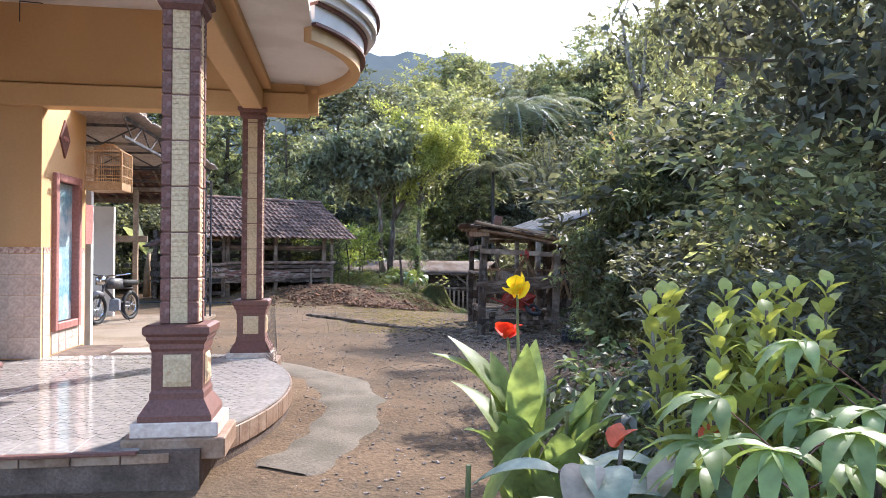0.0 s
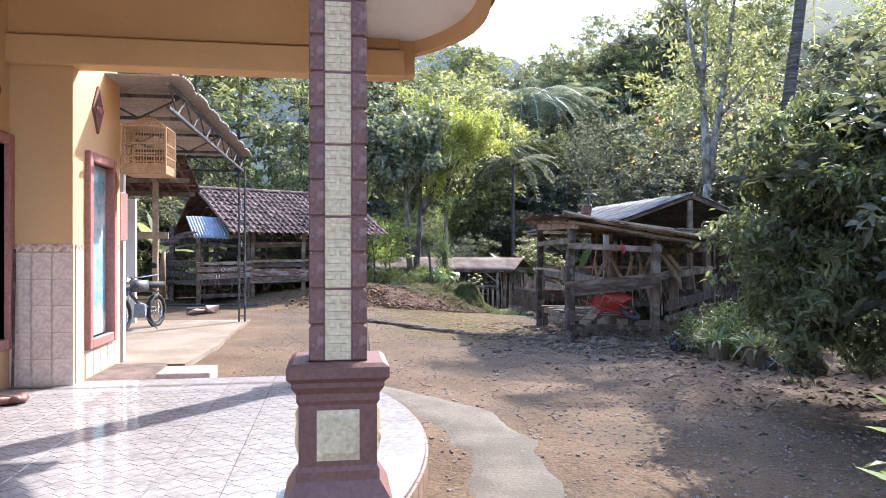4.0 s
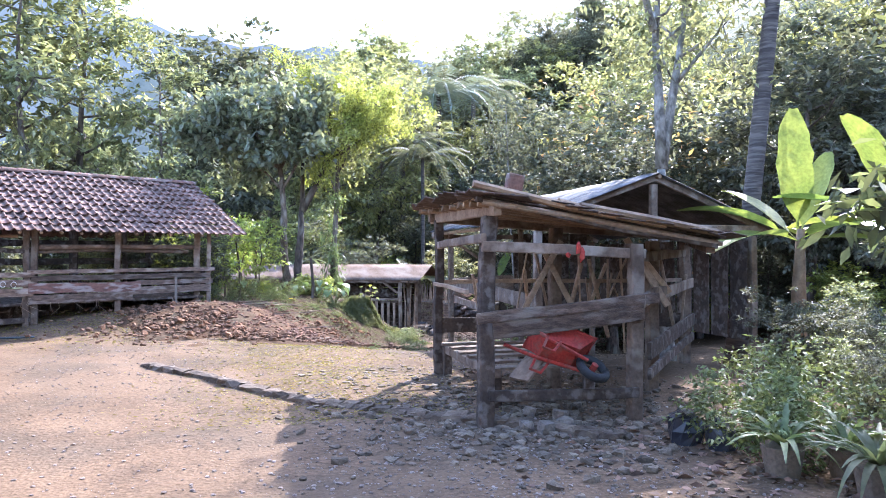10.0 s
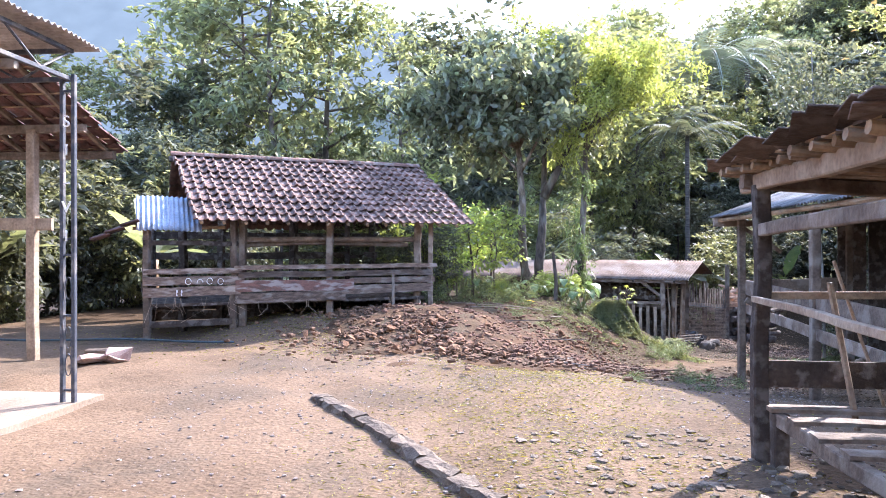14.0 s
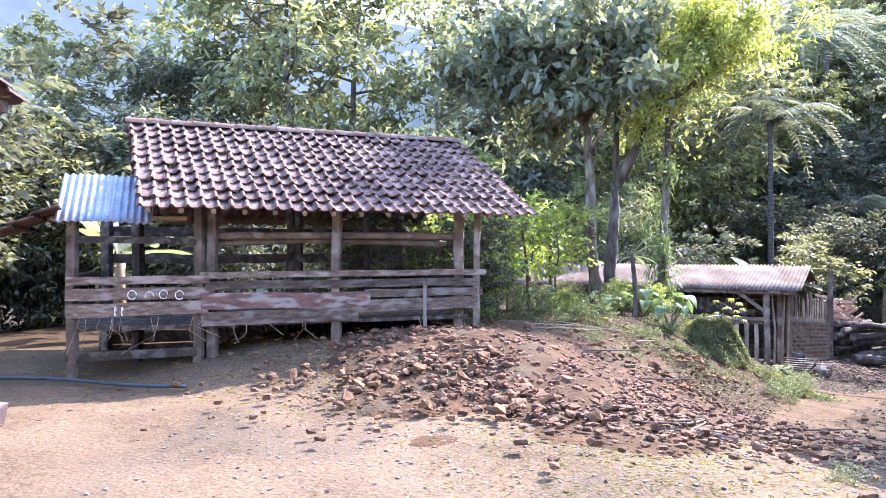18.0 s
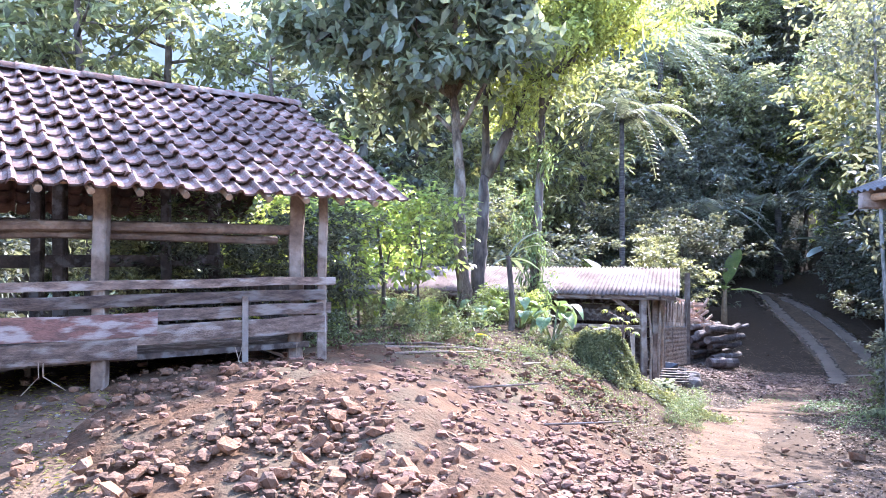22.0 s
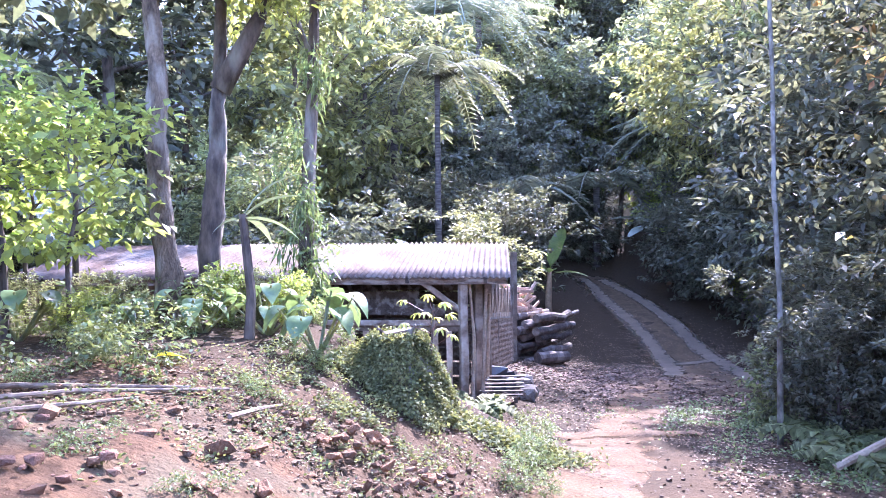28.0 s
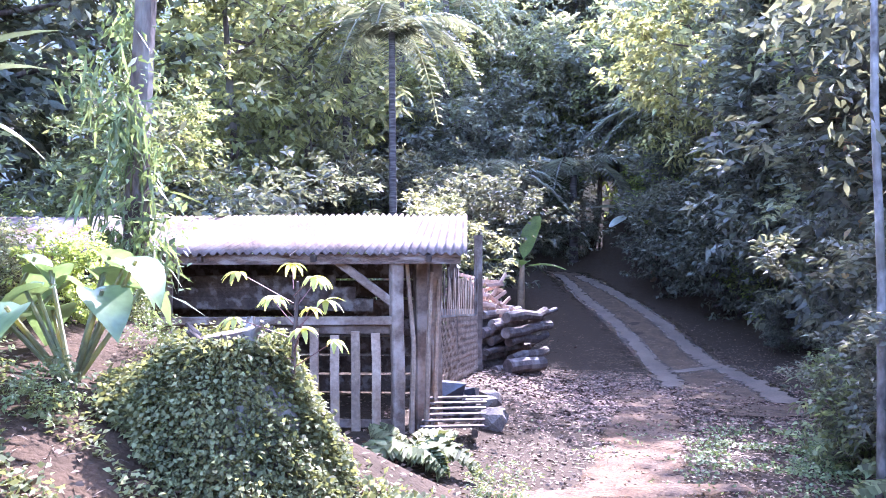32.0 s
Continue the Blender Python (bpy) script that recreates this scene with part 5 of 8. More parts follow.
# slatted bench inside
bench = thing("slat_bench", (3.0, 14.7, 0.2), "low bench of grey weathered slats inside the shed", "bench")
part("side_rail", Geo().beam((2.66, 15.75, 0.46), (2.62, 13.75, 0.47), 0.09, 0.06, seg=4, jit=0.006), M["wood"], bench)
for k, (y, w) in enumerate(((15.65, .16), (15.3, .13), (14.95, .15), (14.6, .14), (14.2, .12), (13.85, .15))):
    part("slat", Geo().beam((2.60, y, 0.52 + rng.normal(0, .006)), (3.75 + rng.uniform(-.1, .2), y - .08, 0.52), 0.03, w, seg=4, jit=0.004), M["wood"], bench)
for p in ((2.66, 15.6), (2.64, 13.85), (3.6, 13.8), (3.6, 15.5)):
    part("leg", Geo().beam((*p, gz(*p) - 0.05), (*p, 0.50), 0.10, 0.09, up=(1, 0, 0)), M["dark_wood"], bench)
part("bearer", Geo().beam((3.6, 15.6, 0.46), (3.6, 13.75, 0.47), 0.07, 0.06), M["dark_wood"], bench)
# red wheelbarrow leaning in the shed
wb_ = thing("wheelbarrow", (2.9, 12.95, 0.3), "upturned red metal wheelbarrow leaning in the shed", "wheelbarrow")
zl = Vector((0.25, 0.72, 0.40)).normalized()
xl = Vector((0.90, 0.0, -0.28))
xl = (xl - zl * xl.dot(zl)).normalized()
Rw = Matrix.Translation((2.93, 13.08, 0.80)) @ Matrix((xl, zl.cross(xl), zl)).transposed().to_4x4() @ Matrix.Scale(0.80, 4)
def xf(pts):
    return [tuple(Rw @ Vector(p)) for p in pts]
lo, hi = [(-.17, -.13, -.10), (.19, -.13, -.10), (.19, .13, -.10), (-.17, .13, -.10)], [(-.30, -.22, .12), (.36, -.22, .08), (.36, .22, .08), (-.30, .22, .12)]
tray = xf(lo + hi) + xf([(a * .97, b * .97, c + .008) for a, b, c in lo + hi])
fs = [(0, 3, 2, 1), (0, 1, 5, 4), (1, 2, 6, 5), (2, 3, 7, 6), (3, 0, 4, 7), (8, 9, 10, 11), (8, 12, 13, 9), (9, 13, 14, 10), (10, 14, 15, 11), (11, 15, 12, 8), (4, 5, 13, 12), (5, 6, 14, 13), (6, 7, 15, 14), (7, 4, 12, 15)]
part("tray", Geo().add(tray, fs), M["red"], wb_, "dented red tray")
part("rim", Geo().tube(xf(hi + hi[:1]), 0.014, 6), M["red"], wb_)
for s in (-.15, .15):
    part("handle", Geo().tube(xf([(-.55, s * 1.3, -.02), (-.2, s * .9, -.13), (.3, s * .5, -.16)]), 0.017, 7), M["red"], wb_)
    part("leg", Geo().tube(xf([(-.2, s, -.12), (-.28, s, -.36), (-.16, s, -.36), (-.05, s, -.13)]), 0.013, 6), M["red"], wb_)
ringw = [(.40 + .15 * math.cos(a), 0, -.16 + .15 * math.sin(a)) for a in np.linspace(0, 2 * math.pi, 19)]
wh = part("wheel", Geo().tube(xf(ringw), 0.04, 7), M["rubber"], wb_, "", True)
part("hub", Geo().tube(xf([(.40, -.06, -.16), (.40, .06, -.16)]), 0.03, 8), M["red"], wh)
solo("board", Geo().beam((2.62, 13.2, 0.52), (2.95, 13.3, 0.82), 0.26, 0.025, up=(0.2, 1, 0.4), seg=3, jit=.004), M["wood"], "grey board leaning beside the wheelbarrow", "board")
solo("red_cloth", Geo().rock((3.06, 12.93, 1.66), (0.05, 0.04, 0.09), 0.2).rock((3.09, 12.92, 1.60), (0.045, 0.04, 0.11), 0.2).rock((2.97, 12.95, 1.60), (0.06, 0.035, 0.045), 0.2), M["red"], "red rag hanging from the shed beam", "rag")

# ---------- gabled shed behind ----------
shed2 = thing("gabled_shed", (6.0, 19.5, 0.1), "dark timber shed with a dark corrugated gable roof", "shed")
LX, RX, RXX, Y0, Y1, EZ, RZ = 4.40, 6.45, 8.6, 16.9, 23.0, 2.14, 2.86
for i in range(6):
    yy = Y0 + i * 1.02
    corrugated((LX, yy, EZ + 0.003 * i), (0, 1, 0), (RX - LX, 0, RZ - EZ), 1.05, math.hypot(RX - LX, RZ - EZ), M["old_zinc"], "roof_sheet", shed2, "dark old corrugated sheet")
    corrugated((RXX, yy, EZ - 0.15), (0, 1, 0), (RX - RXX, 0, RZ - EZ + 0.15), 1.05, math.hypot(RX - RXX, RZ - EZ + .15), M["old_zinc"], "roof_sheet", shed2)
for x, y, zt in ((4.76, 22.6, 2.12), (4.62, 19.6, 2.1), (4.5, 17.1, 2.05), (6.45, 17.1, 2.7), (8.3, 17.1, 1.9), (6.45, 22.6, 2.7), (8.3, 22.6, 1.9)):
    part("post", Geo().beam((x, y, gz(x, y) - 0.1), (x, y, zt), 0.11, 0.10, up=(1, 0, 0), seg=5, jit=0.006), M["wood"], shed2)
for y in (Y0 + .12, Y1 - .12):
    part("gable_beam", Geo().beam((LX, y, EZ - .06), (RX, y, RZ - .06), 0.09, 0.06, seg=3, jit=.004), M["wood"], shed2)
    part("gable_beam", Geo().beam((RXX, y, EZ - .2), (RX, y, RZ - .06), 0.09, 0.06, seg=3, jit=.004), M["wood"], shed2)
    part("tie_beam", Geo().beam((LX, y, EZ - .1), (RXX, y, EZ - .12), 0.10, 0.06, seg=3, jit=.004), M["wood"], shed2)
for x in (LX + .1, RX, RXX - .1):
    part("purlin", Geo().tube([(x, Y0, (RZ if x == RX else EZ) - .05), (x, Y1, (RZ if x == RX else EZ) - .05)], .035, 7), M["bamboo"], shed2)
for k in range(10):
    y = 17.3 + 0.5 * k
    part("wall_plank", Geo().beam((8.2, y, 0.2), (8.2, y + rng.normal(0, .03), 1.85), 0.42, 0.03, up=(0, 1, 0)), M["dark_wood"], shed2)
for z, h_ in ((0.62, 0.14), (0.98, 0.24)):
    part("side_plank", Geo().beam((4.46, 17.1, z - .1), (4.82, 22.55, z), h_, 0.03, seg=5, jit=.008), M["wood"], shed2)
part("brace", Geo().beam((4.80, 22.5, 0.78), (5.5, 22.6, 0.35), 0.09, 0.04, seg=2, jit=.004), M["wood"], shed2)
part("brace", Geo().beam((4.80, 22.6, 1.95), (5.4, 22.6, 1.55), 0.06, 0.04, seg=2, jit=.004), M["wood"], shed2)
part("end_plank", Geo().beam((4.8, 22.62, 0.92), (6.4, 22.62, 0.95), 0.36, 0.03, seg=4, jit=.008), M["wood"], shed2)
# Dark planks close the far end, standing in for the open shed's dark inside
for k in range(4):
    part("gable_plank", Geo().beam((6.5 + .48 * k, 22.6, -0.1), (6.5 + .48 * k, 22.6, 2.1), 0.44, 0.03, up=(1, 0, 0)), M["dark_wood"], shed2)

# ---------- low shed with a rusty corrugated roof ----------
low = thing("low_shed", (3.0, 31.5, -0.4), "long low timber shed with a rust-stained corrugated roof", "shed")
LFR, LBR = np.array([5.70, 29.75, 0.78]), np.array([6.80, 32.2, 1.28])
LD = np.array([-0.90, 0.43, 0.0]) / np.linalg.norm([-0.90, 0.43, 0.0])
wv = LBR - LFR
for i in range(9):
    corrugated(tuple(LFR + LD * (0.84 * (i + 1)) + [0, 0, 0.004 * (i % 3)]), tuple(-LD), tuple(wv), 0.90, np.linalg.norm(wv) * (1 + 0.02 * (i % 2)), M["rust"], "roof_sheet", low, "rust-stained corrugated sheet", 0.085, 0.018)
wb2 = np.array([wv[0], wv[1], -wv[2]])
for i in range(9):
    corrugated(tuple(LBR + LD * (0.84 * i)), tuple(LD), tuple(wb2), 0.90, np.linalg.norm(wv), M["rust"], "back_sheet", low, "", 0.085, 0.018)
def lpnt(a, b, z):
    p = LFR + LD * a + wv * np.array([1, 1, 0]) * b
    return (p[0], p[1], z)
for a, b, zt in ((0.62, 0.06, 0.80), (0.42, 0.22, 0.85), (0.30, 0.5, .95), (3.0, 0.15, 0.8), (5.4, 0.15, .8), (7.3, .15, .8), (0.5, 1.0, 1.2), (3, 1.0, 1.2), (5.4, 1., 1.2)):
    p = lpnt(a, b, 0)
    part("post", Geo().beam((p[0], p[1], gz(p[0], p[1]) - 0.25), (p[0], p[1], zt), 0.12, 0.1, up=(1, 0, 0), seg=5, jit=.006), M["wood"], low)
part("beam", Geo().beam(lpnt(0.1, 0.12, .74), lpnt(7.5, .12, .74), .09, .07, seg=4, jit=.005), M["wood"], low)
part("beam", Geo().beam(lpnt(0.1, 1., 1.2), lpnt(7.5, 1., 1.2), .09, .07, seg=4, jit=.005), M["wood"], low)
part("brace", Geo().beam(lpnt(.64, .06, .30), lpnt(1.2, .06, .72), .08, .05), M["wood"], low)
for k in range(13):
    a = 0.82 + 0.20 * k
    p = lpnt(a, 0.05, 0)
    part("slat", Geo().beam((p[0], p[1], -1.22 + rng.normal(0, .02)), (p[0], p[1], 0.04 + rng.normal(0, .02)), 0.085, 0.03, up=tuple(LD), seg=4, jit=.003), M["pale_wood"], low)
for z in (0.06, 0.14, -0.85):
    part("rail", Geo().beam(lpnt(.66, .045 if z > .1 else .065, z), lpnt(3.5, .045 if z > .1 else .065, z), .08, .04, seg=3, jit=.004), M["wood"], low)
for k, z in enumerate((0.26, 0.38, 0.5)):
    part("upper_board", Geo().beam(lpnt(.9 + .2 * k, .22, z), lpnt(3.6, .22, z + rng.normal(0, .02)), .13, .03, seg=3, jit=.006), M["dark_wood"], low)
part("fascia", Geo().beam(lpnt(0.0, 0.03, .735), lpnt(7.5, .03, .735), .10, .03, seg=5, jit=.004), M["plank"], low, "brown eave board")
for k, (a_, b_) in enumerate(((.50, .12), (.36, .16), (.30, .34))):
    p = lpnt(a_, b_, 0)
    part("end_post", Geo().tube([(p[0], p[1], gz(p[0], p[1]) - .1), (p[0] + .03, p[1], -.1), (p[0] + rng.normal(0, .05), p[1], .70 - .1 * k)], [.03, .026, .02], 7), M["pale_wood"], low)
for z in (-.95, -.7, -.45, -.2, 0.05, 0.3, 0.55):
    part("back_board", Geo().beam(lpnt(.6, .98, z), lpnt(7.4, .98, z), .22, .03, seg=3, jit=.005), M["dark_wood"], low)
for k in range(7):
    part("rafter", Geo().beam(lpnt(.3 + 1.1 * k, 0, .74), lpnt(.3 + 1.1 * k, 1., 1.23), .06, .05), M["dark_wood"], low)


# ---------- yard details ----------
def ribbon(name, pts, width, mat, label, lift=0.03, thick=0.06, cat="path", wob=0.04, n=40):
    """A strip of paving that follows the ground."""
    pts = np.array(pts, float)
    t = np.linspace(0, len(pts) - 1, n)
    P = np.column_stack([np.interp(t, range(len(pts)), pts[:, k]) for k in (0, 1)])
    for _ in range(3):
        P[1:-1] = (P[:-2] + 2 * P[1:-1] + P[2:]) / 4
    D = np.gradient(P, axis=0)
    D /= np.linalg.norm(D, axis=1)[:, None]
    S = np.column_stack([D[:, 1], -D[:, 0]])
    v, m_ = [], 7
    for i in range(n):
        w = width * (1 + rng.normal(0, wob))
        for j in range(m_):
            x, y = P[i] + S[i] * w * (j / (m_ - 1) - 0.5)
            v.append((x, y, gz(x, y) + float(bumps(x, y)) + (lift if 0 < j < m_ - 1 else lift - thick)))
    f = [(i * m_ + j, i * m_ + j + 1, i * m_ + m_ + j + 1, i * m_ + m_ + j) for i in range(n - 1) for j in range(m_ - 1)]
    ob = solo(name, Geo().add(v, f), mat, label, cat, kind="structure", smooth=True)
    rim = ob.data.attributes.new("rim", "FLOAT", "POINT")
    rim.data.foreach_set("value", [min(1 - abs(2 * j / (m_ - 1) - 1), 0.4 * min(i, n - 1 - i)) for i in range(n) for j in range(m_)])
    return ob
ribbon("road_bed", [(10.8, 30.8), (12.6, 33.4), (14.6, 36.7), (15.9, 39.3), (16.9, 42.2), (17.7, 45.0), (18.3, 47.0), (18.7, 49.0)], 3.0, M["road_bed"], "brown dirt road strewn with leaves", 0.012, 0.03, cat="road", wob=.06, n=60)
ribbon("road_track", [(12.0, 34.1), (14.25, 37.3), (15.35, 39.7), (16.2, 42.0), (17.15, 45.1), (17.8, 46.9), (18.2, 48.4)], 0.78, M["road"], "worn bare wheel track climbing the hill", 0.03, cat="road", wob=.07, n=60)
ribbon("road_track", [(12.3, 31.8), (13.5, 33.6), (15.0, 36.05), (16.2, 38.5), (17.3, 41.1), (18.1, 43.7), (18.7, 46.3), (18.95, 48.3)], 0.78, M["road"], "worn bare wheel track climbing the hill", 0.03, cat="road", wob=.07, n=60)
ribbon("road_patch", [(13.9, 36.6), (15.3, 36.4)], 1.0, M["road"], "bare earth joining the wheel tracks", 0.03, cat="road", n=12)
ribbon("dirt_path", [(2.7, 21.4), (3.15, 22.6), (3.7, 24.0), (4.35, 25.4), (5.0, 26.5), (5.7, 27.3), (6.4, 28.25), (7.7, 29.7), (9.6, 32.0), (11.6, 34.6)], 1.25, M["path_dirt"], "trodden lighter dirt of the footpath", 0.012, 0.05, cat="path", wob=0.10, n=60)
ribbon("apron", [(-0.62, 5.95), (-0.42, 6.3), (-0.2, 6.9), (-0.06, 8.0), (-0.22, 9.0), (-0.75, 9.95), (-1.7, 10.7)], 0.70, M["apron"], "cracked concrete apron round the porch edge", 0.014, 0.04, cat="apron", wob=0.13, n=30)

KERB = [(-0.95, 17.4), (-0.80, 17.2), (-0.35, 16.6), (0.05, 15.95), (0.42, 15.3), (0.78, 14.7), (1.1, 14.3), (1.45, 13.98), (1.9, 13.6), (2.34, 13.24), (2.8, 12.85), (3.2, 12.45)]
kerb = thing("kerb", (0.4, 15.3, gz(0.4, 15.3)), "low broken edge of mortared stones across the yard", "kerb", kind="structure")
for (xa, ya), (xb, yb) in zip(KERB[:-1], KERB[1:]):
    for k in range(3):
        t0 = (k + 0.5) / 3
        x, y = xa + (xb - xa) * t0, ya + (yb - ya) * t0
        g = Geo()
        L_ = math.hypot(xb - xa, yb - ya) / 3
        v = np.array([(a, b, c) for a in (-.52, 0, .52) for b, c in ((-.55, -.5), (-.5, .3), (-.2, .55), (.25, .5), (.5, .25), (.55, -.5))], float)
        v *= np.array([L_ * 1.02, 0.15, 0.07])
        v += rng.normal(0, 0.011, v.shape)
        an = math.atan2(yb - ya, xb - xa)
        R_ = np.array([[math.cos(an), -math.sin(an), 0], [math.sin(an), math.cos(an), 0], [0, 0, 1]])
        fq = [(i * 6 + j, i * 6 + (j + 1) % 6, i * 6 + 6 + (j + 1) % 6, i * 6 + 6 + j) for i in range(2) for j in range(6)] + [(5, 4, 3, 2, 1, 0), (12, 13, 14, 15, 16, 17)]
        g.add(v @ R_.T + [x, y, gz(x, y) + 0.018], fq)
        part("kerb_stone", g, M["kerb"], kerb)

def scatter(name, n, xy, size, mat, label, cat, k=0.2, flat=0.6, lift=0.0):
    """Loose stones over an area, joined: xy draws a place."""
    base = []
    for _ in range(6):
        gg = Geo().rock((0, 0, 0), (1, 1, flat), k)
        base.append((gg.v[0], gg.f))
    V, F, o = [], [], 0
    for i in range(n):
        x, y = xy()
        s = size[0] + (size[1] - size[0]) * rng.random() ** 3
        v, f = base[i % 6]
        a = rng.uniform(0, 6.28)
        c, s_ = math.cos(a), math.sin(a)
        R_ = np.array([[c, -s_, 0], [s_, c, 0], [0, 0, 1]])
        V.append((v * s) @ R_.T + [x, y, gz(x, y) + float(bumps(x, y)) + s * flat * 0.2 + lift])
        F += [tuple(j + o for j in q) for q in f]
        o += len(v)
    me = mesh_of(name, np.vstack(V), F, mat)
    return tagged(new(name, me), label, cat, kind="stuff")
def yard_xy():
    while True:
        x, y = rng.uniform(-2.5, 5), rng.uniform(3, 24)
        if not (x < -0.6 and y < 11):
            return x, y
def shade_xy():
    return rng.normal(2.2, 1.0), rng.uniform(6, 13.5)
def shed_xy():
    return rng.normal(3.0, 0.9), rng.normal(13.4, 0.9)
def path_xy():
    t = rng.random()
    return 2 + 12 * t + rng.normal(0, 1.2), 21 + 17 * t + rng.normal(0, 1.2)
scatter("gravel", 13000, yard_xy, (0.005, 0.030), M["gravel"], "loose gravel and small stones on the yard", "gravel")
scatter("gravel", 7000, shade_xy, (0.006, 0.028), M["gravel"], "grey gravel in the shaded part of the yard", "gravel")
scatter("flat_stones", 900, lambda: (rng.uniform(0.9, 3.3), rng.uniform(12.2, 16.5)), (0.012, 0.08), M["chip"], "flat broken stones along the kerb", "stones", flat=0.35)
scatter("rubble_chips", 1400, shed_xy, (0.02, 0.10), M["chip"], "broken stones round the shed posts", "rubble")
scatter("path_stones", 1300, path_xy, (0.01, 0.055), M["clod"], "stones and clods along the dirt path", "gravel")
def mound_xy():
    return rng.normal(0.4, 1.35), rng.normal(21.8, 0.95)
scatter("brick_chips", 4200, mound_xy, (0.015, 0.09), M["rubble_fine"], "crushed brick and clods on the rubble mound", "rubble", lift=0.07)
def bare_xy():
    return rng.normal(1.1, 1.3), rng.normal(24.7, 1.0)
scatter("earth_clods", 3600, bare_xy, (0.008, 0.05), M["rubble_fine"], "small clods and brick crumbs on the bare earth", "clods", lift=0.015)
# reddish earth of the heap, laid over the yard
ex, ey = np.linspace(-2.8, 3.6, 61), np.linspace(19.2, 27.6, 73)
EX, EY = np.meshgrid(ex, ey)
ER = np.sqrt(((EX - 0.4) / 2.8) ** 2 + ((EY - 23.2) / 3.9) ** 2) + 0.10 * np.sin(EX * 3 + EY) + 0.08 * np.sin(EY * 4.1 - EX * 2)
EZ = ground_z(EX, EY) + bumps(EX, EY) + 0.10 * (1 - smooth(0.3, 1.0, ER)) * smooth(26, 23, EY) + 0.012 - 0.11 * smooth(0.82, 1.08, ER) + 0.025 * np.sin(EX * 9 + 2 * np.sin(EY * 5)) * np.sin(EY * 8) * (1 - smooth(0.5, 1, ER))
ei = np.arange(61 * 73).reshape(73, 61)
ef = np.stack([ei[:-1, :-1], ei[:-1, 1:], ei[1:, 1:], ei[1:, :-1]], -1).reshape(-1, 4)
tagged(new("earth_heap", mesh_of("earth_heap", np.stack([EX, EY, EZ], -1).reshape(-1, 3), ef.tolist(), M["slope_soil"], True)), "heap of loose reddish brown earth", "earth", kind="structure")
mound = thing("rubble_heap", (0.2, 21.6, gz(0.2, 21.6)), "heap of broken red bricks and earth", "rubble heap")
bm_ = []
for k in range(8):
    gg = Geo().rock((0, 0, 0), (0.13, 0.09, 0.062), 0.17)
    bm_.append(mesh_of("broken_brick", gg.v[0], gg.f, M["rubble"]))
for i in range(290):
    x, y = rng.normal(0.15, 0.9), rng.normal(21.3, 0.6)
    if i % 5 == 0:
        x, y = rng.normal(1.6, 0.45), rng.normal(22.9, 0.4)
    s = 0.4 + 0.8 * rng.random() ** 1.6
    ob = piece("broken_brick", bm_[i % 8], mound, pose(x, y, gz(x, y) + 0.075 + 0.02 * s, rng.normal(0, 22), rng.normal(0, 22), rng.uniform(0, 360)) @ Matrix.Scale(s, 4))
for i, (x, y, s) in enumerate(((0.6, 24.0, 1.5), (1.0, 24.2, 1.2), (1.25, 24.1, 1.3), (0.2, 24.9, 1.3), (1.9, 23.9, 1.1), (-.2, 24.3, 1.2), (0.9, 25.2, 1.0), (2.2, 24.4, 1.0), (-.6, 25.3, 1.2), (5.6, 24.6, 1.5), (5.2, 24.2, 1.1), (4.9, 24.9, .9))):
    piece("broken_brick", bm_[i % 8], mound, pose(x, y, gz(x, y) + .05, rng.normal(0, 15), rng.normal(0, 15), rng.uniform(0, 360)) @ Matrix.Scale(s, 4))
for i in range(70):
    x, y = rng.normal(2.1, .42), rng.normal(24.3, .32)
    piece("broken_brick", bm_[i % 8], mound, pose(x, y, gz(x, y) + .06 + .10 * math.exp(-((x - 2.1) ** 2 + (y - 24.3) ** 2) / .2) * rng.random(), rng.normal(0, 25), rng.normal(0, 25), rng.uniform(0, 360)) @ Matrix.Scale(rng.uniform(.35, .95), 4))
# loose stones under the shed
for i in range(9):
    x, y = rng.uniform(2.4, 3.9), rng.uniform(12.7, 13.6)
    s = rng.uniform(0.07, 0.17)
    solo("boulder", Geo().rock((x, y, gz(x, y) + s * 0.3), (s, s * 0.8, s * 0.75), 0.14), M["stone"], "grey boulder under the shed", "stone", "boulders under the shed")
# sticks
for i, (x, y, a, l) in enumerate(((1.5, 20.9, 0.5, 0.8), (1.7, 20.8, 1.0, 0.6), (1.3, 20.7, 0.2, 0.7), (1.6, 20.6, -0.4, 0.9), (1.45, 20.95, 1.6, 0.6), (1.8, 20.7, 2.2, 0.7), (1.55, 20.75, 0.8, 0.9), (2.6, 8.6, 0.7, 0.3), (2.9, 9.3, 1.2, 0.35), (2.4, 10.0, 0.2, 0.25), (1.5, 23.2, 0.1, 1.6), (0.8, 23.4, 0.25, 1.8), (3.3, 22.6, 0.3, 1.1), (3.9, 21.7, -0.2, 1.0))):
    z = gz(x, y) + 0.05
    dx, dy = math.cos(a) * l / 2, math.sin(a) * l / 2
    solo("stick", Geo().tube([(x - dx, y - dy, z), (x + rng.normal(0, .02), y, z + .03), (x + dx, y + dy, z + 0.02)], [0.016, 0.013, 0.007], 6), M["wood"], "dry bare stick on the ground", "stick", "loose sticks")
hose = [(x, 21.0 + 0.12 * math.sin(x * 2.2), 0.17 + 0.05) for x in np.linspace(-7.5, -3.2, 30)]
solo("hose", Geo().tube(hose, 0.018, 7), M["hose"], "dirty blue hose lying before the pen", "hose", smooth=True)
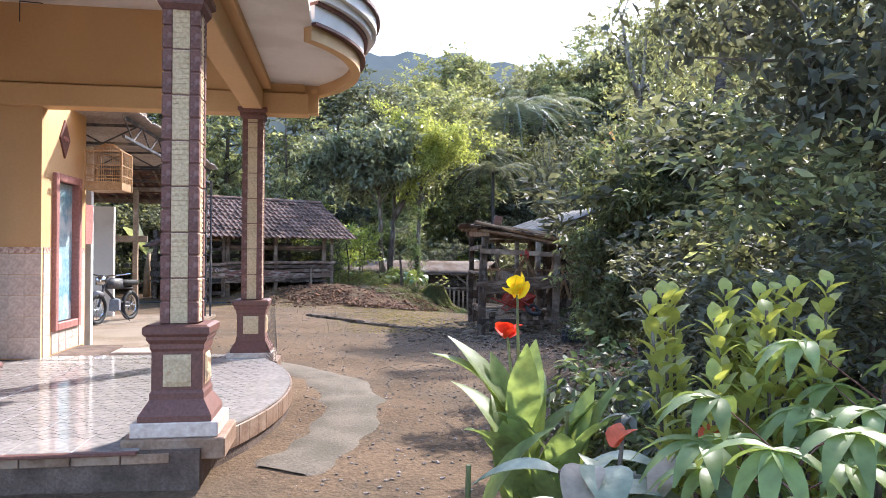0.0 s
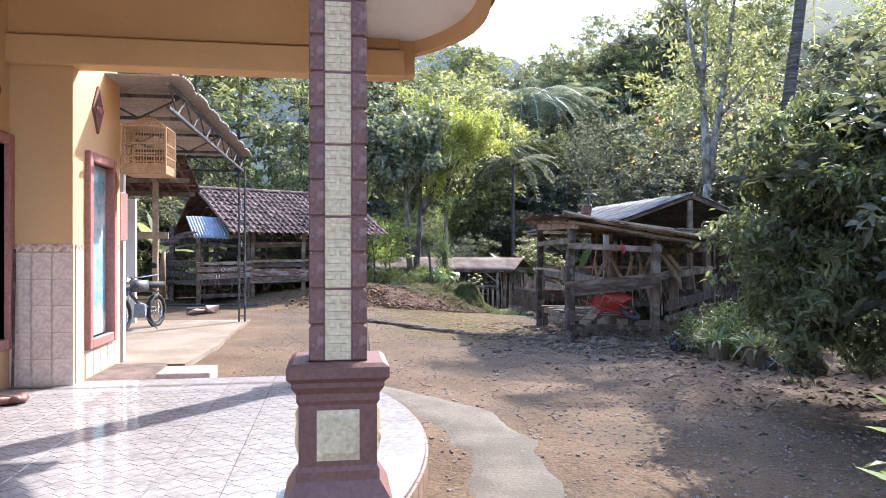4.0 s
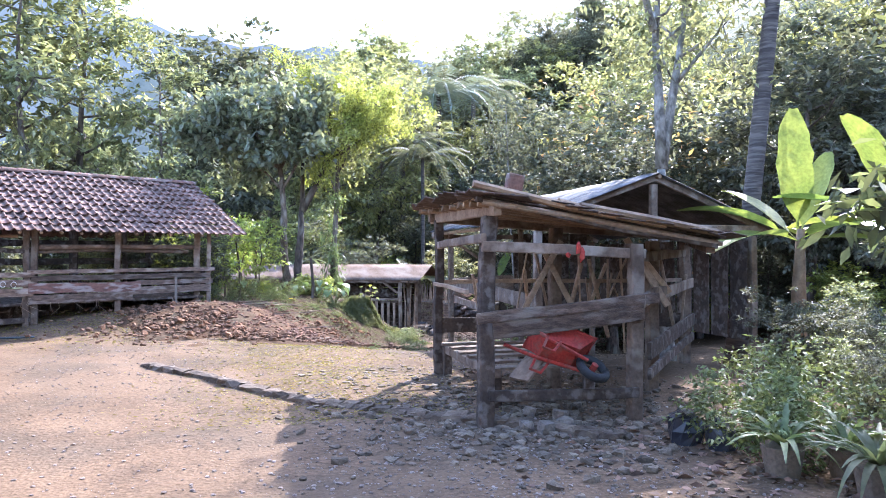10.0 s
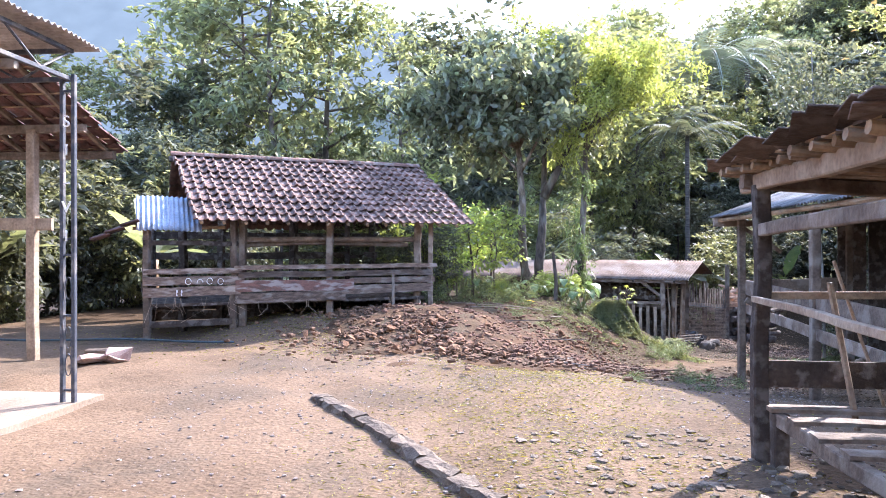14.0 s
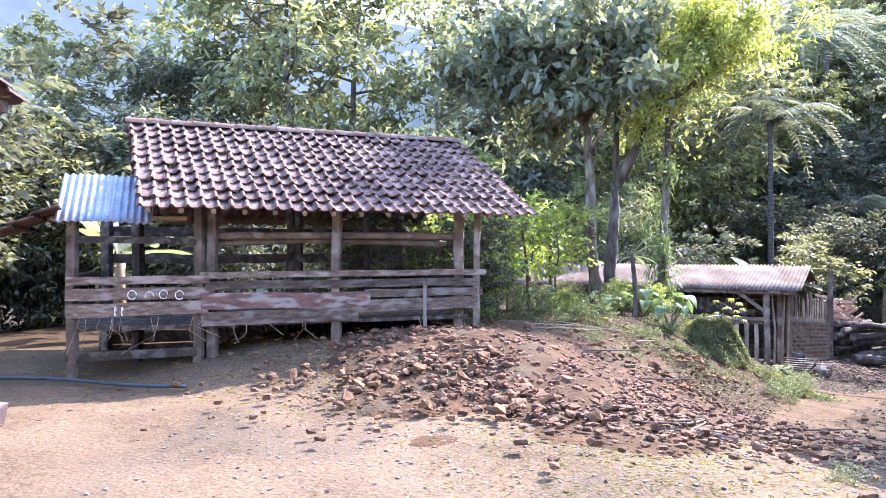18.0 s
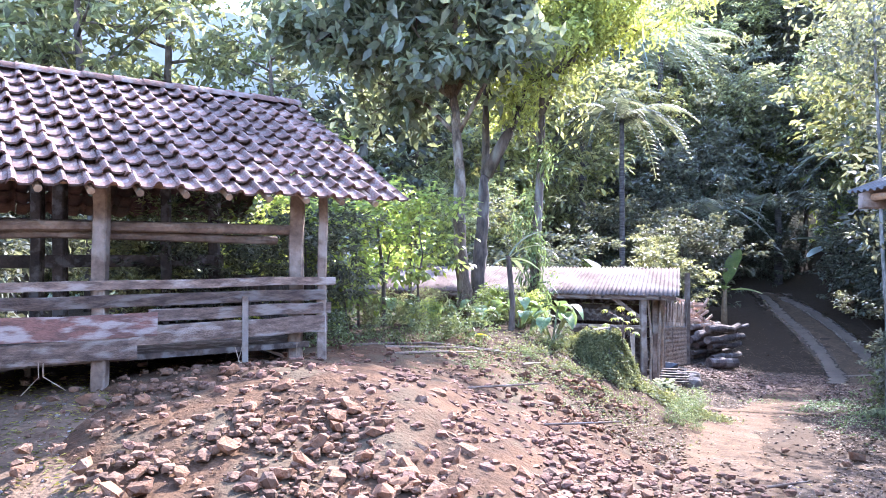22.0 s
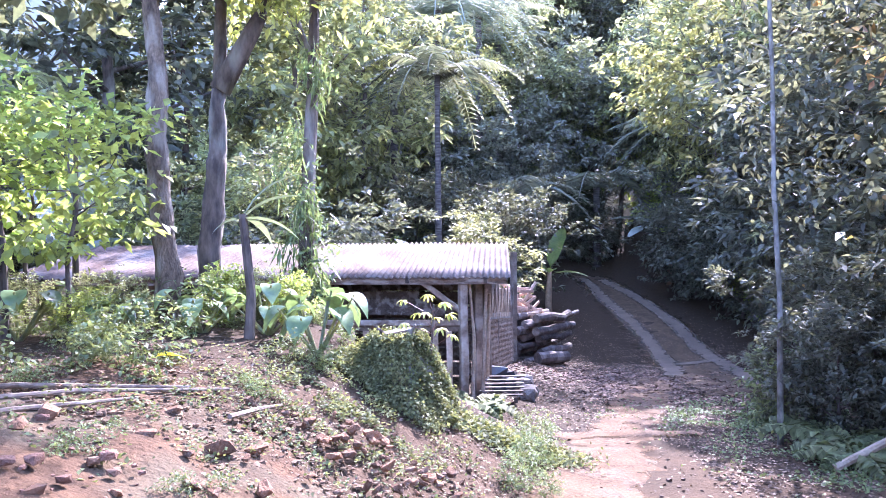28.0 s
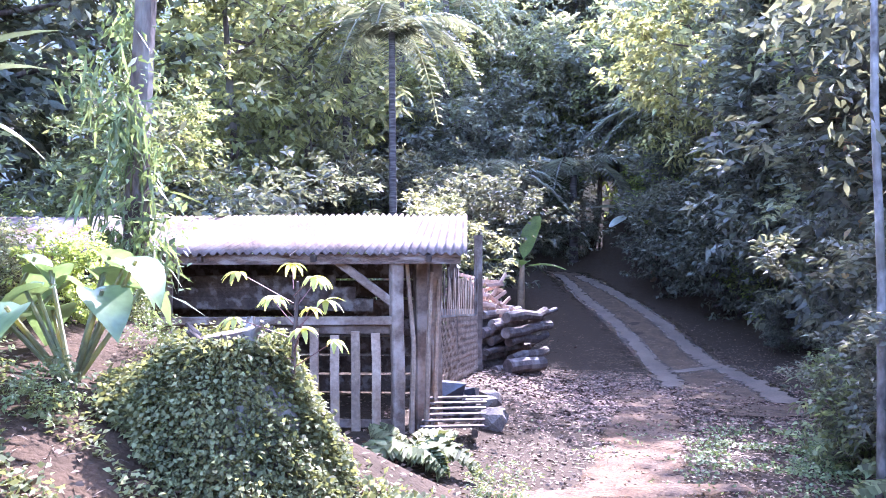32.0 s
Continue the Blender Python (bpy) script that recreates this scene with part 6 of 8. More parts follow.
for pa, pb in (((0.1, 25.1), (1.85, 26.05)), ((-.3, 25.25), (1.6, 25.95)), ((1.83, 25.56), (2.2, 25.98)), ((0.2, 24.75), (1.3, 25.6))):
    solo("bamboo_pole", Geo().tube([(*pa, gz(*pa) + .05), ((pa[0] + pb[0]) / 2, (pa[1] + pb[1]) / 2 + .03, gz((pa[0] + pb[0]) / 2, (pa[1] + pb[1]) / 2) + .05), (*pb, gz(*pb) + .05)], [.018, .016, .01], 7), M["wood"], "thin dry pole lying on the earth", "pole", "poles on the earth")
for i in range(60):
    x, y = rng.normal(2.85, .33), rng.normal(25.65, .22)
    piece("broken_brick", bm_[i % 8], mound, pose(x, y, gz(x, y) + .05 + .12 * rng.random() * math.exp(-((x - 2.85) ** 2 + (y - 25.65) ** 2) / .1), rng.normal(0, 25), rng.normal(0, 25), rng.uniform(0, 360)) @ Matrix.Scale(rng.uniform(.35, .8), 4))
for i, (x, y, s) in enumerate(((1.75, 25.1, 1.3), (1.95, 25.2, .9), (1.37, 25.1, .8), (1.5, 25.5, .8), (0.8, 25.0, .9))):
    piece("broken_brick", bm_[i % 8], mound, pose(x, y, gz(x, y) + .04, rng.normal(0, 12), rng.normal(0, 12), rng.uniform(0, 360)) @ Matrix.Scale(s, 4))
solo("bamboo_pole", Geo().tube([(-0.4, 23.7, gz(-.4, 23.7) + .06), (1.9, 24.3, gz(1.9, 24.3) + .08)], 0.025, 7), M["bamboo"], "thin bamboo pole lying on the earth", "pole")
solo("rag", Geo().rock((-4.4, 19.3, 0.22), (0.55, 0.3, 0.10), 0.3).rock((-4.15, 19.4, 0.26), (0.3, 0.25, 0.16), 0.35), M["cloth"], "crumpled pale cloth on the carport edge", "rag")
solo("tarpaulin", Geo().rock((-6.6, 19.0, 0.24), (0.6, 0.3, 0.06), 0.3).rock((-6.2, 19.1, 0.24), (0.4, 0.3, 0.05), 0.3), M["blue"], "blue plastic sheet on the ground", "tarpaulin")
solo("wood_block", Geo().box((-4.55, 19.7, 0.21), (0.4, 0.14, 0.13), Matrix.Rotation(0.2, 3, "Z"), 0.02), M["wood"], "sawn weathered wooden block lying by the slab", "block")
slip = thing("slippers", (-4.05, 8.95, FLOOR), "worn dark red slippers heaped by the door", "slippers")
for k in range(4):
    part("slipper", Geo().rock((-4.12 + 0.07 * k, 8.85 + 0.09 * k, FLOOR + 0.04), (0.10, 0.25, 0.07), 0.12), M["maroon"], slip, smooth=True)
solo("broom_stick", Geo().tube([(-4.22, 9.68, FLOOR), (-4.24, 9.77, 1.62)], 0.012, 7), M["dark_wood"], "dark wooden stick leaning in the corner", "stick")

# wire mesh lying over the porch floor's edge
g = Geo()
for i in range(24):
    for j in range(30):
        x, y = -4.0 + i * 0.13 + (0.065 if j % 2 else 0), 5.95 + j * 0.115
        if x > -1.05:
            continue
        z = FLOOR + 0.012 + 0.004 * math.sin(i + j)
        for dx, dy in ((0.065, 0.058), (-0.065, 0.058)):
            g.tube([(x, y, z), (x + dx, y + dy, z)], 0.0012, 3, False)
solo("wire_netting", g, M["wire"], "loose wire netting spread over the porch floor", "netting", kind="stuff")
g = Geo()
for i in range(14):
    for j in range(16):
        u_, h_ = i / 13, j / 15
        for du, dh in ((1, 1), (-1, 1)):
            p = [(-1.13 + 0.16 * (uu) + 0.1 * hh * (1 - uu), 9.62 - 0.35 * uu * (1 - hh * .6), 0.30 + 0.85 * hh * (1 - 0.75 * uu)) for uu, hh in ((u_, h_), (u_ + du / 26, h_ + dh / 30))]
            g.tube(p, 0.002, 3, False)
solo("wire_netting", g, M["wire"], "torn wire netting hanging from the column pedestal", "netting", kind="stuff")

# log pile and kindling beside the low shed
pile = thing("log_pile", (10.0, 36.9, gz(10.0, 36.9)), "stack of cut firewood logs", "log pile")
for r in range(7):
    for k in range(5 - r // 3):
        x, y = 9.1 + 0.05 * r + rng.normal(0, .18), 36.1 + 0.28 * k + 0.1 * (r % 2)
        z = gz(9.9, 36.6) + 0.10 + 0.175 * r + rng.normal(0, .015)
        L_, ra, sk = rng.uniform(1.3, 2.0), rng.uniform(.06, .115), rng.normal(0, .035)
        part("log", Geo().tube([(x, y, z), (x + L_ * .3, y + L_ * .19 + sk, z + rng.normal(0, .03)), (x + L_ * .66, y + L_ * .38, z + rng.normal(0, .03)), (x + L_ * .9, y + L_ * .55 - sk, z)], [ra, ra * 1.05, ra * .95, ra * .9], 10), M["log"], pile)
for k in range(3):
    x, y = 9.3 + .35 * k, 35.75 + .3 * k
    part("log", Geo().tube([(x, y, gz(x, y) + .13), (x + .5, y + .1, gz(x, y) + .14)], [.15, .14], 10), M["log"], pile)
pale_heap = thing("kindling_heap", (9.2, 37.3, gz(9.2, 37.3)), "pale split kindling heaped above the logs", "kindling")
for k in range(90):
    x, y = 9.35 + rng.normal(0, .28), 37.2 + rng.normal(0, .3)
    z = gz(9.4, 37.2) + 1.15 + .75 * rng.random() * math.exp(-((x - 9.35) / .35) ** 2)
    a = rng.uniform(0, 3.14)
    part("split_stick", Geo().beam((x, y, z), (x + .42 * math.cos(a), y + .3 * math.sin(a), z + rng.normal(0, .14)), .075, .04), M["kindling"], pale_heap)
part("support_block", Geo().box((9.35, 37.3, gz(9.4, 37.2) + .55), (1.0, .8, 1.15), Matrix.Rotation(.5, 3, "Z"), .05), M["log"], pale_heap)
# odds and ends beside the shed's end
crate = thing("pallet", (5.8, 30.5, gz(5.8, 30.5)), "dark slatted wooden pallet on the ground", "pallet")
for k in range(6):
    part("slat", Geo().beam((5.45 + .06 * k, 30.2 + .11 * k, gz(5.8, 30.5) + .14 + .03 * k), (6.05 + .06 * k, 30.0 + .11 * k, gz(5.8, 30.5) + .14 + .03 * k), .02, .07, seg=2), M["dark_wood"], crate)
for s in (.1, .85):
    part("bearer", Geo().beam((5.45 + .6 * s, 30.2 - .2 * s, gz(5.8, 30.5) + .06), (5.75 + .6 * s, 30.75 - .2 * s, gz(5.8, 30.5) + .18), .08, .06), M["dark_wood"], crate)
for x, y, s in ((6.25, 31.5, .6), (6.6, 31.7, .45), (6.45, 31.35, .35)):
    solo("plastic_sheet", Geo().rock((x, y, gz(x, y) + s * .3), (s, s * .8, s * .8), .2), M["plastic_bag"], "crumpled dark plastic sheet on the ground", "plastic sheet", "dark sheets")
for x, y, s in ((6.75, 31.15, .26), (6.5, 30.8, .3), (7.2, 32.2, .3), (7.0, 31.9, .25)):
    solo("boulder", Geo().rock((x, y, gz(x, y) + s * .3), (s, s * .8, s * .8), .12), M["stone"], "rounded stone beside the path", "stone", "path boulders")
fence = thing("wire_fence", (8.6, 35.7, -2.0), "open lattice fence with slats on timber posts", "fence")
for x, y, h in ((8.65, 35.7, 2.6), (7.4, 34.0, 1.9), (6.4, 32.4, 1.9)):
    part("post", Geo().beam((x, y, gz(x, y) - .2), (x, y, gz(x, y) + h), .13, .12, up=(1, 0, 0), seg=4, jit=.01), M["wood"], fence)
f_at = lambda t: (6.4 + 2.25 * t, 32.4 + 3.3 * t)
part("strip", Geo().beam((*f_at(0), gz(*f_at(0)) + 1.12), (*f_at(1), gz(*f_at(1)) + 1.12), .13, .012, seg=6, jit=.006), M["old_zinc"], fence, "dull metal strip")
for k in range(24):
    x, y = f_at((k + .5) / 24)
    part("slat", Geo().beam((x, y, gz(x, y) + 1.1), (x + rng.normal(0, .02), y, gz(x, y) + 1.72 + rng.normal(0, .05)), .09, .02, up=(.56, .83, 0), seg=2), M["wood"], fence)
g = Geo()
for i in range(40):
    for j in range(10):
        t0 = i / 40 + (j % 2) / 80
        for s in (-1, 1):
            a, b = f_at(t0), f_at(t0 + s / 80)
            z = gz(*a) + .04 + j * .105
            g.tube([(*a, z), (*b, z + .105)], .0065, 3, False)
tagged(part("wire_mesh", g, M["pale_wood"], fence, "woven split-bamboo lattice"), kind="stuff")

# ---------- vegetation ----------
def leaf_verts(c, d, length, width, fold=0.15):
    """Diamond leaves at c along d (n,3)."""
    n = len(c)
    d = d / (np.linalg.norm(d, axis=1)[:, None] + 1e-9)
    r = rng.normal(0, 0.55, (n, 3)) + np.array([0, 0, 1.0])
    s = np.cross(d, r)
    s /= np.linalg.norm(s, axis=1)[:, None] + 1e-9
    up = np.cross(s, d)
    L_ = length * rng.uniform(0.6, 1.3, (n, 1))
    W_ = width * rng.uniform(0.7, 1.2, (n, 1))
    v = np.stack([c, c + d * L_ * 0.45 + s * W_ / 2 + up * W_ * fold, c + d * L_ - up * L_ * 0.12, c + d * L_ * 0.45 - s * W_ / 2 + up * W_ * fold], 1)
    return v.reshape(-1, 3)


def make_tree(h, r, trunk_r, leaf_l, leaf_w, n_leaf, limbs, low_=0.35, lean=0.05, clump=0.5, droop=0.3, squash=0.75):
    """Trunk with limbs, and a crown of leaf clumps at the limbs' ends. Returns both meshes' data."""
    g = Geo()
    top = np.array([rng.normal(0, lean) * h, rng.normal(0, lean) * h, h * 0.9])
    pts = [np.array([0, 0, -0.2])] + [top * t + np.array([rng.normal(0, .02), rng.normal(0, .02), 0]) * h * t for t in (0.2, 0.4, 0.6, 0.8, 1.0)]
    g.tube(pts, [trunk_r * k for k in (1.25, 0.95, 0.8, 0.6, 0.4, 0.15)], 9)
    tips = []
    for i in range(limbs):
        t = low_ + (1 - low_) * (i + rng.random()) / limbs
        p = np.array([np.interp(t * 5, range(6), [q[k] for q in pts]) for k in range(3)])
        a = i * 2.4 + rng.normal(0, 0.4)
        reach = r * math.sin(math.pi * min(0.98, 0.25 + 0.72 * (1 - (t - low_) / (1 - low_)) * 0.9)) * rng.uniform(0.7, 1.1)
        tip = p + np.array([math.cos(a) * reach, math.sin(a) * reach, reach * rng.uniform(0.25, 0.75)])
        mid = (p + tip) / 2 + np.array([0, 0, -0.08 * reach]) + rng.normal(0, 0.05 * reach, 3)
        rr = trunk_r * (0.55 - 0.35 * t)
        g.tube([p, mid, tip], [rr, rr * 0.6, rr * 0.2], 6)
        tips += [tip, (mid + tip) / 2]
        for _ in range(2):
            sub = mid + (tip - mid) * rng.uniform(0, 0.7)
            e = sub + rng.normal(0, 0.35 * reach, 3) + np.array([0, 0, 0.15 * reach])
            g.tube([sub, e], [rr * 0.4, rr * 0.12], 5)
            tips.append(e)
    tips.append(top)
    tips = np.array(tips)
    k = rng.integers(0, len(tips), n_leaf)
    # small twig clumps inside each big clump leave gaps between them
    sub_c = rng.normal(0, 1, (len(tips), 10, 3)) * np.array([1, 1, squash]) * clump * 0.62
    c = tips[k] + sub_c[k, rng.integers(0, 10, n_leaf)] + rng.normal(0, 1, (n_leaf, 3)) * np.array([1, 1, 0.55]) * clump * 0.16
    d = rng.normal(0, 1, (n_leaf, 3)) * np.array([1, 1, 0.5]) + (c - tips.mean(0)) * 0.5 / r
    d[:, 2] -= droop
    return g, leaf_verts(c, d, leaf_l, leaf_w)


VARIANTS = {}
def variant(key, mat, bark, **kw):
    g, v = make_tree(**kw)
    VARIANTS[key] = (mesh_of("trunk", np.vstack(g.v), g.f, M[bark], True), quads_mesh("crown", v, M[mat]))
def plant_tree(key, x, y, rz=None, s=1.0, label="green leafy tree with a dense crown", name="tree", group="forest trees", z=None):
    e = thing(name, (x, y, (gz(x, y) if z is None else z) - 0.05), label, name.replace("_", " "), group)
    e.rotation_euler = (0, 0, rng.uniform(0, 6.28) if rz is None else rz)
    e.scale = (s, s, s * rng.uniform(0.92, 1.1))
    for nm, me in zip(("trunk", "crown"), VARIANTS[key]):
        if key == "weed" and nm == "trunk":
            continue
        ob = new(nm, me)
        ob.parent = e
    return e
variant("broad", "leaf_mid", "bark", h=9, r=3.2, trunk_r=0.2, leaf_l=0.33, leaf_w=0.15, n_leaf=9000, limbs=14, clump=1.0)
variant("dark", "leaf_dark", "bark", h=11, r=3.0, trunk_r=0.2, leaf_l=0.33, leaf_w=0.14, n_leaf=9500, limbs=16, clump=0.9, low_=0.3)
variant("tall", "leaf_mid", "pale_bark", h=13, r=2.6, trunk_r=0.16, leaf_l=0.35, leaf_w=0.16, n_leaf=6500, limbs=14, clump=0.8, low_=0.4)
variant("airy", "leaf_olive", "bark", h=10, r=3.0, trunk_r=0.14, leaf_l=0.28, leaf_w=0.12, n_leaf=7000, limbs=13, clump=0.85, low_=0.4)
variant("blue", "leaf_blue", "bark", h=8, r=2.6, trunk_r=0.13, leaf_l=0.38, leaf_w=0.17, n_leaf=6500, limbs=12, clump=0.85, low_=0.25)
variant("bare", "leaf_olive", "pale_bark", h=12, r=2.4, trunk_r=0.15, leaf_l=0.30, leaf_w=0.13, n_leaf=2600, limbs=13, clump=0.8, low_=0.4)
variant("clumped", "leaf_mid", "bark", h=13, r=2.5, trunk_r=0.13, leaf_l=0.34, leaf_w=0.15, n_leaf=3800, limbs=20, clump=0.6, low_=0.28, squash=0.6)
variant("large_leaf", "leaf_dark", "bark", h=6, r=2.1, trunk_r=0.09, leaf_l=0.24, leaf_w=0.10, n_leaf=6500, limbs=14, clump=0.6, low_=0.12)
variant("young_leaf", "leaf_red", "bark", h=6, r=2.0, trunk_r=0.06, leaf_l=0.20, leaf_w=0.09, n_leaf=500, limbs=14, clump=0.6, low_=0.12)
variant("bush", "leaf_mid", "bark", h=2.2, r=1.3, trunk_r=0.04, leaf_l=0.13, leaf_w=0.055, n_leaf=7500, limbs=10, clump=0.42, low_=0.08)
variant("bush_dark", "leaf_dark", "bark", h=2.6, r=1.4, trunk_r=0.04, leaf_l=0.14, leaf_w=0.06, n_leaf=8000, limbs=11, clump=0.45, low_=0.06)
variant("bush_yellow", "leaf_yellow", "bark", h=1.8, r=1.1, trunk_r=0.03, leaf_l=0.15, leaf_w=0.07, n_leaf=4500, limbs=9, clump=0.38, low_=0.08)
variant("weed", "leaf_weed", "bark", h=0.5, r=0.4, trunk_r=0.008, leaf_l=0.07, leaf_w=0.03, n_leaf=1100, limbs=8, clump=0.15, low_=0.05)
variant("sapling", "leaf_yellow", "bark", h=2.6, r=0.9, trunk_r=0.025, leaf_l=0.15, leaf_w=0.08, n_leaf=1100, limbs=9, clump=0.32, low_=0.25)

variant("broad_sapling", "leaf_yellow", "bark", h=2.9, r=0.95, trunk_r=0.03, leaf_l=0.165, leaf_w=0.09, n_leaf=850, limbs=12, clump=0.27, low_=0.38)

# the pair of trees behind the rubble heap
def grown_tree(name, base, stem, limbs, n_leaf, leaf_l, leaf_w, clump, mat, bark, label, tr, squash=0.8, spread=0.5):
    t = thing(name, base, label, "tree")
    key = np.array([np.array(base) + [0, 0, -0.3]] + [np.array(p) for p in stem])
    q = np.linspace(0, len(key) - 1, 4 * len(key))
    line = np.column_stack([np.interp(q, range(len(key)), key[:, k]) for k in range(3)]) + rng.normal(0, tr * .10, (len(q), 3)) * (q[:, None] < len(key) - 1)
    girth = tr * np.linspace(1.2, 0.62, len(q)) * (1 + rng.normal(0, .07, len(q)))
    girth[:3] *= (1.45, 1.25, 1.1)
    g = Geo().tube(line, girth, 11)
    tips = []
    for a, b, rr in limbs:
        a, b = np.array(a, float), np.array(b, float)
        m_ = (a + b) / 2 + rng.normal(0, .08, 3)
        g.tube([a, m_, b], [rr, rr * .75, rr * .35], 8)
        for _ in range(5):
            s = m_ + (b - m_) * rng.uniform(0.2, 1)
            e = s + rng.normal(0, spread, 3) + [0, 0, spread * .5]
            g.tube([s, (s + e) / 2 + rng.normal(0, .05, 3), e], [rr * .3, rr * .2, .008], 5)
            tips.append(e)
        tips += [b, (m_ + b) / 2]
    part("trunk", g, M[bark], t, smooth=True)
    tips = np.array(tips)
    k = rng.integers(0, len(tips), n_leaf)
    sc = rng.normal(0, 1, (len(tips), 8, 3)) * [1, 1, squash] * clump * .6
    c = tips[k] + sc[k, rng.integers(0, 8, n_leaf)] + rng.normal(0, 1, (n_leaf, 3)) * clump * .28
    d = rng.normal(0, 1, (n_leaf, 3))
    d[:, 2] -= .35
    part("crown", quads_mesh("crown", leaf_verts(c - np.array(base), d, leaf_l, leaf_w), M[mat]), None, t)
T1, T1L = (1.22, 28.1, 4.15), (1.28, 28.05, 3.5)
grown_tree("tree", (1.42, 28.1, 0.40), [(1.40, 28.1, 1.1), (1.31, 28.08, 2.0), (1.33, 28.06, 2.8), T1L, T1], [(T1, (-0.5, 28.0, 5.3), .075), ((-0.3, 28.0, 5.2), (-1.35, 28.2, 5.0), .04), (T1, (-0.2, 27.2, 5.9), .06), (T1, (0.7, 28.8, 6.3), .06), (T1, (1.3, 27.3, 6.2), .06), (T1L, (2.0, 27.7, 4.9), .045), (T1, (2.1, 28.1, 6.0), .055), (T1L, (0.0, 28.7, 4.5), .04), (T1, (0.5, 27.2, 5.0), .04)], 7600, 0.25, 0.13, 0.40, "leaf_dull", "grey_bark", "tree with large dull green leaves and a pale trunk", 0.105, spread=0.42)
T2 = (1.92, 29.2, 3.0)
grown_tree("tree", (1.78, 29.3, 0.40), [(1.80, 29.3, 1.2), (1.88, 29.25, 2.2), T2], [(T2, (2.75, 29.0, 4.6), .13), ((2.75, 29.0, 4.55), (4.1, 29.3, 5.6), .07), ((4.0, 29.25, 5.5), (5.1, 29.5, 5.7), .04), ((2.75, 29.0, 4.55), (3.7, 28.6, 6.4), .06), ((2.75, 29.0, 4.55), (2.9, 29.7, 6.9), .07), (T2, (1.95, 29.5, 5.6), .08), ((1.95, 29.5, 5.5), (1.2, 29.7, 6.7), .045), ((1.95, 29.5, 5.5), (2.3, 29.0, 7.1), .045), ((2.75, 29.0, 4.55), (3.3, 28.2, 5.4), .04), ((4.0, 29.25, 5.5), (4.6, 30.0, 6.3), .04), ((3.6, 28.7, 6.2), (4.5, 28.6, 6.1), .03)], 15000, 0.13, 0.055, 0.36, "leaf_yellow", "bark", "tree with feathery bright yellow-green foliage and dark limbs", 0.13, spread=0.45)

# tree bush at the edge of the gravel yard
S0, S1, S2 = (4.6, 9.2, 0.7), (4.25, 9.1, 1.3), (4.0, 9.1, 1.8)
grown_tree("tree", (4.75, 9.25, 0.15), [S0, S1, S2], [(S2, (2.85, 9.3, 1.8), .04), (S1, (2.8, 8.8, 1.2), .035), (S1, (2.65, 8.4, 0.85), .03), (S2, (3.15, 9.4, 2.4), .04), (S2, (3.25, 8.7, 2.5), .04), (S2, (3.7, 9.2, 3.0), .045), (S1, (3.1, 8.3, 1.6), .035), (S2, (3.7, 8.3, 2.1), .035), (S2, (4.2, 8.8, 3.2), .045), (S2, (4.4, 9.6, 3.3), .045), (S0, (3.3, 9.3, 1.2), .03), (S0, (5.3, 9.2, 3.0), .05)], 27000, 0.105, 0.04, 0.23, "leaf_shrub", "bark", "shrubby tree with a leaning dark stem and narrow hanging leaves", 0.075, spread=0.27)
grown_tree("tree", (4.3, 5.4, 0.1), [(4.2, 5.4, 1.2), (4.0, 5.3, 2.2)], [((4.0, 5.3, 2.2), (2.7, 5.2, 3.1), .05), ((4.0, 5.3, 2.2), (3.0, 6.2, 3.5), .05), ((4.0, 5.3, 2.2), (3.3, 4.4, 2.9), .04), ((4.0, 5.3, 2.2), (3.9, 6.2, 3.9), .05), ((4.0, 5.3, 2.0), (4.9, 6.4, 3.2), .05)], 5200, 0.12, 0.06, 0.40, "leaf_dark", "bark", "small tree whose leafy branches hang over the plant bed", 0.08, spread=0.35)


def frond(base, dir_, length, droop, mat_n=14, leaflet=0.45):
    """Vertices of one palm frond: a rib strip and paired leaflets."""
    d = np.array([math.cos(dir_), math.sin(dir_), 0])
    s = np.array([-d[1], d[0], 0])
    v = []
    P = [np.array(base) + d * length * t + np.array([0, 0, length * (0.8 * t - droop * t * t)]) for t in np.linspace(0, 1, mat_n)]
    for a, b in zip(P[:-1], P[1:]):
        v += [a - s * .02, b - s * .015, b + s * .015, a + s * .02]
    for i, p in enumerate(P[1:]):
        t = (i + 1) / mat_n
        L_ = leaflet * math.sin(math.pi * min(.95, .2 + .75 * t)) * length / 2.5
        for sg in (-1, 1):
            for k in (0, 0.5):
                q = p + (P[i] - p) * k
                e = q + s * sg * L_ + d * L_ * .55 + np.array([0, 0, -L_ * .45 + rng.normal(0, .03)])
                w = d * .05
                v += [q - w * .5, (q + e) / 2 - w + [0, 0, .04], e, (q + e) / 2 + w + [0, 0, .04]]
    return np.array(v)


def palm(x, y, h, r=0.14, fr=3.0, n=16, lean=(0, 0), mat="leaf_blue", label="tall slender coconut palm with arching fronds", z=None):
    z0 = gz(x, y) if z is None else z
    t = thing("palm_tree", (x, y, z0 - .1), label, "palm tree", "palms")
    top = np.array([x + lean[0], y + lean[1], z0 + h])
    b = np.array([x, y, z0 - .2])
    part("trunk", Geo().tube([b + (top - b) * k + [0, 0, 0] for k in np.linspace(0, 1, 7)], [r * 1.3, r, r * .95, r * .9, r * .85, r * .8, r * .8], 9), M["palm_bark"], t, smooth=True)
    V = [frond(top - np.array(t.location), i * 2.399 + rng.normal(0, .2), fr * rng.uniform(.8, 1.1), 0.6 + 1.1 * (i / n)) for i in range(n)]
    part("crown", quads_mesh("crown", np.vstack(V), M[mat]), None, t)
    return t


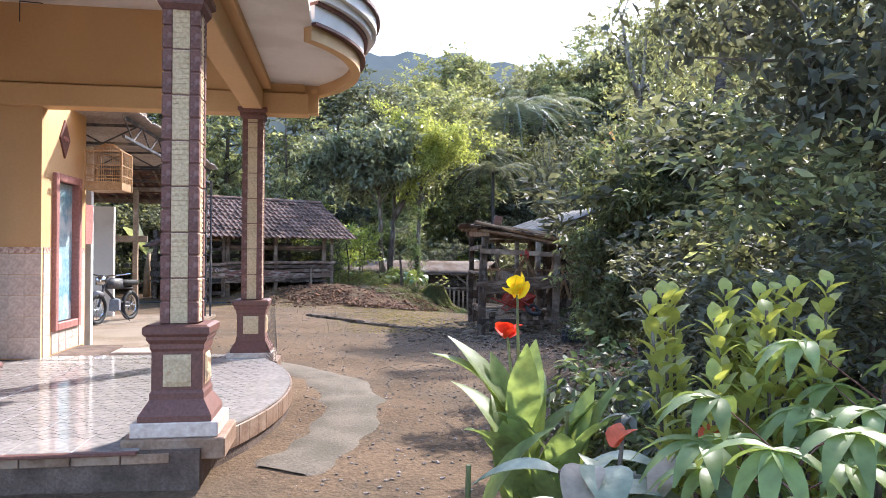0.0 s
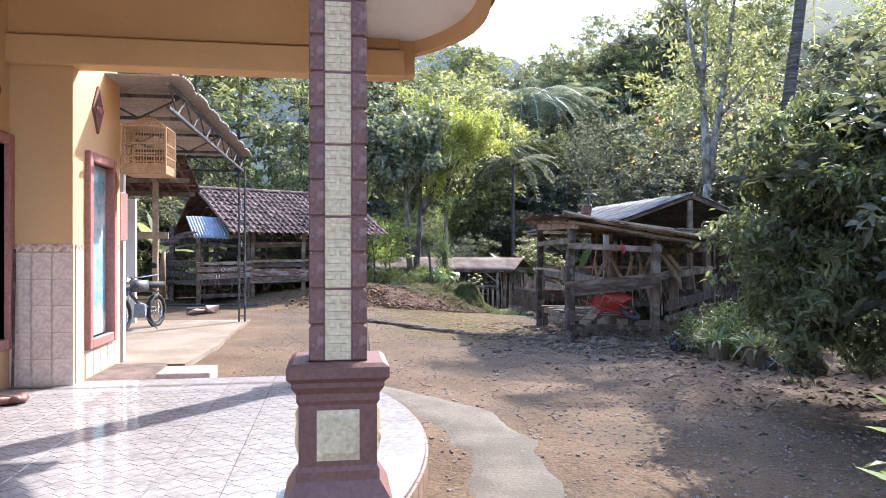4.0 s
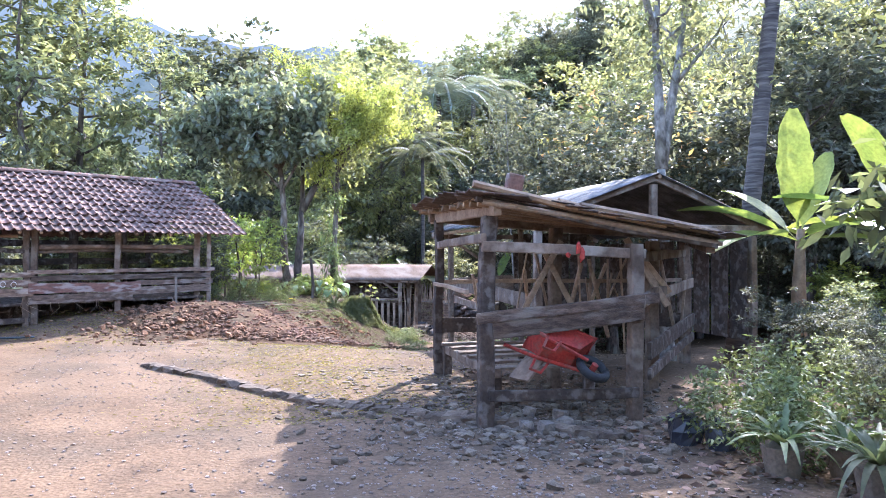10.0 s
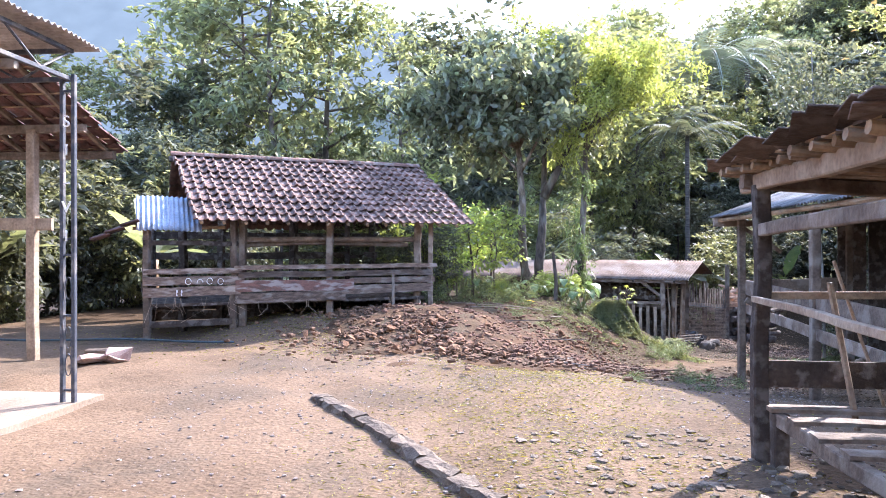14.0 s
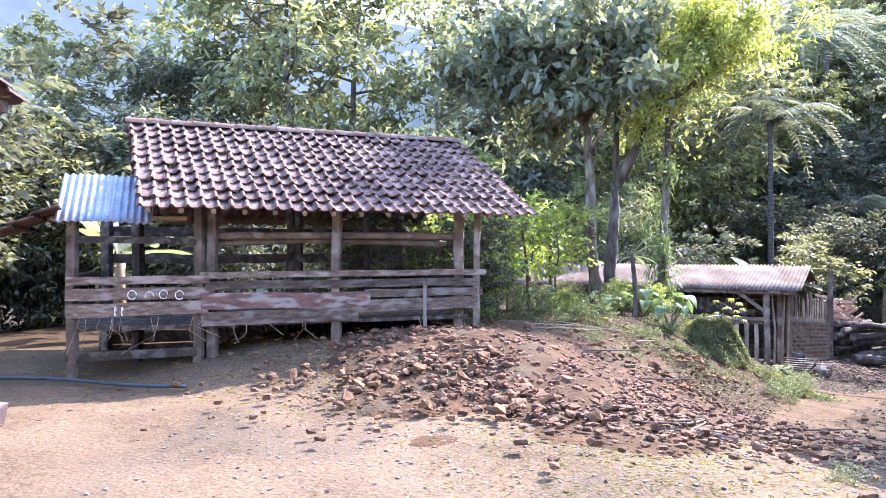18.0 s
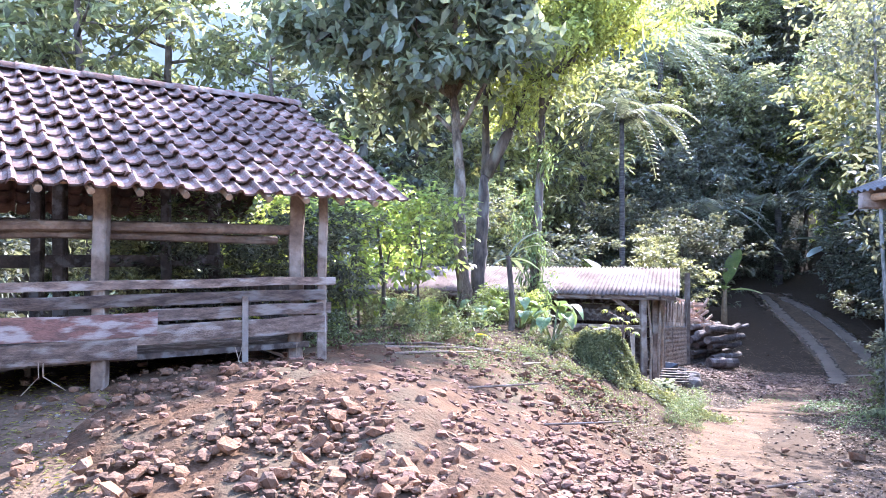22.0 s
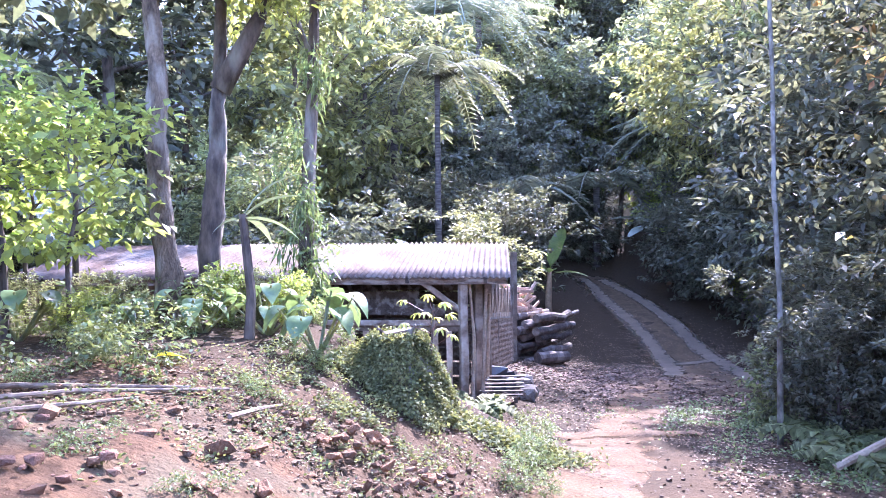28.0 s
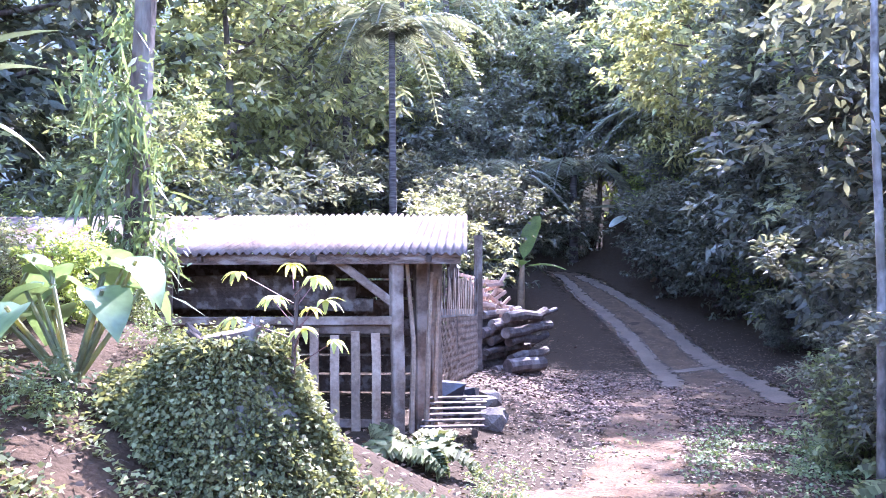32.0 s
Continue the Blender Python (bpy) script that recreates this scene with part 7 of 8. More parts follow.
def banana(x, y, h, leaves_, label, z=None, mat="banana", dirs=None):
    z0 = gz(x, y) if z is None else z
    t = thing("banana_plant", (x, y, z0 - .05), label, "banana plant", "banana plants")
    part("stem", Geo().tube([(x, y, z0 - .2), (x, y, z0 + h * .3), (x + .05, y, z0 + h * .55)], [.13, .11, .06], 9), M["bamboo"], t, smooth=True)
    for i in range(leaves_):
        a, up_, L_ = (dirs[i] if dirs else (i * 2.4 + rng.normal(0, .3), rng.uniform(.3, 1.3), h * rng.uniform(.5, .7)))
        d = np.array([math.cos(a), math.sin(a), 0])
        s = np.array([-d[1], d[0], 0])
        b = np.array([x, y, z0 + h * .5])
        g = Geo()
        n, v = 14, []
        W_ = L_ * .135
        for k in range(n):
            q = k / (n - 1)
            p = b + d * L_ * q * math.cos(up_) + np.array([0, 0, L_ * (math.sin(up_) * q - .35 * q * q * math.cos(up_))])
            w = W_ * (math.sin(math.pi * min(.985, max(.02, (q - .16) / .84)) ** .85) ** .5 if q > .16 else .04) + .012
            notch = 1 - .18 * rng.random()
            up = np.array([0, 0, 1.0])
            v += [p - s * w * notch + up * w * .25, p - s * w * .5 + up * w * .1, p, p + s * w * .5 + up * w * .1, p + s * w * (1 - .18 * rng.random()) + up * w * .25]
        g.add(v, [(k * 5 + j, k * 5 + j + 1, k * 5 + j + 6, k * 5 + j + 5) for k in range(n - 1) for j in range(4)])
        part("leaf", g, M[mat], t, smooth=True)
    return t


def blade_leaf(b, d, up_, L_, W_, bend, n=8):
    """One broad leaf as a curved strip."""
    d = np.array([math.cos(d), math.sin(d), 0.0])
    s = np.array([-d[1], d[0], 0])
    v = []
    for k in range(n):
        q = k / (n - 1)
        e = up_ - bend * q
        p = np.array(b) + d * L_ * q * math.cos(e) + np.array([0, 0, L_ * q * math.sin(e)])
        w = W_ * math.sin(math.pi * (0.06 + .94 * q) ** .8) * .5 + .003
        v += [p - s * w + [0, 0, w * .35], p, p + s * w + [0, 0, w * .35]]
    return v, [(k * 3 + j, k * 3 + j + 1, k * 3 + j + 4, k * 3 + j + 3) for k in range(n - 1) for j in range(2)]


def canna(x, y, h, n, label, flowers=()):
    t = thing("canna_plant", (x, y, gz(x, y) - .03), label, "canna plant", "canna plants")
    z0 = gz(x, y)
    for i in range(n):
        a = i * 2.4 + rng.normal(0, .3)
        zb = z0 + h * rng.uniform(0.05, 0.55)
        v, f = blade_leaf((x + .05 * math.cos(a), y + .05 * math.sin(a), zb), a, rng.uniform(1.05, 1.42), h * rng.uniform(.40, .55), h * rng.uniform(.13, .18), rng.uniform(.05, .6))
        part("leaf", Geo().add(v, f), M["leaf_bright"], t, smooth=True)
    part("stalk", Geo().tube([(x, y, z0 - .05), (x + .02, y, z0 + h * .8)], [.018, .01], 7), M["leaf_mid"], t)
    for fx, fy, fz, mt, sz in flowers:
        part("flower_stalk", Geo().tube([(x, y, z0 + h * .3), (fx, fy, fz)], [.012, .007], 6), M["leaf_mid"], t)
        g = Geo()
        for k in range(10):
            v, f = blade_leaf((fx + .025 * math.cos(k), fy + .025 * math.sin(k), fz + rng.uniform(-.03, .02)), k * 1.35, rng.uniform(.5, 1.4), sz * rng.uniform(.8, 1.1), sz * .95, rng.uniform(-.3, .5), 6)
            g.add(v, f)
        part("flower", g, M[mt], t, "bright " + ("yellow" if "yellow" in mt else "red") + " petals", True)
    return t


def cassava(x, y, h, n, label, leaf=0.16, mat="leaf_bright", low_=0.45):
    t = thing("cassava_plant", (x, y, gz(x, y) - .03), label, "cassava plant", "cassava plants")
    z0 = gz(x, y)
    part("stem", Geo().tube([(x, y, z0 - .1), (x + .03, y + .02, z0 + h * .6), (x + .05, y, z0 + h)], [.014, .012, .008], 7), M["bark"], t)
    for i in range(n):
        q = low_ + (1 - low_) * i / n
        a = i * 2.4
        r = .12 + .22 * (1 - q) + rng.uniform(0, .1)
        c = (x + r * math.cos(a), y + r * math.sin(a), z0 + h * q + .12 + rng.normal(0, .03))
        part("petiole", Geo().tube([(x + .03, y, z0 + h * q), c], [.0028, .002], 4), M["maroon"], t)
        g = Geo()
        for k in range(7):
            v, f = blade_leaf(c, a + (k - 3) * .62, .05 + rng.normal(0, .15), leaf * (1 - .09 * abs(k - 3)) * rng.uniform(.9, 1.15), leaf * .235, .6, 6)
            g.add(v, f)
        part("leaf", g, M[mat], t, smooth=True)
    return t


def upright_shrub(x, y, h, stems, label, mat="leaf_lime"):
    t = thing("shrub", (x, y, gz(x, y) - .03), label, "shrub")
    z0 = gz(x, y)
    for i in range(stems):
        a = i * 2.4
        bx, by = x + .10 * math.cos(a), y + .10 * math.sin(a)
        tx, ty, tz = x + .30 * math.cos(a) * rng.uniform(.4, 1), y + .30 * math.sin(a) * rng.uniform(.4, 1), z0 + h * rng.uniform(.75, 1.05)
        st = part("stem", Geo().tube([(bx, by, z0 - .05), (tx, ty, tz)], [.01, .006], 6), M["bark"], t)
        g = Geo()
        for k in range(46):
            q = .2 + .8 * k / 46
            p = (bx + (tx - bx) * q, by + (ty - by) * q, z0 + (tz - z0) * q)
            v, f = blade_leaf(p, k * 2.4, rng.uniform(.75, 1.25), .10, .05, .3, 5)
            g.add(v, f)
        part("foliage", g, M[mat], st, smooth=True)
    return t


# foreground bed by the start of the walk
cassava(1.00, 2.75, 1.02, 24, "cassava plant with spreading palmate leaves", .22)
cassava(1.45, 2.95, 1.15, 24, "cassava plant with spreading palmate leaves", .22)
cassava(1.35, 3.9, 0.80, 16, "low cassava plant with dull green leaves", .14, "leaf_blue")
for x_, y_, h_ in ((1.5, 4.5, .72), (1.9, 4.3, .75), (1.65, 5.3, .8), (2.1, 4.9, .8)):
    plant_tree("weed", x_, y_, s=h_ * 1.7, label="low clump of dull green feathery leaves", name="bush", group="low plants of the bed")
cassava(1.75, 4.9, 0.80, 18, "low cassava plant with dull green leaves", .15, "leaf_blue", .3)
cassava(1.35, 5.2, 0.75, 16, "low cassava plant with dull green leaves", .14, "leaf_blue", .3)
def bract_plant(x, y, h, label):
    """A low shrub with large silvery leaves and a red bract at its tip."""
    t = thing("bract_plant", (x, y, gz(x, y) - .03), label, "shrub", "low shrubs of the bed")
    z0 = gz(x, y)
    for k in range(3):
        a = k * 2.1 + .4
        part("stem", Geo().tube([(x, y, z0 - .05), (x + .05 * math.cos(a), y + .05 * math.sin(a), z0 + h * .5), (x + .12 * math.cos(a), y + .12 * math.sin(a), z0 + h * (.96 - .1 * k))], [.014, .011, .007], 6), M["bark"], t)
    for i in range(16):
        a, q = i * 2.4 + rng.normal(0, .25), .5 + .48 * (i % 8) / 8
        r = .05 + .09 * rng.random()
        v, f = blade_leaf((x + r * math.cos(a), y + r * math.sin(a), z0 + h * q), a, rng.uniform(.0, .35), rng.uniform(.22, .30), rng.uniform(.115, .15), rng.uniform(.3, .7), 9)
        part("leaf", Geo().add(v, f), M["leaf_pink" if i % 5 == 2 else "leaf_silver"], t, smooth=True)
    for a in (-.4, .9):
        v, f = blade_leaf((x + .06, y, z0 + h * .95), a, 1.0, .10, .06, .3, 7)
        part("bract", Geo().add(v, f), M["bract"], t, "orange-red bract", True)
    return t
bract_plant(0.60, 3.12, 0.98, "low shrub with large silvery leaves and orange-red bracts")
bract_plant(0.98, 3.22, 0.94, "low shrub with large silvery leaves and orange-red bracts")
canna(0.74, 4.58, 1.22, 17, "canna lily with broad leaves, a yellow and a red flower", ((0.71, 4.55, 1.40, "petal_yellow", .10), (0.70, 4.72, 1.17, "petal_red", .085)))
canna(0.22, 3.42, 1.0, 8, "canna lily with long upright leaves")
canna(0.05, 3.30, 0.55, 5, "young canna with broad leaves")
canna(0.90, 4.35, 0.95, 13, "canna lily with broad upright leaves")
upright_shrub(1.18, 3.45, 1.42, 10, "upright shrub with pale yellow-green leaves")
upright_shrub(1.42, 3.40, 1.48, 9, "upright shrub with pale yellow-green leaves")
for x, y, k, s in ((2.4, 4.7, "bush_dark", .6), (3.0, 6.2, "bush_dark", .65), (5.0, 7.7, "bush_dark", .62), (3.1, 5.0, "bush", .8), (4.6, 7.4, "bush_dark", 1.2)):
    plant_tree(k, x, y, s=s, label="dense green bush by the yard", name="bush", group="bushes")
for x, y, k, s in ((7.4, 8.4, "dark", .5), (8.6, 5.6, "tall", .6), (12, 7, "broad", .8), (8, 4, "dark", 0.9), (8.5, 1.0, "broad", .8)):
    plant_tree(k, x, y, s=s, label="leafy tree crowding the yard's edge", group="trees by the yard")
# plants along the gravel edge
for x, y, k, s in ((3.85, 12.1, "weed", .8), (4.1, 11.9, "weed", .9), (4.3, 12.3, "weed", .9), (3.95, 11.5, "weed", .7), (4.5, 11.4, "weed", .8), (4.7, 12.4, "weed", .9), (4.4, 10.7, "weed", .7), (5.4, 11.8, "bush_dark", .25), (5.8, 12.6, "bush", .25), (6.6, 13.2, "bush_dark", .3), (5.3, 12.9, "weed", 1.0), (6.6, 14.2, "bush_dark", .35), (7.6, 14.4, "bush", .4), (5.0, 10.3, "bush", .25), (6.4, 11.4, "bush_dark", .35), (7.4, 12.6, "bush_dark", .45), (6.1, 10.1, "bush_dark", .5)):
    plant_tree(k, x, y, s=s, label="leafy green plant beside the yard", name="bush", group="plants by the yard")
def rosette(x, y, h, n, label, mat="leaf_yellow"):
    t = thing("potted_plant", (x, y, gz(x, y)), label, "plant", "potted plants")
    z0 = gz(x, y)
    prof = [(0.10, 0), (0.13, .18), (0.14, .2)]
    g = Geo().tube([(x, y, z0 - .02), (x, y, z0 + .1), (x, y, z0 + .2)], [.10, .12, .14], 12)
    part("pot", g, M["concrete"], t, "stained pale pot")
    for i in range(n):
        v, f = blade_leaf((x, y, z0 + .18), i * 2.4, rng.uniform(.6, 1.3), h * rng.uniform(.7, 1.1), .045, rng.uniform(.3, 1.1), 7)
        part("leaf", Geo().add(v, f), M[mat], t, smooth=True)
rosette(3.72, 11.35, .42, 22, "spiky green plant in a pale pot", "leaf_weed")
rosette(3.95, 10.85, .46, 26, "broad spiky green plant in a pot", "leaf_shrub")
rosette(4.1, 11.2, .40, 18, "green spiky plant in a pot", "leaf_weed")
for x, y, s in ((3.62, 12.25, .28), (3.75, 12.0, .24), (4.1, 10.3, .24), (4.3, 10.2, .22), (3.9, 10.5, .18)):
    solo("plastic_bag", Geo().tube([(x, y, gz(x, y) - .02), (x + .01, y, gz(x, y) + s * .3), (x, y + .02, gz(x, y) + s * .65), (x + .02, y, gz(x, y) + s * .8)], [s * .42, s * .5, s * .46, s * .3], 9), M["plastic_bag"], "black plastic nursery bag of soil", "bag", "black bags")

# banana and palms behind the shed
banana(8.75, 16.6, 4.0, 9, "banana plant with one tall bright upright leaf", dirs=[(1.2, 1.50, 2.2), (0.2, 1.15, 1.9), (2.8, .55, 2.2), (-.6, .6, 2.0), (3.4, .25, 2.2), (4.6, .4, 1.8), (1.9, .8, 1.9), (5.4, .2, 1.9), (0.8, .4, 2.0)])
banana(9.6, 15.2, 3.6, 8, "banana plant with arching leaves")
palm(8.95, 18.4, 10.5, .17, 3.2, 18, (1.9, .6), "leaf_mid", "palm with a dark leaning ringed trunk")
palm(12.3, 51, 11.6, .2, 4.4, 26, mat="leaf_grey")
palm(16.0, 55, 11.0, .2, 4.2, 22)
palm(9.0, 47, 8.5, .18, 3.2, 20)
palm(20, 50, 4.0, .2, 4.0, 18, label="young palm with long drooping fronds")
palm(15.0, 49.5, 3.6, .2, 4.2, 18, label="young palm with long drooping fronds")
palm(23, 47, 5, .2, 4.4, 18, label="young palm with long drooping fronds")
palm(8.75, 41.2, 7.9, .11, 2.7, 18, mat="leaf_dark", label="slender palm with long drooping fronds")
palm(18.5, 58, 9, .2, 4.0, 20)
palm(6.5, 55, 12, .2, 3.8, 20)
palm(-9.5, 31, 3.0, .15, 3.6, 16, mat="leaf_dark", label="dark palm behind the carport")
palm(-12, 27, 4.5, .15, 3.6, 16, mat="leaf_dark", label="dark palm behind the carport")
grown_tree("tree", (8.7, 20.2, gz(8.7, 20.2)), [(8.68, 20.2, 1.8), (8.62, 20.15, 3.4)], [((8.62, 20.15, 3.4), (8.35, 20.0, 6.6), .13), ((8.62, 20.15, 3.4), (9.35, 20.3, 6.9), .12), ((8.35, 20.0, 6.2), (7.7, 19.8, 8.6), .08), ((9.3, 20.3, 6.6), (9.9, 20.8, 9.0), .08), ((8.4, 20.0, 6.0), (8.9, 20.6, 8.8), .07), ((9.0, 20.2, 5.2), (9.9, 19.8, 6.4), .05)], 2600, .19, .075, .55, "leaf_mid", "pale_bark", "tall forked tree with pale blotched bark", .15)
banana(13.0, 42.0, 3.0, 5, "banana plant by the road with one upright leaf", dirs=[(0.6, 1.05, 2.3), (2.6, .5, 1.3), (4.4, .5, 1.2), (5.6, .3, 1.4), (1.6, .6, 1.2)])
banana(8.3, 40.5, 3.6, 7, "dull green banana plant behind the low shed", mat="leaf_blue")
banana(-.6, 35.5, 4.2, 7, "grey-green banana plant behind the low shed", mat="leaf_grey")
banana(20.3, 45.0, 4.6, 4, "banana plant with a torn grey hanging leaf", mat="leaf_grey", dirs=[(2.9, .5, 2.8), (3.5, .25, 2.9), (.4, .9, 1.6), (5, .6, 1.5)])
banana(-6.5, 24.8, 2.6, 8, "dull banana plant behind the pen", mat="leaf_mid")
banana(-8.9, 23.2, 2.4, 7, "dull banana plant beside the shelter", mat="leaf_mid")

# ivy-covered stump by the path
ivy = thing("ivy_stump", (3.4, 27.2, gz(3.4, 27.2)), "old broken stump overgrown with small-leaved ivy", "stump")
zi = gz(3.4, 27.2)
part("stump", Geo().tube([(3.4, 27.3, zi - .4), (3.42, 27.3, zi + .25), (3.42, 27.32, 0.30), (3.40, 27.33, 0.44)], [.50, .34, .22, .17], 14), M["bark"], ivy, "bare brown broken top")
for k in range(7):
    a = k * .9
    part("stub", Geo().tube([(3.42 + .1 * math.cos(a), 27.32 + .1 * math.sin(a), .36), (3.42 + .21 * math.cos(a), 27.32 + .21 * math.sin(a), .46 + .05 * math.sin(k * 2.3))], [.035, .012], 6), M["bark"], ivy)
n = 34000
hh = rng.random(n) ** 1.15
aa = rng.uniform(0, 6.28, n)
side = np.maximum(0, np.cos(aa + .55))
rr_ = (.20 + (.33 + .06 * side) * (1 - hh) ** 1.1) * (1 + .10 * np.sin(aa * 3 + hh * 3) + .07 * np.sin(aa * 8 + hh * 9)) + rng.normal(0, .03, n)
ix_, iy_ = 3.41 + rr_ * np.cos(aa), 27.32 + rr_ * np.sin(aa)
ig = ground_z(ix_, iy_)
ic = np.column_stack([ix_, iy_, ig + .02 + np.abs(rng.normal(0, .03, n)) + hh * (0.38 - ig)])
dd = np.column_stack([np.cos(aa), np.sin(aa), -.3 + 0 * aa]) + rng.normal(0, .6, (n, 3))
part("ivy", quads_mesh("ivy", leaf_verts(ic - np.array(ivy.location), dd, .030, .025), M["ivy"]), None, ivy, "small pale green ivy leaves")
n = 4500
gx_, gy_ = rng.normal(4.62, .34, n), rng.normal(27.25, .17, n)
gx_ += (gy_ - 27.2) * .5
gc = np.column_stack([gx_, gy_, ground_z(gx_, gy_) + .02 + np.abs(rng.normal(0, .035, n)) * (1 + np.sin(gx_ * 6) * np.sin(gy_ * 7))])
tagged(new("ground_creeper", quads_mesh("ground_creeper", leaf_verts(gc, np.column_stack([rng.normal(0, 1, n), rng.normal(0, 1, n), rng.normal(.2, .4, n)]), .05, .035), M["ivy"])), "pale creeping plants spreading from the stump", "creeper", kind="stuff")
cassava(3.66, 27.1, 1.0, 12, "young shoot with bright feathery leaves", .10, "leaf_lime", .6)

def taro(x, y, h, n, label):
    t = thing("taro_plant", (x, y, gz(x, y) - .03), label, "taro plant", "taro plants")
    z0 = gz(x, y)
    for i in range(n):
        a = i * 2.4 + rng.normal(0, .3)
        r = rng.uniform(.15, .4)
        c = np.array([x + r * math.cos(a), y + r * math.sin(a), z0 + h * rng.uniform(.5, 1)])
        part("stalk", Geo().tube([(x, y, z0 - .03), tuple(c)], [.016, .009], 6), M["leaf_mid"], t)
        v, f = blade_leaf(tuple(c - .08 * np.array([math.cos(a), math.sin(a), 0])), a, -.2, .50 * h, .38 * h, .6, 7)
        part("leaf", Geo().add(v, f), M["leaf_glossy"], t, smooth=True)
taro(2.72, 27.57, .62, 13, "taro plant with large shiny leaves")
taro(2.3, 28.0, .5, 8, "taro plant with large shiny leaves")
taro(0.9, 27.8, .45, 7, "taro plant with large shiny leaves")
taro(1.7, 27.9, .5, 8, "taro plant with large shiny leaves")
taro(0.2, 27.9, .5, 7, "taro plant with large shiny leaves")
taro(3.4, 34.6, 1.2, 8, "tall taro with grey-green leaves")
for x, y, k, s in ((0.65, 27.6, "broad_sapling", .74), (-0.3, 28.0, "broad_sapling", .72), (0.15, 28.5, "broad_sapling", .78), (-0.95, 28.3, "broad_sapling", .8), (-1.7, 27.6, "sapling", 1.0), (-0.4, 26.9, "sapling", .8), (0.75, 27.6, "bush_yellow", .22), (1.0, 28.4, "bush", .2), (1.9, 28.6, "bush_yellow", .25), (2.3, 28.8, "bush", .22), (2.6, 28.6, "bush_yellow", .24), (-0.1, 28.2, "bush", .22), (0.5, 28.1, "bush", .2), (1.5, 27.9, "weed", .8), (-0.7, 27.6, "bush_yellow", .25), (-1.2, 27.5, "bush", .4), (-0.9, 26.2, "bush_dark", .6), (-1.8, 27.8, "bush_yellow", .45), (4.9, 27.3, "weed", .5), (4.5, 26.7, "weed", .45), (4.1, 26.2, "weed", .4), (4.3, 26.1, "weed", .35), (5.2, 28.0, "weed", .5), (-2.2, 26.0, "bush_dark", .5), (-2.9, 26.5, "bush", .7), (-0.6, 25.2, "weed", .8), (0.3, 25.6, "weed", .8), (1.2, 26.2, "weed", .8)):
    plant_tree(k, x, y, s=s, label="leafy undergrowth near the pen", name="bush", group="undergrowth")
# creeper hanging on a bare stump beside the low shed
cr = thing("creeper_post", (2.9, 29.7, gz(2.9, 29.7)), "bare post smothered with creeper and ferns", "creeper")
part("post", Geo().tube([(2.9, 29.7, gz(2.9, 29.7) - .2), (2.95, 29.7, 1.6), (3.05, 29.7, 3.4), (3.1, 29.75, 5.2)], [.12, .09, .075, .04], 8), M["bark"], cr)
for a_, b_ in (((3.06, 29.7, 3.5), (2.5, 29.5, 4.7)), ((3.08, 29.72, 4.2), (3.7, 29.9, 5.3)), ((3.1, 29.75, 5.1), (2.9, 29.9, 6.2))):
    part("limb", Geo().tube([a_, tuple((np.array(a_) + b_) / 2 + [0, 0, .08]), b_], [.035, .025, .012], 6), M["bark"], cr)
cl = np.column_stack([2.95 + rng.normal(0, .13, 22), 29.7 + rng.normal(0, .13, 22), rng.uniform(.4, 3.5, 22)])
k = rng.integers(0, 22, 700)
part("creeper", quads_mesh("creeper", leaf_verts(cl[k] + rng.normal(0, 1, (700, 3)) * [.07, .07, .14] - np.array(cr.location), rng.normal(0, .45, (700, 3)) + [0, 0, -1.0], .30, .03), M["leaf_weed"]), None, cr, "long hanging strap-shaped fern leaves")
k = rng.integers(0, 22, 1500)
part("fern", quads_mesh("fern", leaf_verts(cl[k] + rng.normal(0, 1, (1500, 3)) * .13 - np.array(cr.location), rng.normal(0, 1, (1500, 3)), .08, .04), M["leaf_weed"]), None, cr)
tp = np.array([(2.5, 29.5, 4.7), (3.7, 29.9, 5.3), (2.9, 29.9, 6.2), (3.0, 29.6, 5.4), (3.4, 29.5, 4.6), (2.6, 29.9, 5.5)])
k = rng.integers(0, 6, 1500)
part("crown", quads_mesh("crown", leaf_verts(tp[k] + rng.normal(0, .34, (1500, 3)) - np.array(cr.location), rng.normal(0, 1, (1500, 3)) + [0, 0, -.3], .15, .065), M["leaf_olive"]), None, cr)

# ---------- forest ----------
def clear(x, y):
    """Is this place free of the yard, the buildings, the path and the road?"""
    if -10 < x < 3.4 and y < 25.5:
        return False
    if -10 < x < 4.5 and y < 27:
        return False
    if 1.5 < x < 9.5 and 10 < y < 23:
        return False
    if 3 < x < 11.5 and 20 < y < 29.5:
        return False
    if -4 < x < 9 and 26 < y < 34.5:
        return False
    for a, b, r_ in (((3.4, 24), (9, 30.5), 2.6), ((9, 30.5), (14.5, 37.5), 3.4), ((14.5, 37.5), (16.5, 47), 3.0), ((16.5, 47), (16.6, 60), 2.4), ((-1.5, 33.3), (7.0, 31), 3.0), ((9, 36), (13, 40), 2.2), ((11.9, 31.8), (14.6, 36), 2.7), ((14.6, 36), (18.5, 46.5), 2.7), ((18.5, 46.5), (20.5, 52), 2.2)):
        a, b, p = np.array(a), np.array(b), np.array((x, y))
        t = np.clip(((p - a) @ (b - a)) / ((b - a) @ (b - a)), 0, 1)
        if np.linalg.norm(p - a - (b - a) * t) < r_:
            return False
    return True
def forest(n, x0, x1, y0, y1, keys, smin, smax, name="tree", label="forest tree with a dense green crown", group="forest trees"):
    k = 0
    while k < n:
        x, y = rng.uniform(x0, x1), rng.uniform(y0, y1)
        if not clear(x, y):
            continue
        plant_tree(keys[rng.integers(len(keys))], x, y, s=rng.uniform(smin, smax), label=label, name=name, group=group)
        k += 1
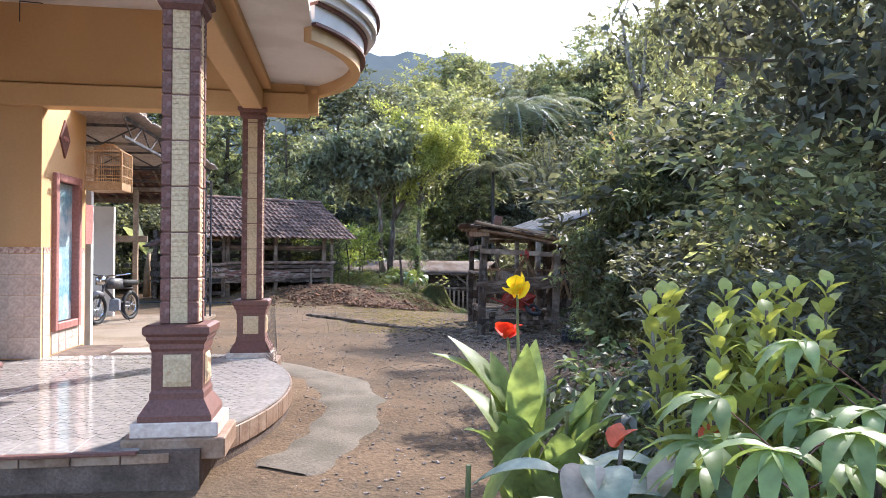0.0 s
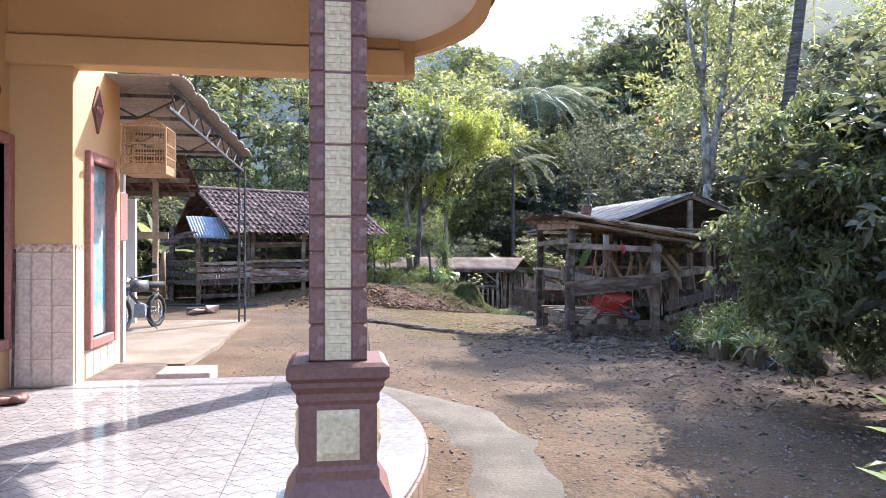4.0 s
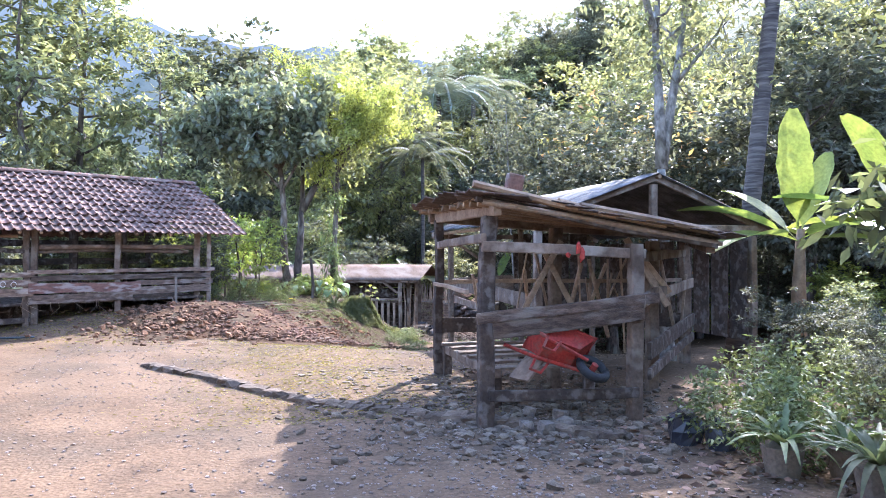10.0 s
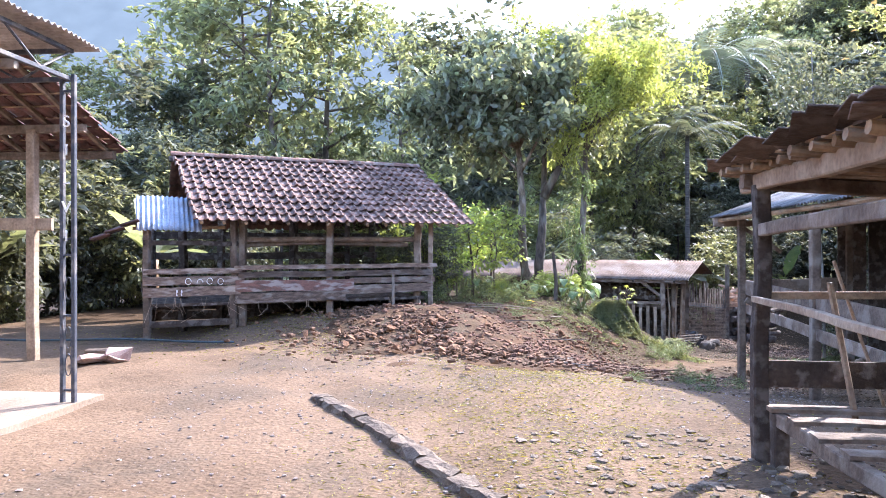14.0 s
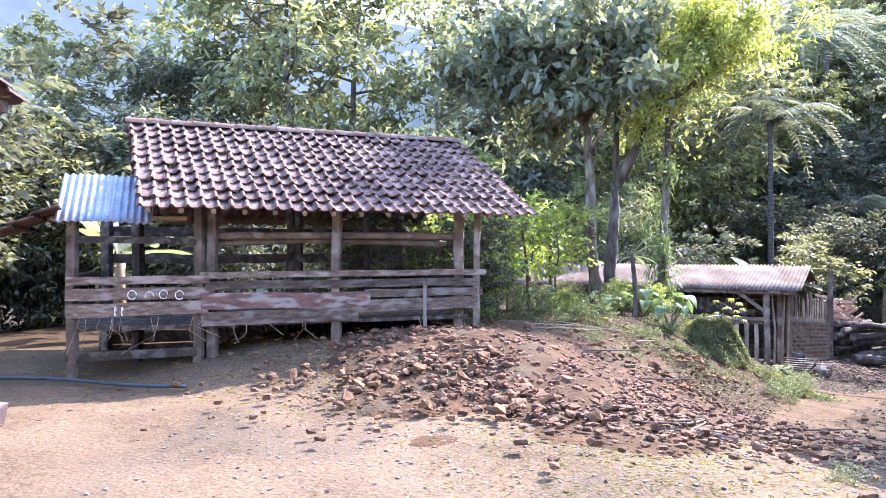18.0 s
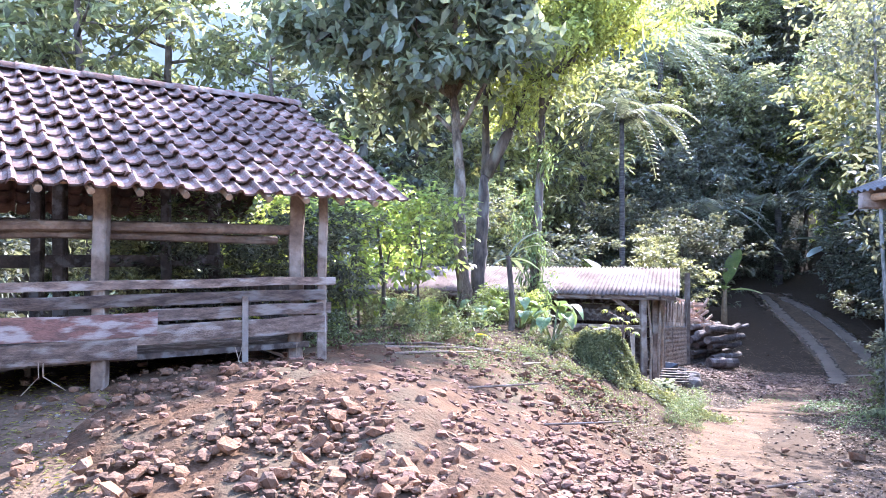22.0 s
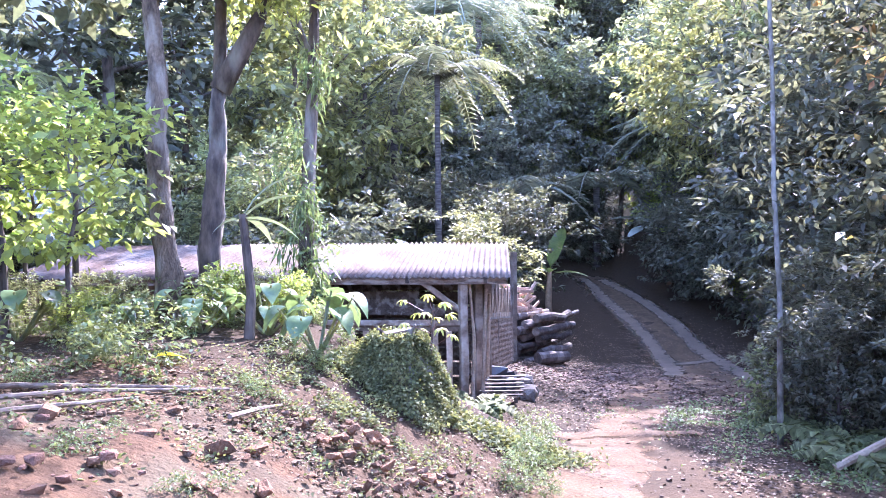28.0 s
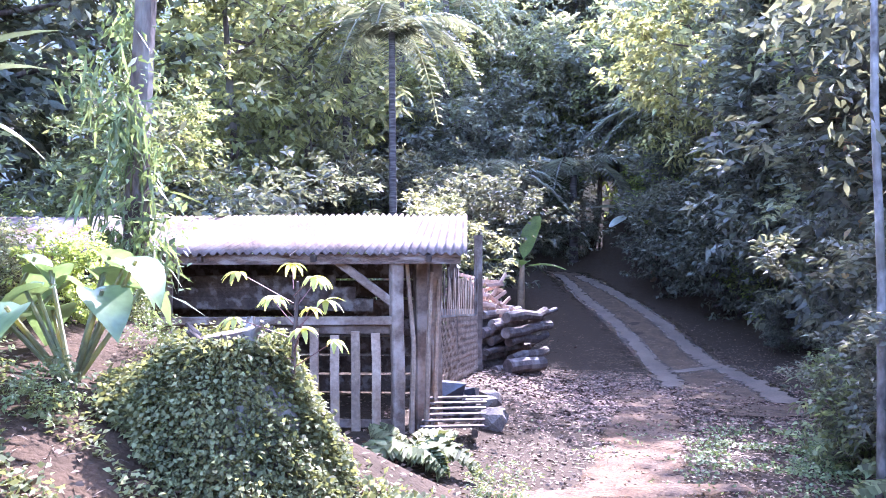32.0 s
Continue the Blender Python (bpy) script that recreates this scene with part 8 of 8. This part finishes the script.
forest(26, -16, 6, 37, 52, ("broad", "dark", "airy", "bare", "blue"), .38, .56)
forest(16, -22, -8, 28, 40, ("broad", "dark", "airy", "bare"), .34, .48)
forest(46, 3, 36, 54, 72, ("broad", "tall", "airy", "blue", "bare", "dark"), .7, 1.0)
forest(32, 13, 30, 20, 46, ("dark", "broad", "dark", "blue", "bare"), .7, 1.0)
forest(24, -24, 40, 62, 90, ("broad", "airy", "tall"), .8, 1.1)
forest(26, -14, 12, 35, 46, ("bush", "bush_dark", "bush_yellow", "bush"), 0.9, 1.5, "bush", "undergrowth bush at the forest edge", "forest bushes")
forest(44, 8, 26, 20, 58, ("bush_dark", "bush", "bush_dark", "bush_yellow"), 0.9, 1.7, "bush", "dark undergrowth bush beside the road", "forest bushes")
forest(14, -14, -6, 22, 30, ("bush", "bush_dark"), 1.0, 1.8, "bush", "undergrowth bush behind the pen", "forest bushes")
# Pale-leaved kinds here stand in for the hazy light on the slope
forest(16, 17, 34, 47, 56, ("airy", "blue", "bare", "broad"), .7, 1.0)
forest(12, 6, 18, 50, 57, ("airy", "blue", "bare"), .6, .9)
# tall dark trees that stand out above the pen
# The last three are added right of the road to shade the litter
for x, y, k, s in ((-0.8, 42, "dark", 1.3), (1.0, 43.5, "clumped", 1.05), (5.2, 44, "airy", 1.3), (7.0, 45.5, "clumped", 1.12), (-7.2, 35, "clumped", 1.05), (-5.6, 36.5, "clumped", 1.12), (-9.2, 36, "clumped", 1.05), (-10.8, 37.5, "clumped", 1.1), (-3.2, 36, "clumped", .78), (-11.5, 36, "dark", .72), (-14, 33, "tall", .7), (19.6, 38.6, "clumped", 1.1), (17.4, 33.4, "airy", 1.0), (20.6, 42.0, "airy", 1.15)):
    plant_tree(k, x, y, s=s, label="tall dark tree rising above the roofs", group="tall trees")
slim = thing("tree", (8.25, 27.5, gz(8.25, 27.5)), "slim tree with a thin pale blotched trunk", "tree", "pale trees")
zs = gz(8.25, 27.5)
part("trunk", Geo().tube([(8.25, 27.5, zs - .2), (8.25, 27.5, .6), (8.14, 27.47, 1.9), (8.11, 27.45, 3.2), (8.0, 27.4, 4.6), (7.9, 27.3, 6.2)], [.04, .031, .03, .025, .023, .013], 9), M["pale_bark"], slim, smooth=True)
tp = np.array([(8.0, 27.4, 4.6), (8.6, 27.1, 4.9), (7.5, 27.5, 5.2), (7.9, 27.0, 5.8), (8.3, 28.0, 5.3), (8.9, 27.6, 4.0), (8.7, 27.9, 3.0), (8.6, 27.3, 2.0)])
k = rng.integers(0, 8, 2600)
part("crown", quads_mesh("crown", leaf_verts(tp[k] + rng.normal(0, .42, (2600, 3)) - np.array(slim.location), rng.normal(0, 1, (2600, 3)) + [0, 0, -.4], .14, .06), M["leaf_dark"]), None, slim)
for x, y, k, s in ((9.0, 27.3, "bush_dark", .6), (9.8, 26.3, "bush_dark", .9), (9.4, 28.5, "bush_dark", .35), (9.9, 27.6, "bush_dark", .8), (8.9, 25.4, "bush_dark", .5), (7.8, 24.0, "bush_dark", .35), (12.6, 28.8, "bush_dark", 1.1), (9.2, 28.4, "weed", 1.4), (14.0, 30.0, "large_leaf", 1.05), (15.8, 32.2, "large_leaf", 1.1), (12.3, 27.2, "large_leaf", 1.15), (16.6, 31.4, "dark", .7), (18.2, 35.0, "large_leaf", 1.15), (17.6, 34.0, "bush_dark", 1.3), (18.2, 36.5, "blue", .8), (10.2, 25.2, "large_leaf", 1.0), (9.6, 23.8, "dark", .5), (19.5, 40, "bush_dark", 1.5), (20.0, 43, "bush_dark", 1.5), (15.4, 33.2, "bush_dark", .6), (18.9, 37.6, "bush_dark", .9), (19.9, 39.8, "bush", .9), (14.0, 31.8, "weed", 1.6), (17.5, 36.5, "bush_dark", .5), (18.3, 50.6, "bush_dark", .9), (19.9, 50.2, "bush_dark", 1.0), (16.9, 50.4, "bush_dark", .9), (17.6, 52.0, "blue", .8)):
    e = plant_tree(k, x, y, s=s, rz=x * 7.3 if "leaf" in k else None, label="leafy growth at the edge of the dirt road", name="bush" if "bush" in k or k == "weed" else "tree", group="roadside growth")
    if k == "large_leaf" and x < 15:
        young = new("young_leaves", VARIANTS["young_leaf"][1])
        young.parent = e
        young["label"] = "reddish young leaves"
def fern(x, y, L_, n, label):
    t = thing("fern", (x, y, gz(x, y) - .02), label, "fern", "ferns")
    for i in range(n):
        part("frond", quads_mesh("frond", frond((0, 0, .1), i * 2.4 + rng.normal(0, .2), L_ * rng.uniform(.8, 1.15), .55 + .5 * rng.random(), 22, .6), M["ivy"]), None, t)
fern(8.0, 26.3, .6, 9, "light green fern beside the path")
fern(8.5, 26.9, .8, 8, "light green fern below the slim tree")
fern(5.0, 29.2, .5, 7, "small fern before the low shed")
# unseen trees added behind the camera, for ambient light and to close the place
for x, y, k, s in ((2, -16, "broad", .8), (-6, -14, "dark", .8), (12, -4, "dark", .9)):
    plant_tree(k, x, y, s=s, label="unseen leafy tree added behind the camera", group="trees by the yard")

# weeds and leaf litter
for i in range(46):
    while True:
        x, y = rng.uniform(-3, 6), rng.uniform(19, 30)
        q = (x - 1) * 0.83 - (y - 19) * 0.55
        if (abs(q + .6) > 1.5 and y > 22.8 and not (-5 < x < 0 and y < 25)) or (q > .9 and x < 4):
            break
    plant_tree("weed", x, y, s=rng.uniform(.15, .42), label="small weed on the earth", name="weed", group="weeds")
def litter(n, xy, size, mat, name, label, cat, thin=.5):
    c = np.array([(lambda p: (p[0], p[1], gz(*p) + float(bumps(*p)) + .008))(xy()) for _ in range(n)])
    d = np.column_stack([rng.normal(0, 1, n), rng.normal(0, 1, n), np.abs(rng.normal(0, .05, n))])
    tagged(new(name, quads_mesh(name, leaf_verts(c, d, size, size * thin, .06), M[mat])), label, cat, kind="stuff")
def litter_xy():
    while True:
        t = rng.random()
        x, y = 4 + 11 * t + rng.normal(0, 2.2), 22 + 17 * t + rng.normal(0, 2.2)
        off = min(math.dist((x, y), (3.2 + 3.0 * k / 12, 22.6 + 5.2 * k / 12)) for k in range(13))
        if off > .75 or rng.random() < .12:
            return x, y
litter(38000, litter_xy, .05, "litter", "leaf_litter", "dry brown leaf litter beside the path", "leaf litter")
litter(12000, lambda: (rng.normal(.8, 1.5), rng.normal(25.2, 1.1)), .085, "straw", "dry_grass", "dry straw and twigs on the bare earth", "dry grass", .07)
scatter("brick_chips", 1700, lambda: (rng.normal(.75, .9), rng.normal(22.4, 1.0)), (0.01, 0.085), M["rubble_fine"], "broken brick and clods strewn over the mound", "rubble", lift=.10)
scatter("brick_chips", 1400, lambda: (rng.normal(1.3, 1.0), rng.normal(24.9, .8)), (0.008, 0.05), M["rubble_fine"], "small brick crumbs on the bare slope", "rubble", lift=.02)
litter(9000, lambda: (rng.normal(10.4, 1.7), rng.normal(33.8, 1.9)), .085, "litter", "leaf_litter", "dry fallen leaves beside the log pile", "leaf litter")
ribbon("slab_edge", [(5.35, 28.45), (6.2, 28.6), (7.0, 28.45), (7.7, 28.2)], 0.42, M["path_dirt"], "pale worn lip of hard earth across the footpath", 0.03, 0.04, cat="path", wob=0.12, n=30)
def low_weeds(n, xy, size, mat, label):
    c = np.array([(lambda p: (p[0], p[1], gz(*p) + float(bumps(*p)) + .01 + abs(rng.normal(0, .035))))(xy()) for _ in range(n)])
    d = np.column_stack([rng.normal(0, 1, n), rng.normal(0, 1, n), rng.normal(.15, .4, n)])
    tagged(new("low_weeds", quads_mesh("low_weeds", leaf_verts(c, d, size, size * .7), M[mat])), label, "weeds", kind="stuff")
def patchy(cx, cy, sx, sy, f):
    """A place drawn from a clump of weeds with gaps in it."""
    while True:
        x, y = rng.normal(cx, sx), rng.normal(cy, sy)
        if math.sin(x * f + 1) * math.sin(y * f * 1.2) + .5 * math.sin(x * 2.3 * f + y * 1.7 * f) > .1:
            return x, y
low_weeds(4200, lambda: patchy(2.75, 26.35, .55, .45, 7), .032, "ivy", "small creeping weeds on the bare slope")
low_weeds(2500, lambda: patchy(1.5, 25.4, .9, .6, 6), .032, "ivy", "small creeping weeds among the straw")
low_weeds(4500, lambda: patchy(9.4, 28.9, .9, .8, 4), .045, "leaf_weed", "low dark weeds along the edge of the path")
low_weeds(2200, lambda: patchy(7.9, 25.8, .6, 1.0, 4), .045, "leaf_weed", "low dark weeds along the edge of the path")
litter(3000, lambda: (rng.normal(.6, 1.5), rng.normal(24.6, 1.2)), .04, "litter", "leaf_litter", "small dry leaves on the bare earth", "leaf litter")
litter(1500, lambda: (rng.normal(3.8, .8), rng.uniform(6, 13)), .09, "litter", "leaf_litter", "dry leaves along the yard's edge", "leaf litter")
litter(8000, lambda: (rng.normal(-.9, 2.0), rng.normal(22.3, 1.2)), .06, "leaf_dry", "grass", "sparse dry grass on the mound", "grass", .2)
litter(9000, lambda: (rng.normal(1.2, .8), rng.uniform(13.6, 20)), .045, "leaf_dry", "grass", "sparse dry grass on the yard", "grass", .2)

# ---------- distant hills ----------
def hill(name, y, base, amp, mat, label, x0=-220, x1=220, seed=0.0, fall=60, rise=0.0):
    v, nx_ = [], 120
    for j in range(6):
        for i in range(nx_):
            x = x0 + (x1 - x0) * i / (nx_ - 1)
            top = base + amp * (0.5 + 0.35 * math.sin(x * .021 + seed) + 0.2 * math.sin(x * .053 + 2 * seed) + 0.04 * math.sin(x * .31) + .03 * math.sin(x * .83 + 1)) + rise * max(0, -x - 60)
            v.append((x, y - fall * (1 - j / 5) + (0 if j < 5 else 0), -6 + (top + 6) * (j / 5) ** .8 + (rng.normal(0, .5) if j else 0)))
    f = [(j * nx_ + i, j * nx_ + i + 1, j * nx_ + nx_ + i + 1, j * nx_ + nx_ + i) for j in range(5) for i in range(nx_ - 1)]
    ob = new(name, mesh_of(name, np.array(v), f, M[mat], True))
    tagged(ob, label, "hill", kind="structure")
solo("bare_post", Geo().tube([(2.1, 27.75, gz(2.1, 27.75) - .2), (2.13, 27.75, .8), (2.06, 27.75, 1.55)], [.055, .045, .04], 8), M["bark"], "bare weathered fence post among the plants", "post")
gp = thing("broad_leaf_plant", (2.06, 27.75, 1.5), "thin bare stem topped with large grey-green leaves", "plant")
for a_, u_, l_, w_ in ((.1, 1.15, .75, .13), (-.2, .85, .62, .12), (-.1, .12, .58, .15), (3.2, .05, .3, .11), (.6, -.1, .42, .13)):
    v, f = blade_leaf((2.06, 27.75, 1.5), a_, u_, l_, w_, .5, 9)
    part("leaf", Geo().add(v, f), M["leaf_silver"], gp, smooth=True)
v, f = blade_leaf((1.36, 26.5, gz(1.36, 26.5) + .06), .2, .15, .22, .11, .3, 7)
solo("fallen_leaf", Geo().add(v, f), M["petal_yellow"], "large fallen yellow leaf on the earth", "leaf")
for x, y, t in ((0.1, 27.9, 1.6), (-0.7, 27.8, 1.5), (0.55, 28.6, 1.9), (-0.2, 28.6, 2.4)):
    solo("sapling_stem", Geo().tube([(x, y, gz(x, y) - .1), (x + rng.normal(0, .05), y, gz(x, y) + t * .5), (x + rng.normal(0, .1), y, gz(x, y) + t)], [.04, .03, .02], 7), M["bark"], "thin bare stem among the undergrowth", "stem", "bare stems")
solo("bamboo_pole", Geo().tube([(7.6, 26.2, gz(7.6, 26.2) + .05), (9.0, 26.0, gz(9.0, 26.0) + .62)], .04, 8), M["pale_wood"], "pale bamboo pole leaning in the weeds", "pole")
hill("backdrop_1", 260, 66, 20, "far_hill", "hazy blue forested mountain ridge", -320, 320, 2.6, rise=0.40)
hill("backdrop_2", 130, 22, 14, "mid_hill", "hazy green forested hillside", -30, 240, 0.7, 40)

# ---------- pieces: tiles of floors, walls and the pen's roof ----------
ft = Geo().box((0, 0, 0), (0.396, 0.396, 0.014), None, 0.002)
fme = mesh_of("floor_tile", np.vstack(ft.v), ft.f, M["tile"])
def on_porch(x, y):
    if y < 9.98 and x < -1.12 and y > 5.66 and x > WX and not (y > WY and x < WX2):
        return True
    if 6.05 < y < 9.55 and -1.12 <= x:
        return any(abs(ya - y) < .12 and x < xa for xa, ya in edge)
    return False
for i in range(9):
    for j in range(11):
        x, y = WX + 0.2 + i * 0.4, 5.86 + j * 0.4
        if on_porch(x + .15, y) and (x < -1.3 or on_porch(x + .2, y)):
            piece("floor_tile", fme, porch, Matrix.Translation((x, min(y, 9.78), FLOOR - 0.005)))
part("rounded_floor", Geo().add(*prism([(x - .004 if x > -1.1 else x, y) for x, y in edge], FLOOR - 0.02, FLOOR + 0.001)), M["tile"], porch, "glossy tiles on the rounded edge")
# wainscot tiles
wt = Geo().box((0, 0, 0), (0.012, 0.196, 0.246), None, 0.002)
wme = mesh_of("wall_tile", np.vstack(wt.v), wt.f, M["wall_tile"])
bt = Geo().box((0, 0, 0), (0.014, 0.196, 0.072), None, 0.002)
bme = mesh_of("border_tile", np.vstack(bt.v), bt.f, M["border_tile"])
wain = thing("wainscot", (WX, 9.5, FLOOR), "pinkish mottled wall tiles with a patterned border", "wall tiles", kind="structure")
def wains(x, y0, y1, along_x=False):
    n = int(round((y1 - y0) / .2))
    for i in range(n):
        c = y0 + (i + .5) * (y1 - y0) / n
        for j in range(5):
            z = FLOOR + .125 + .25 * j
            m = pose(c, x, z, 0, 0, 90) if along_x else Matrix.Translation((x, c, z))
            piece("wall_tile", wme, wain, m)
        m = pose(c, x, FLOOR + 1.29, 0, 0, 90) if along_x else Matrix.Translation((x, c, FLOOR + 1.29))
        piece("border_tile", bme, wain, m)
wains(WX + .003, DOOR1 + .02, WIN0 - .01)
wains(WX + .003, 5.7, DOOR0 - .02)
wains(WY - .003, WX + .01, WX2, True)
wains(WX2 + .003, WY + .01, SD0 - .01)
wains(WX2 + .003, SD1 + .01, 11.22)
g = Geo()
for j in range(2):
    for k in range(4):
        g.box((WX2 + .003, SD0 + .1 + k * .22, FLOOR + .07 + j * .14), (.012, .21, .135), None, .002)
part("low_tiles", g, M["wall_tile"], wain)
for job in TILE_JOBS:
    clay_roof(*job[:-1], job[-1], True, shear=SKEW)
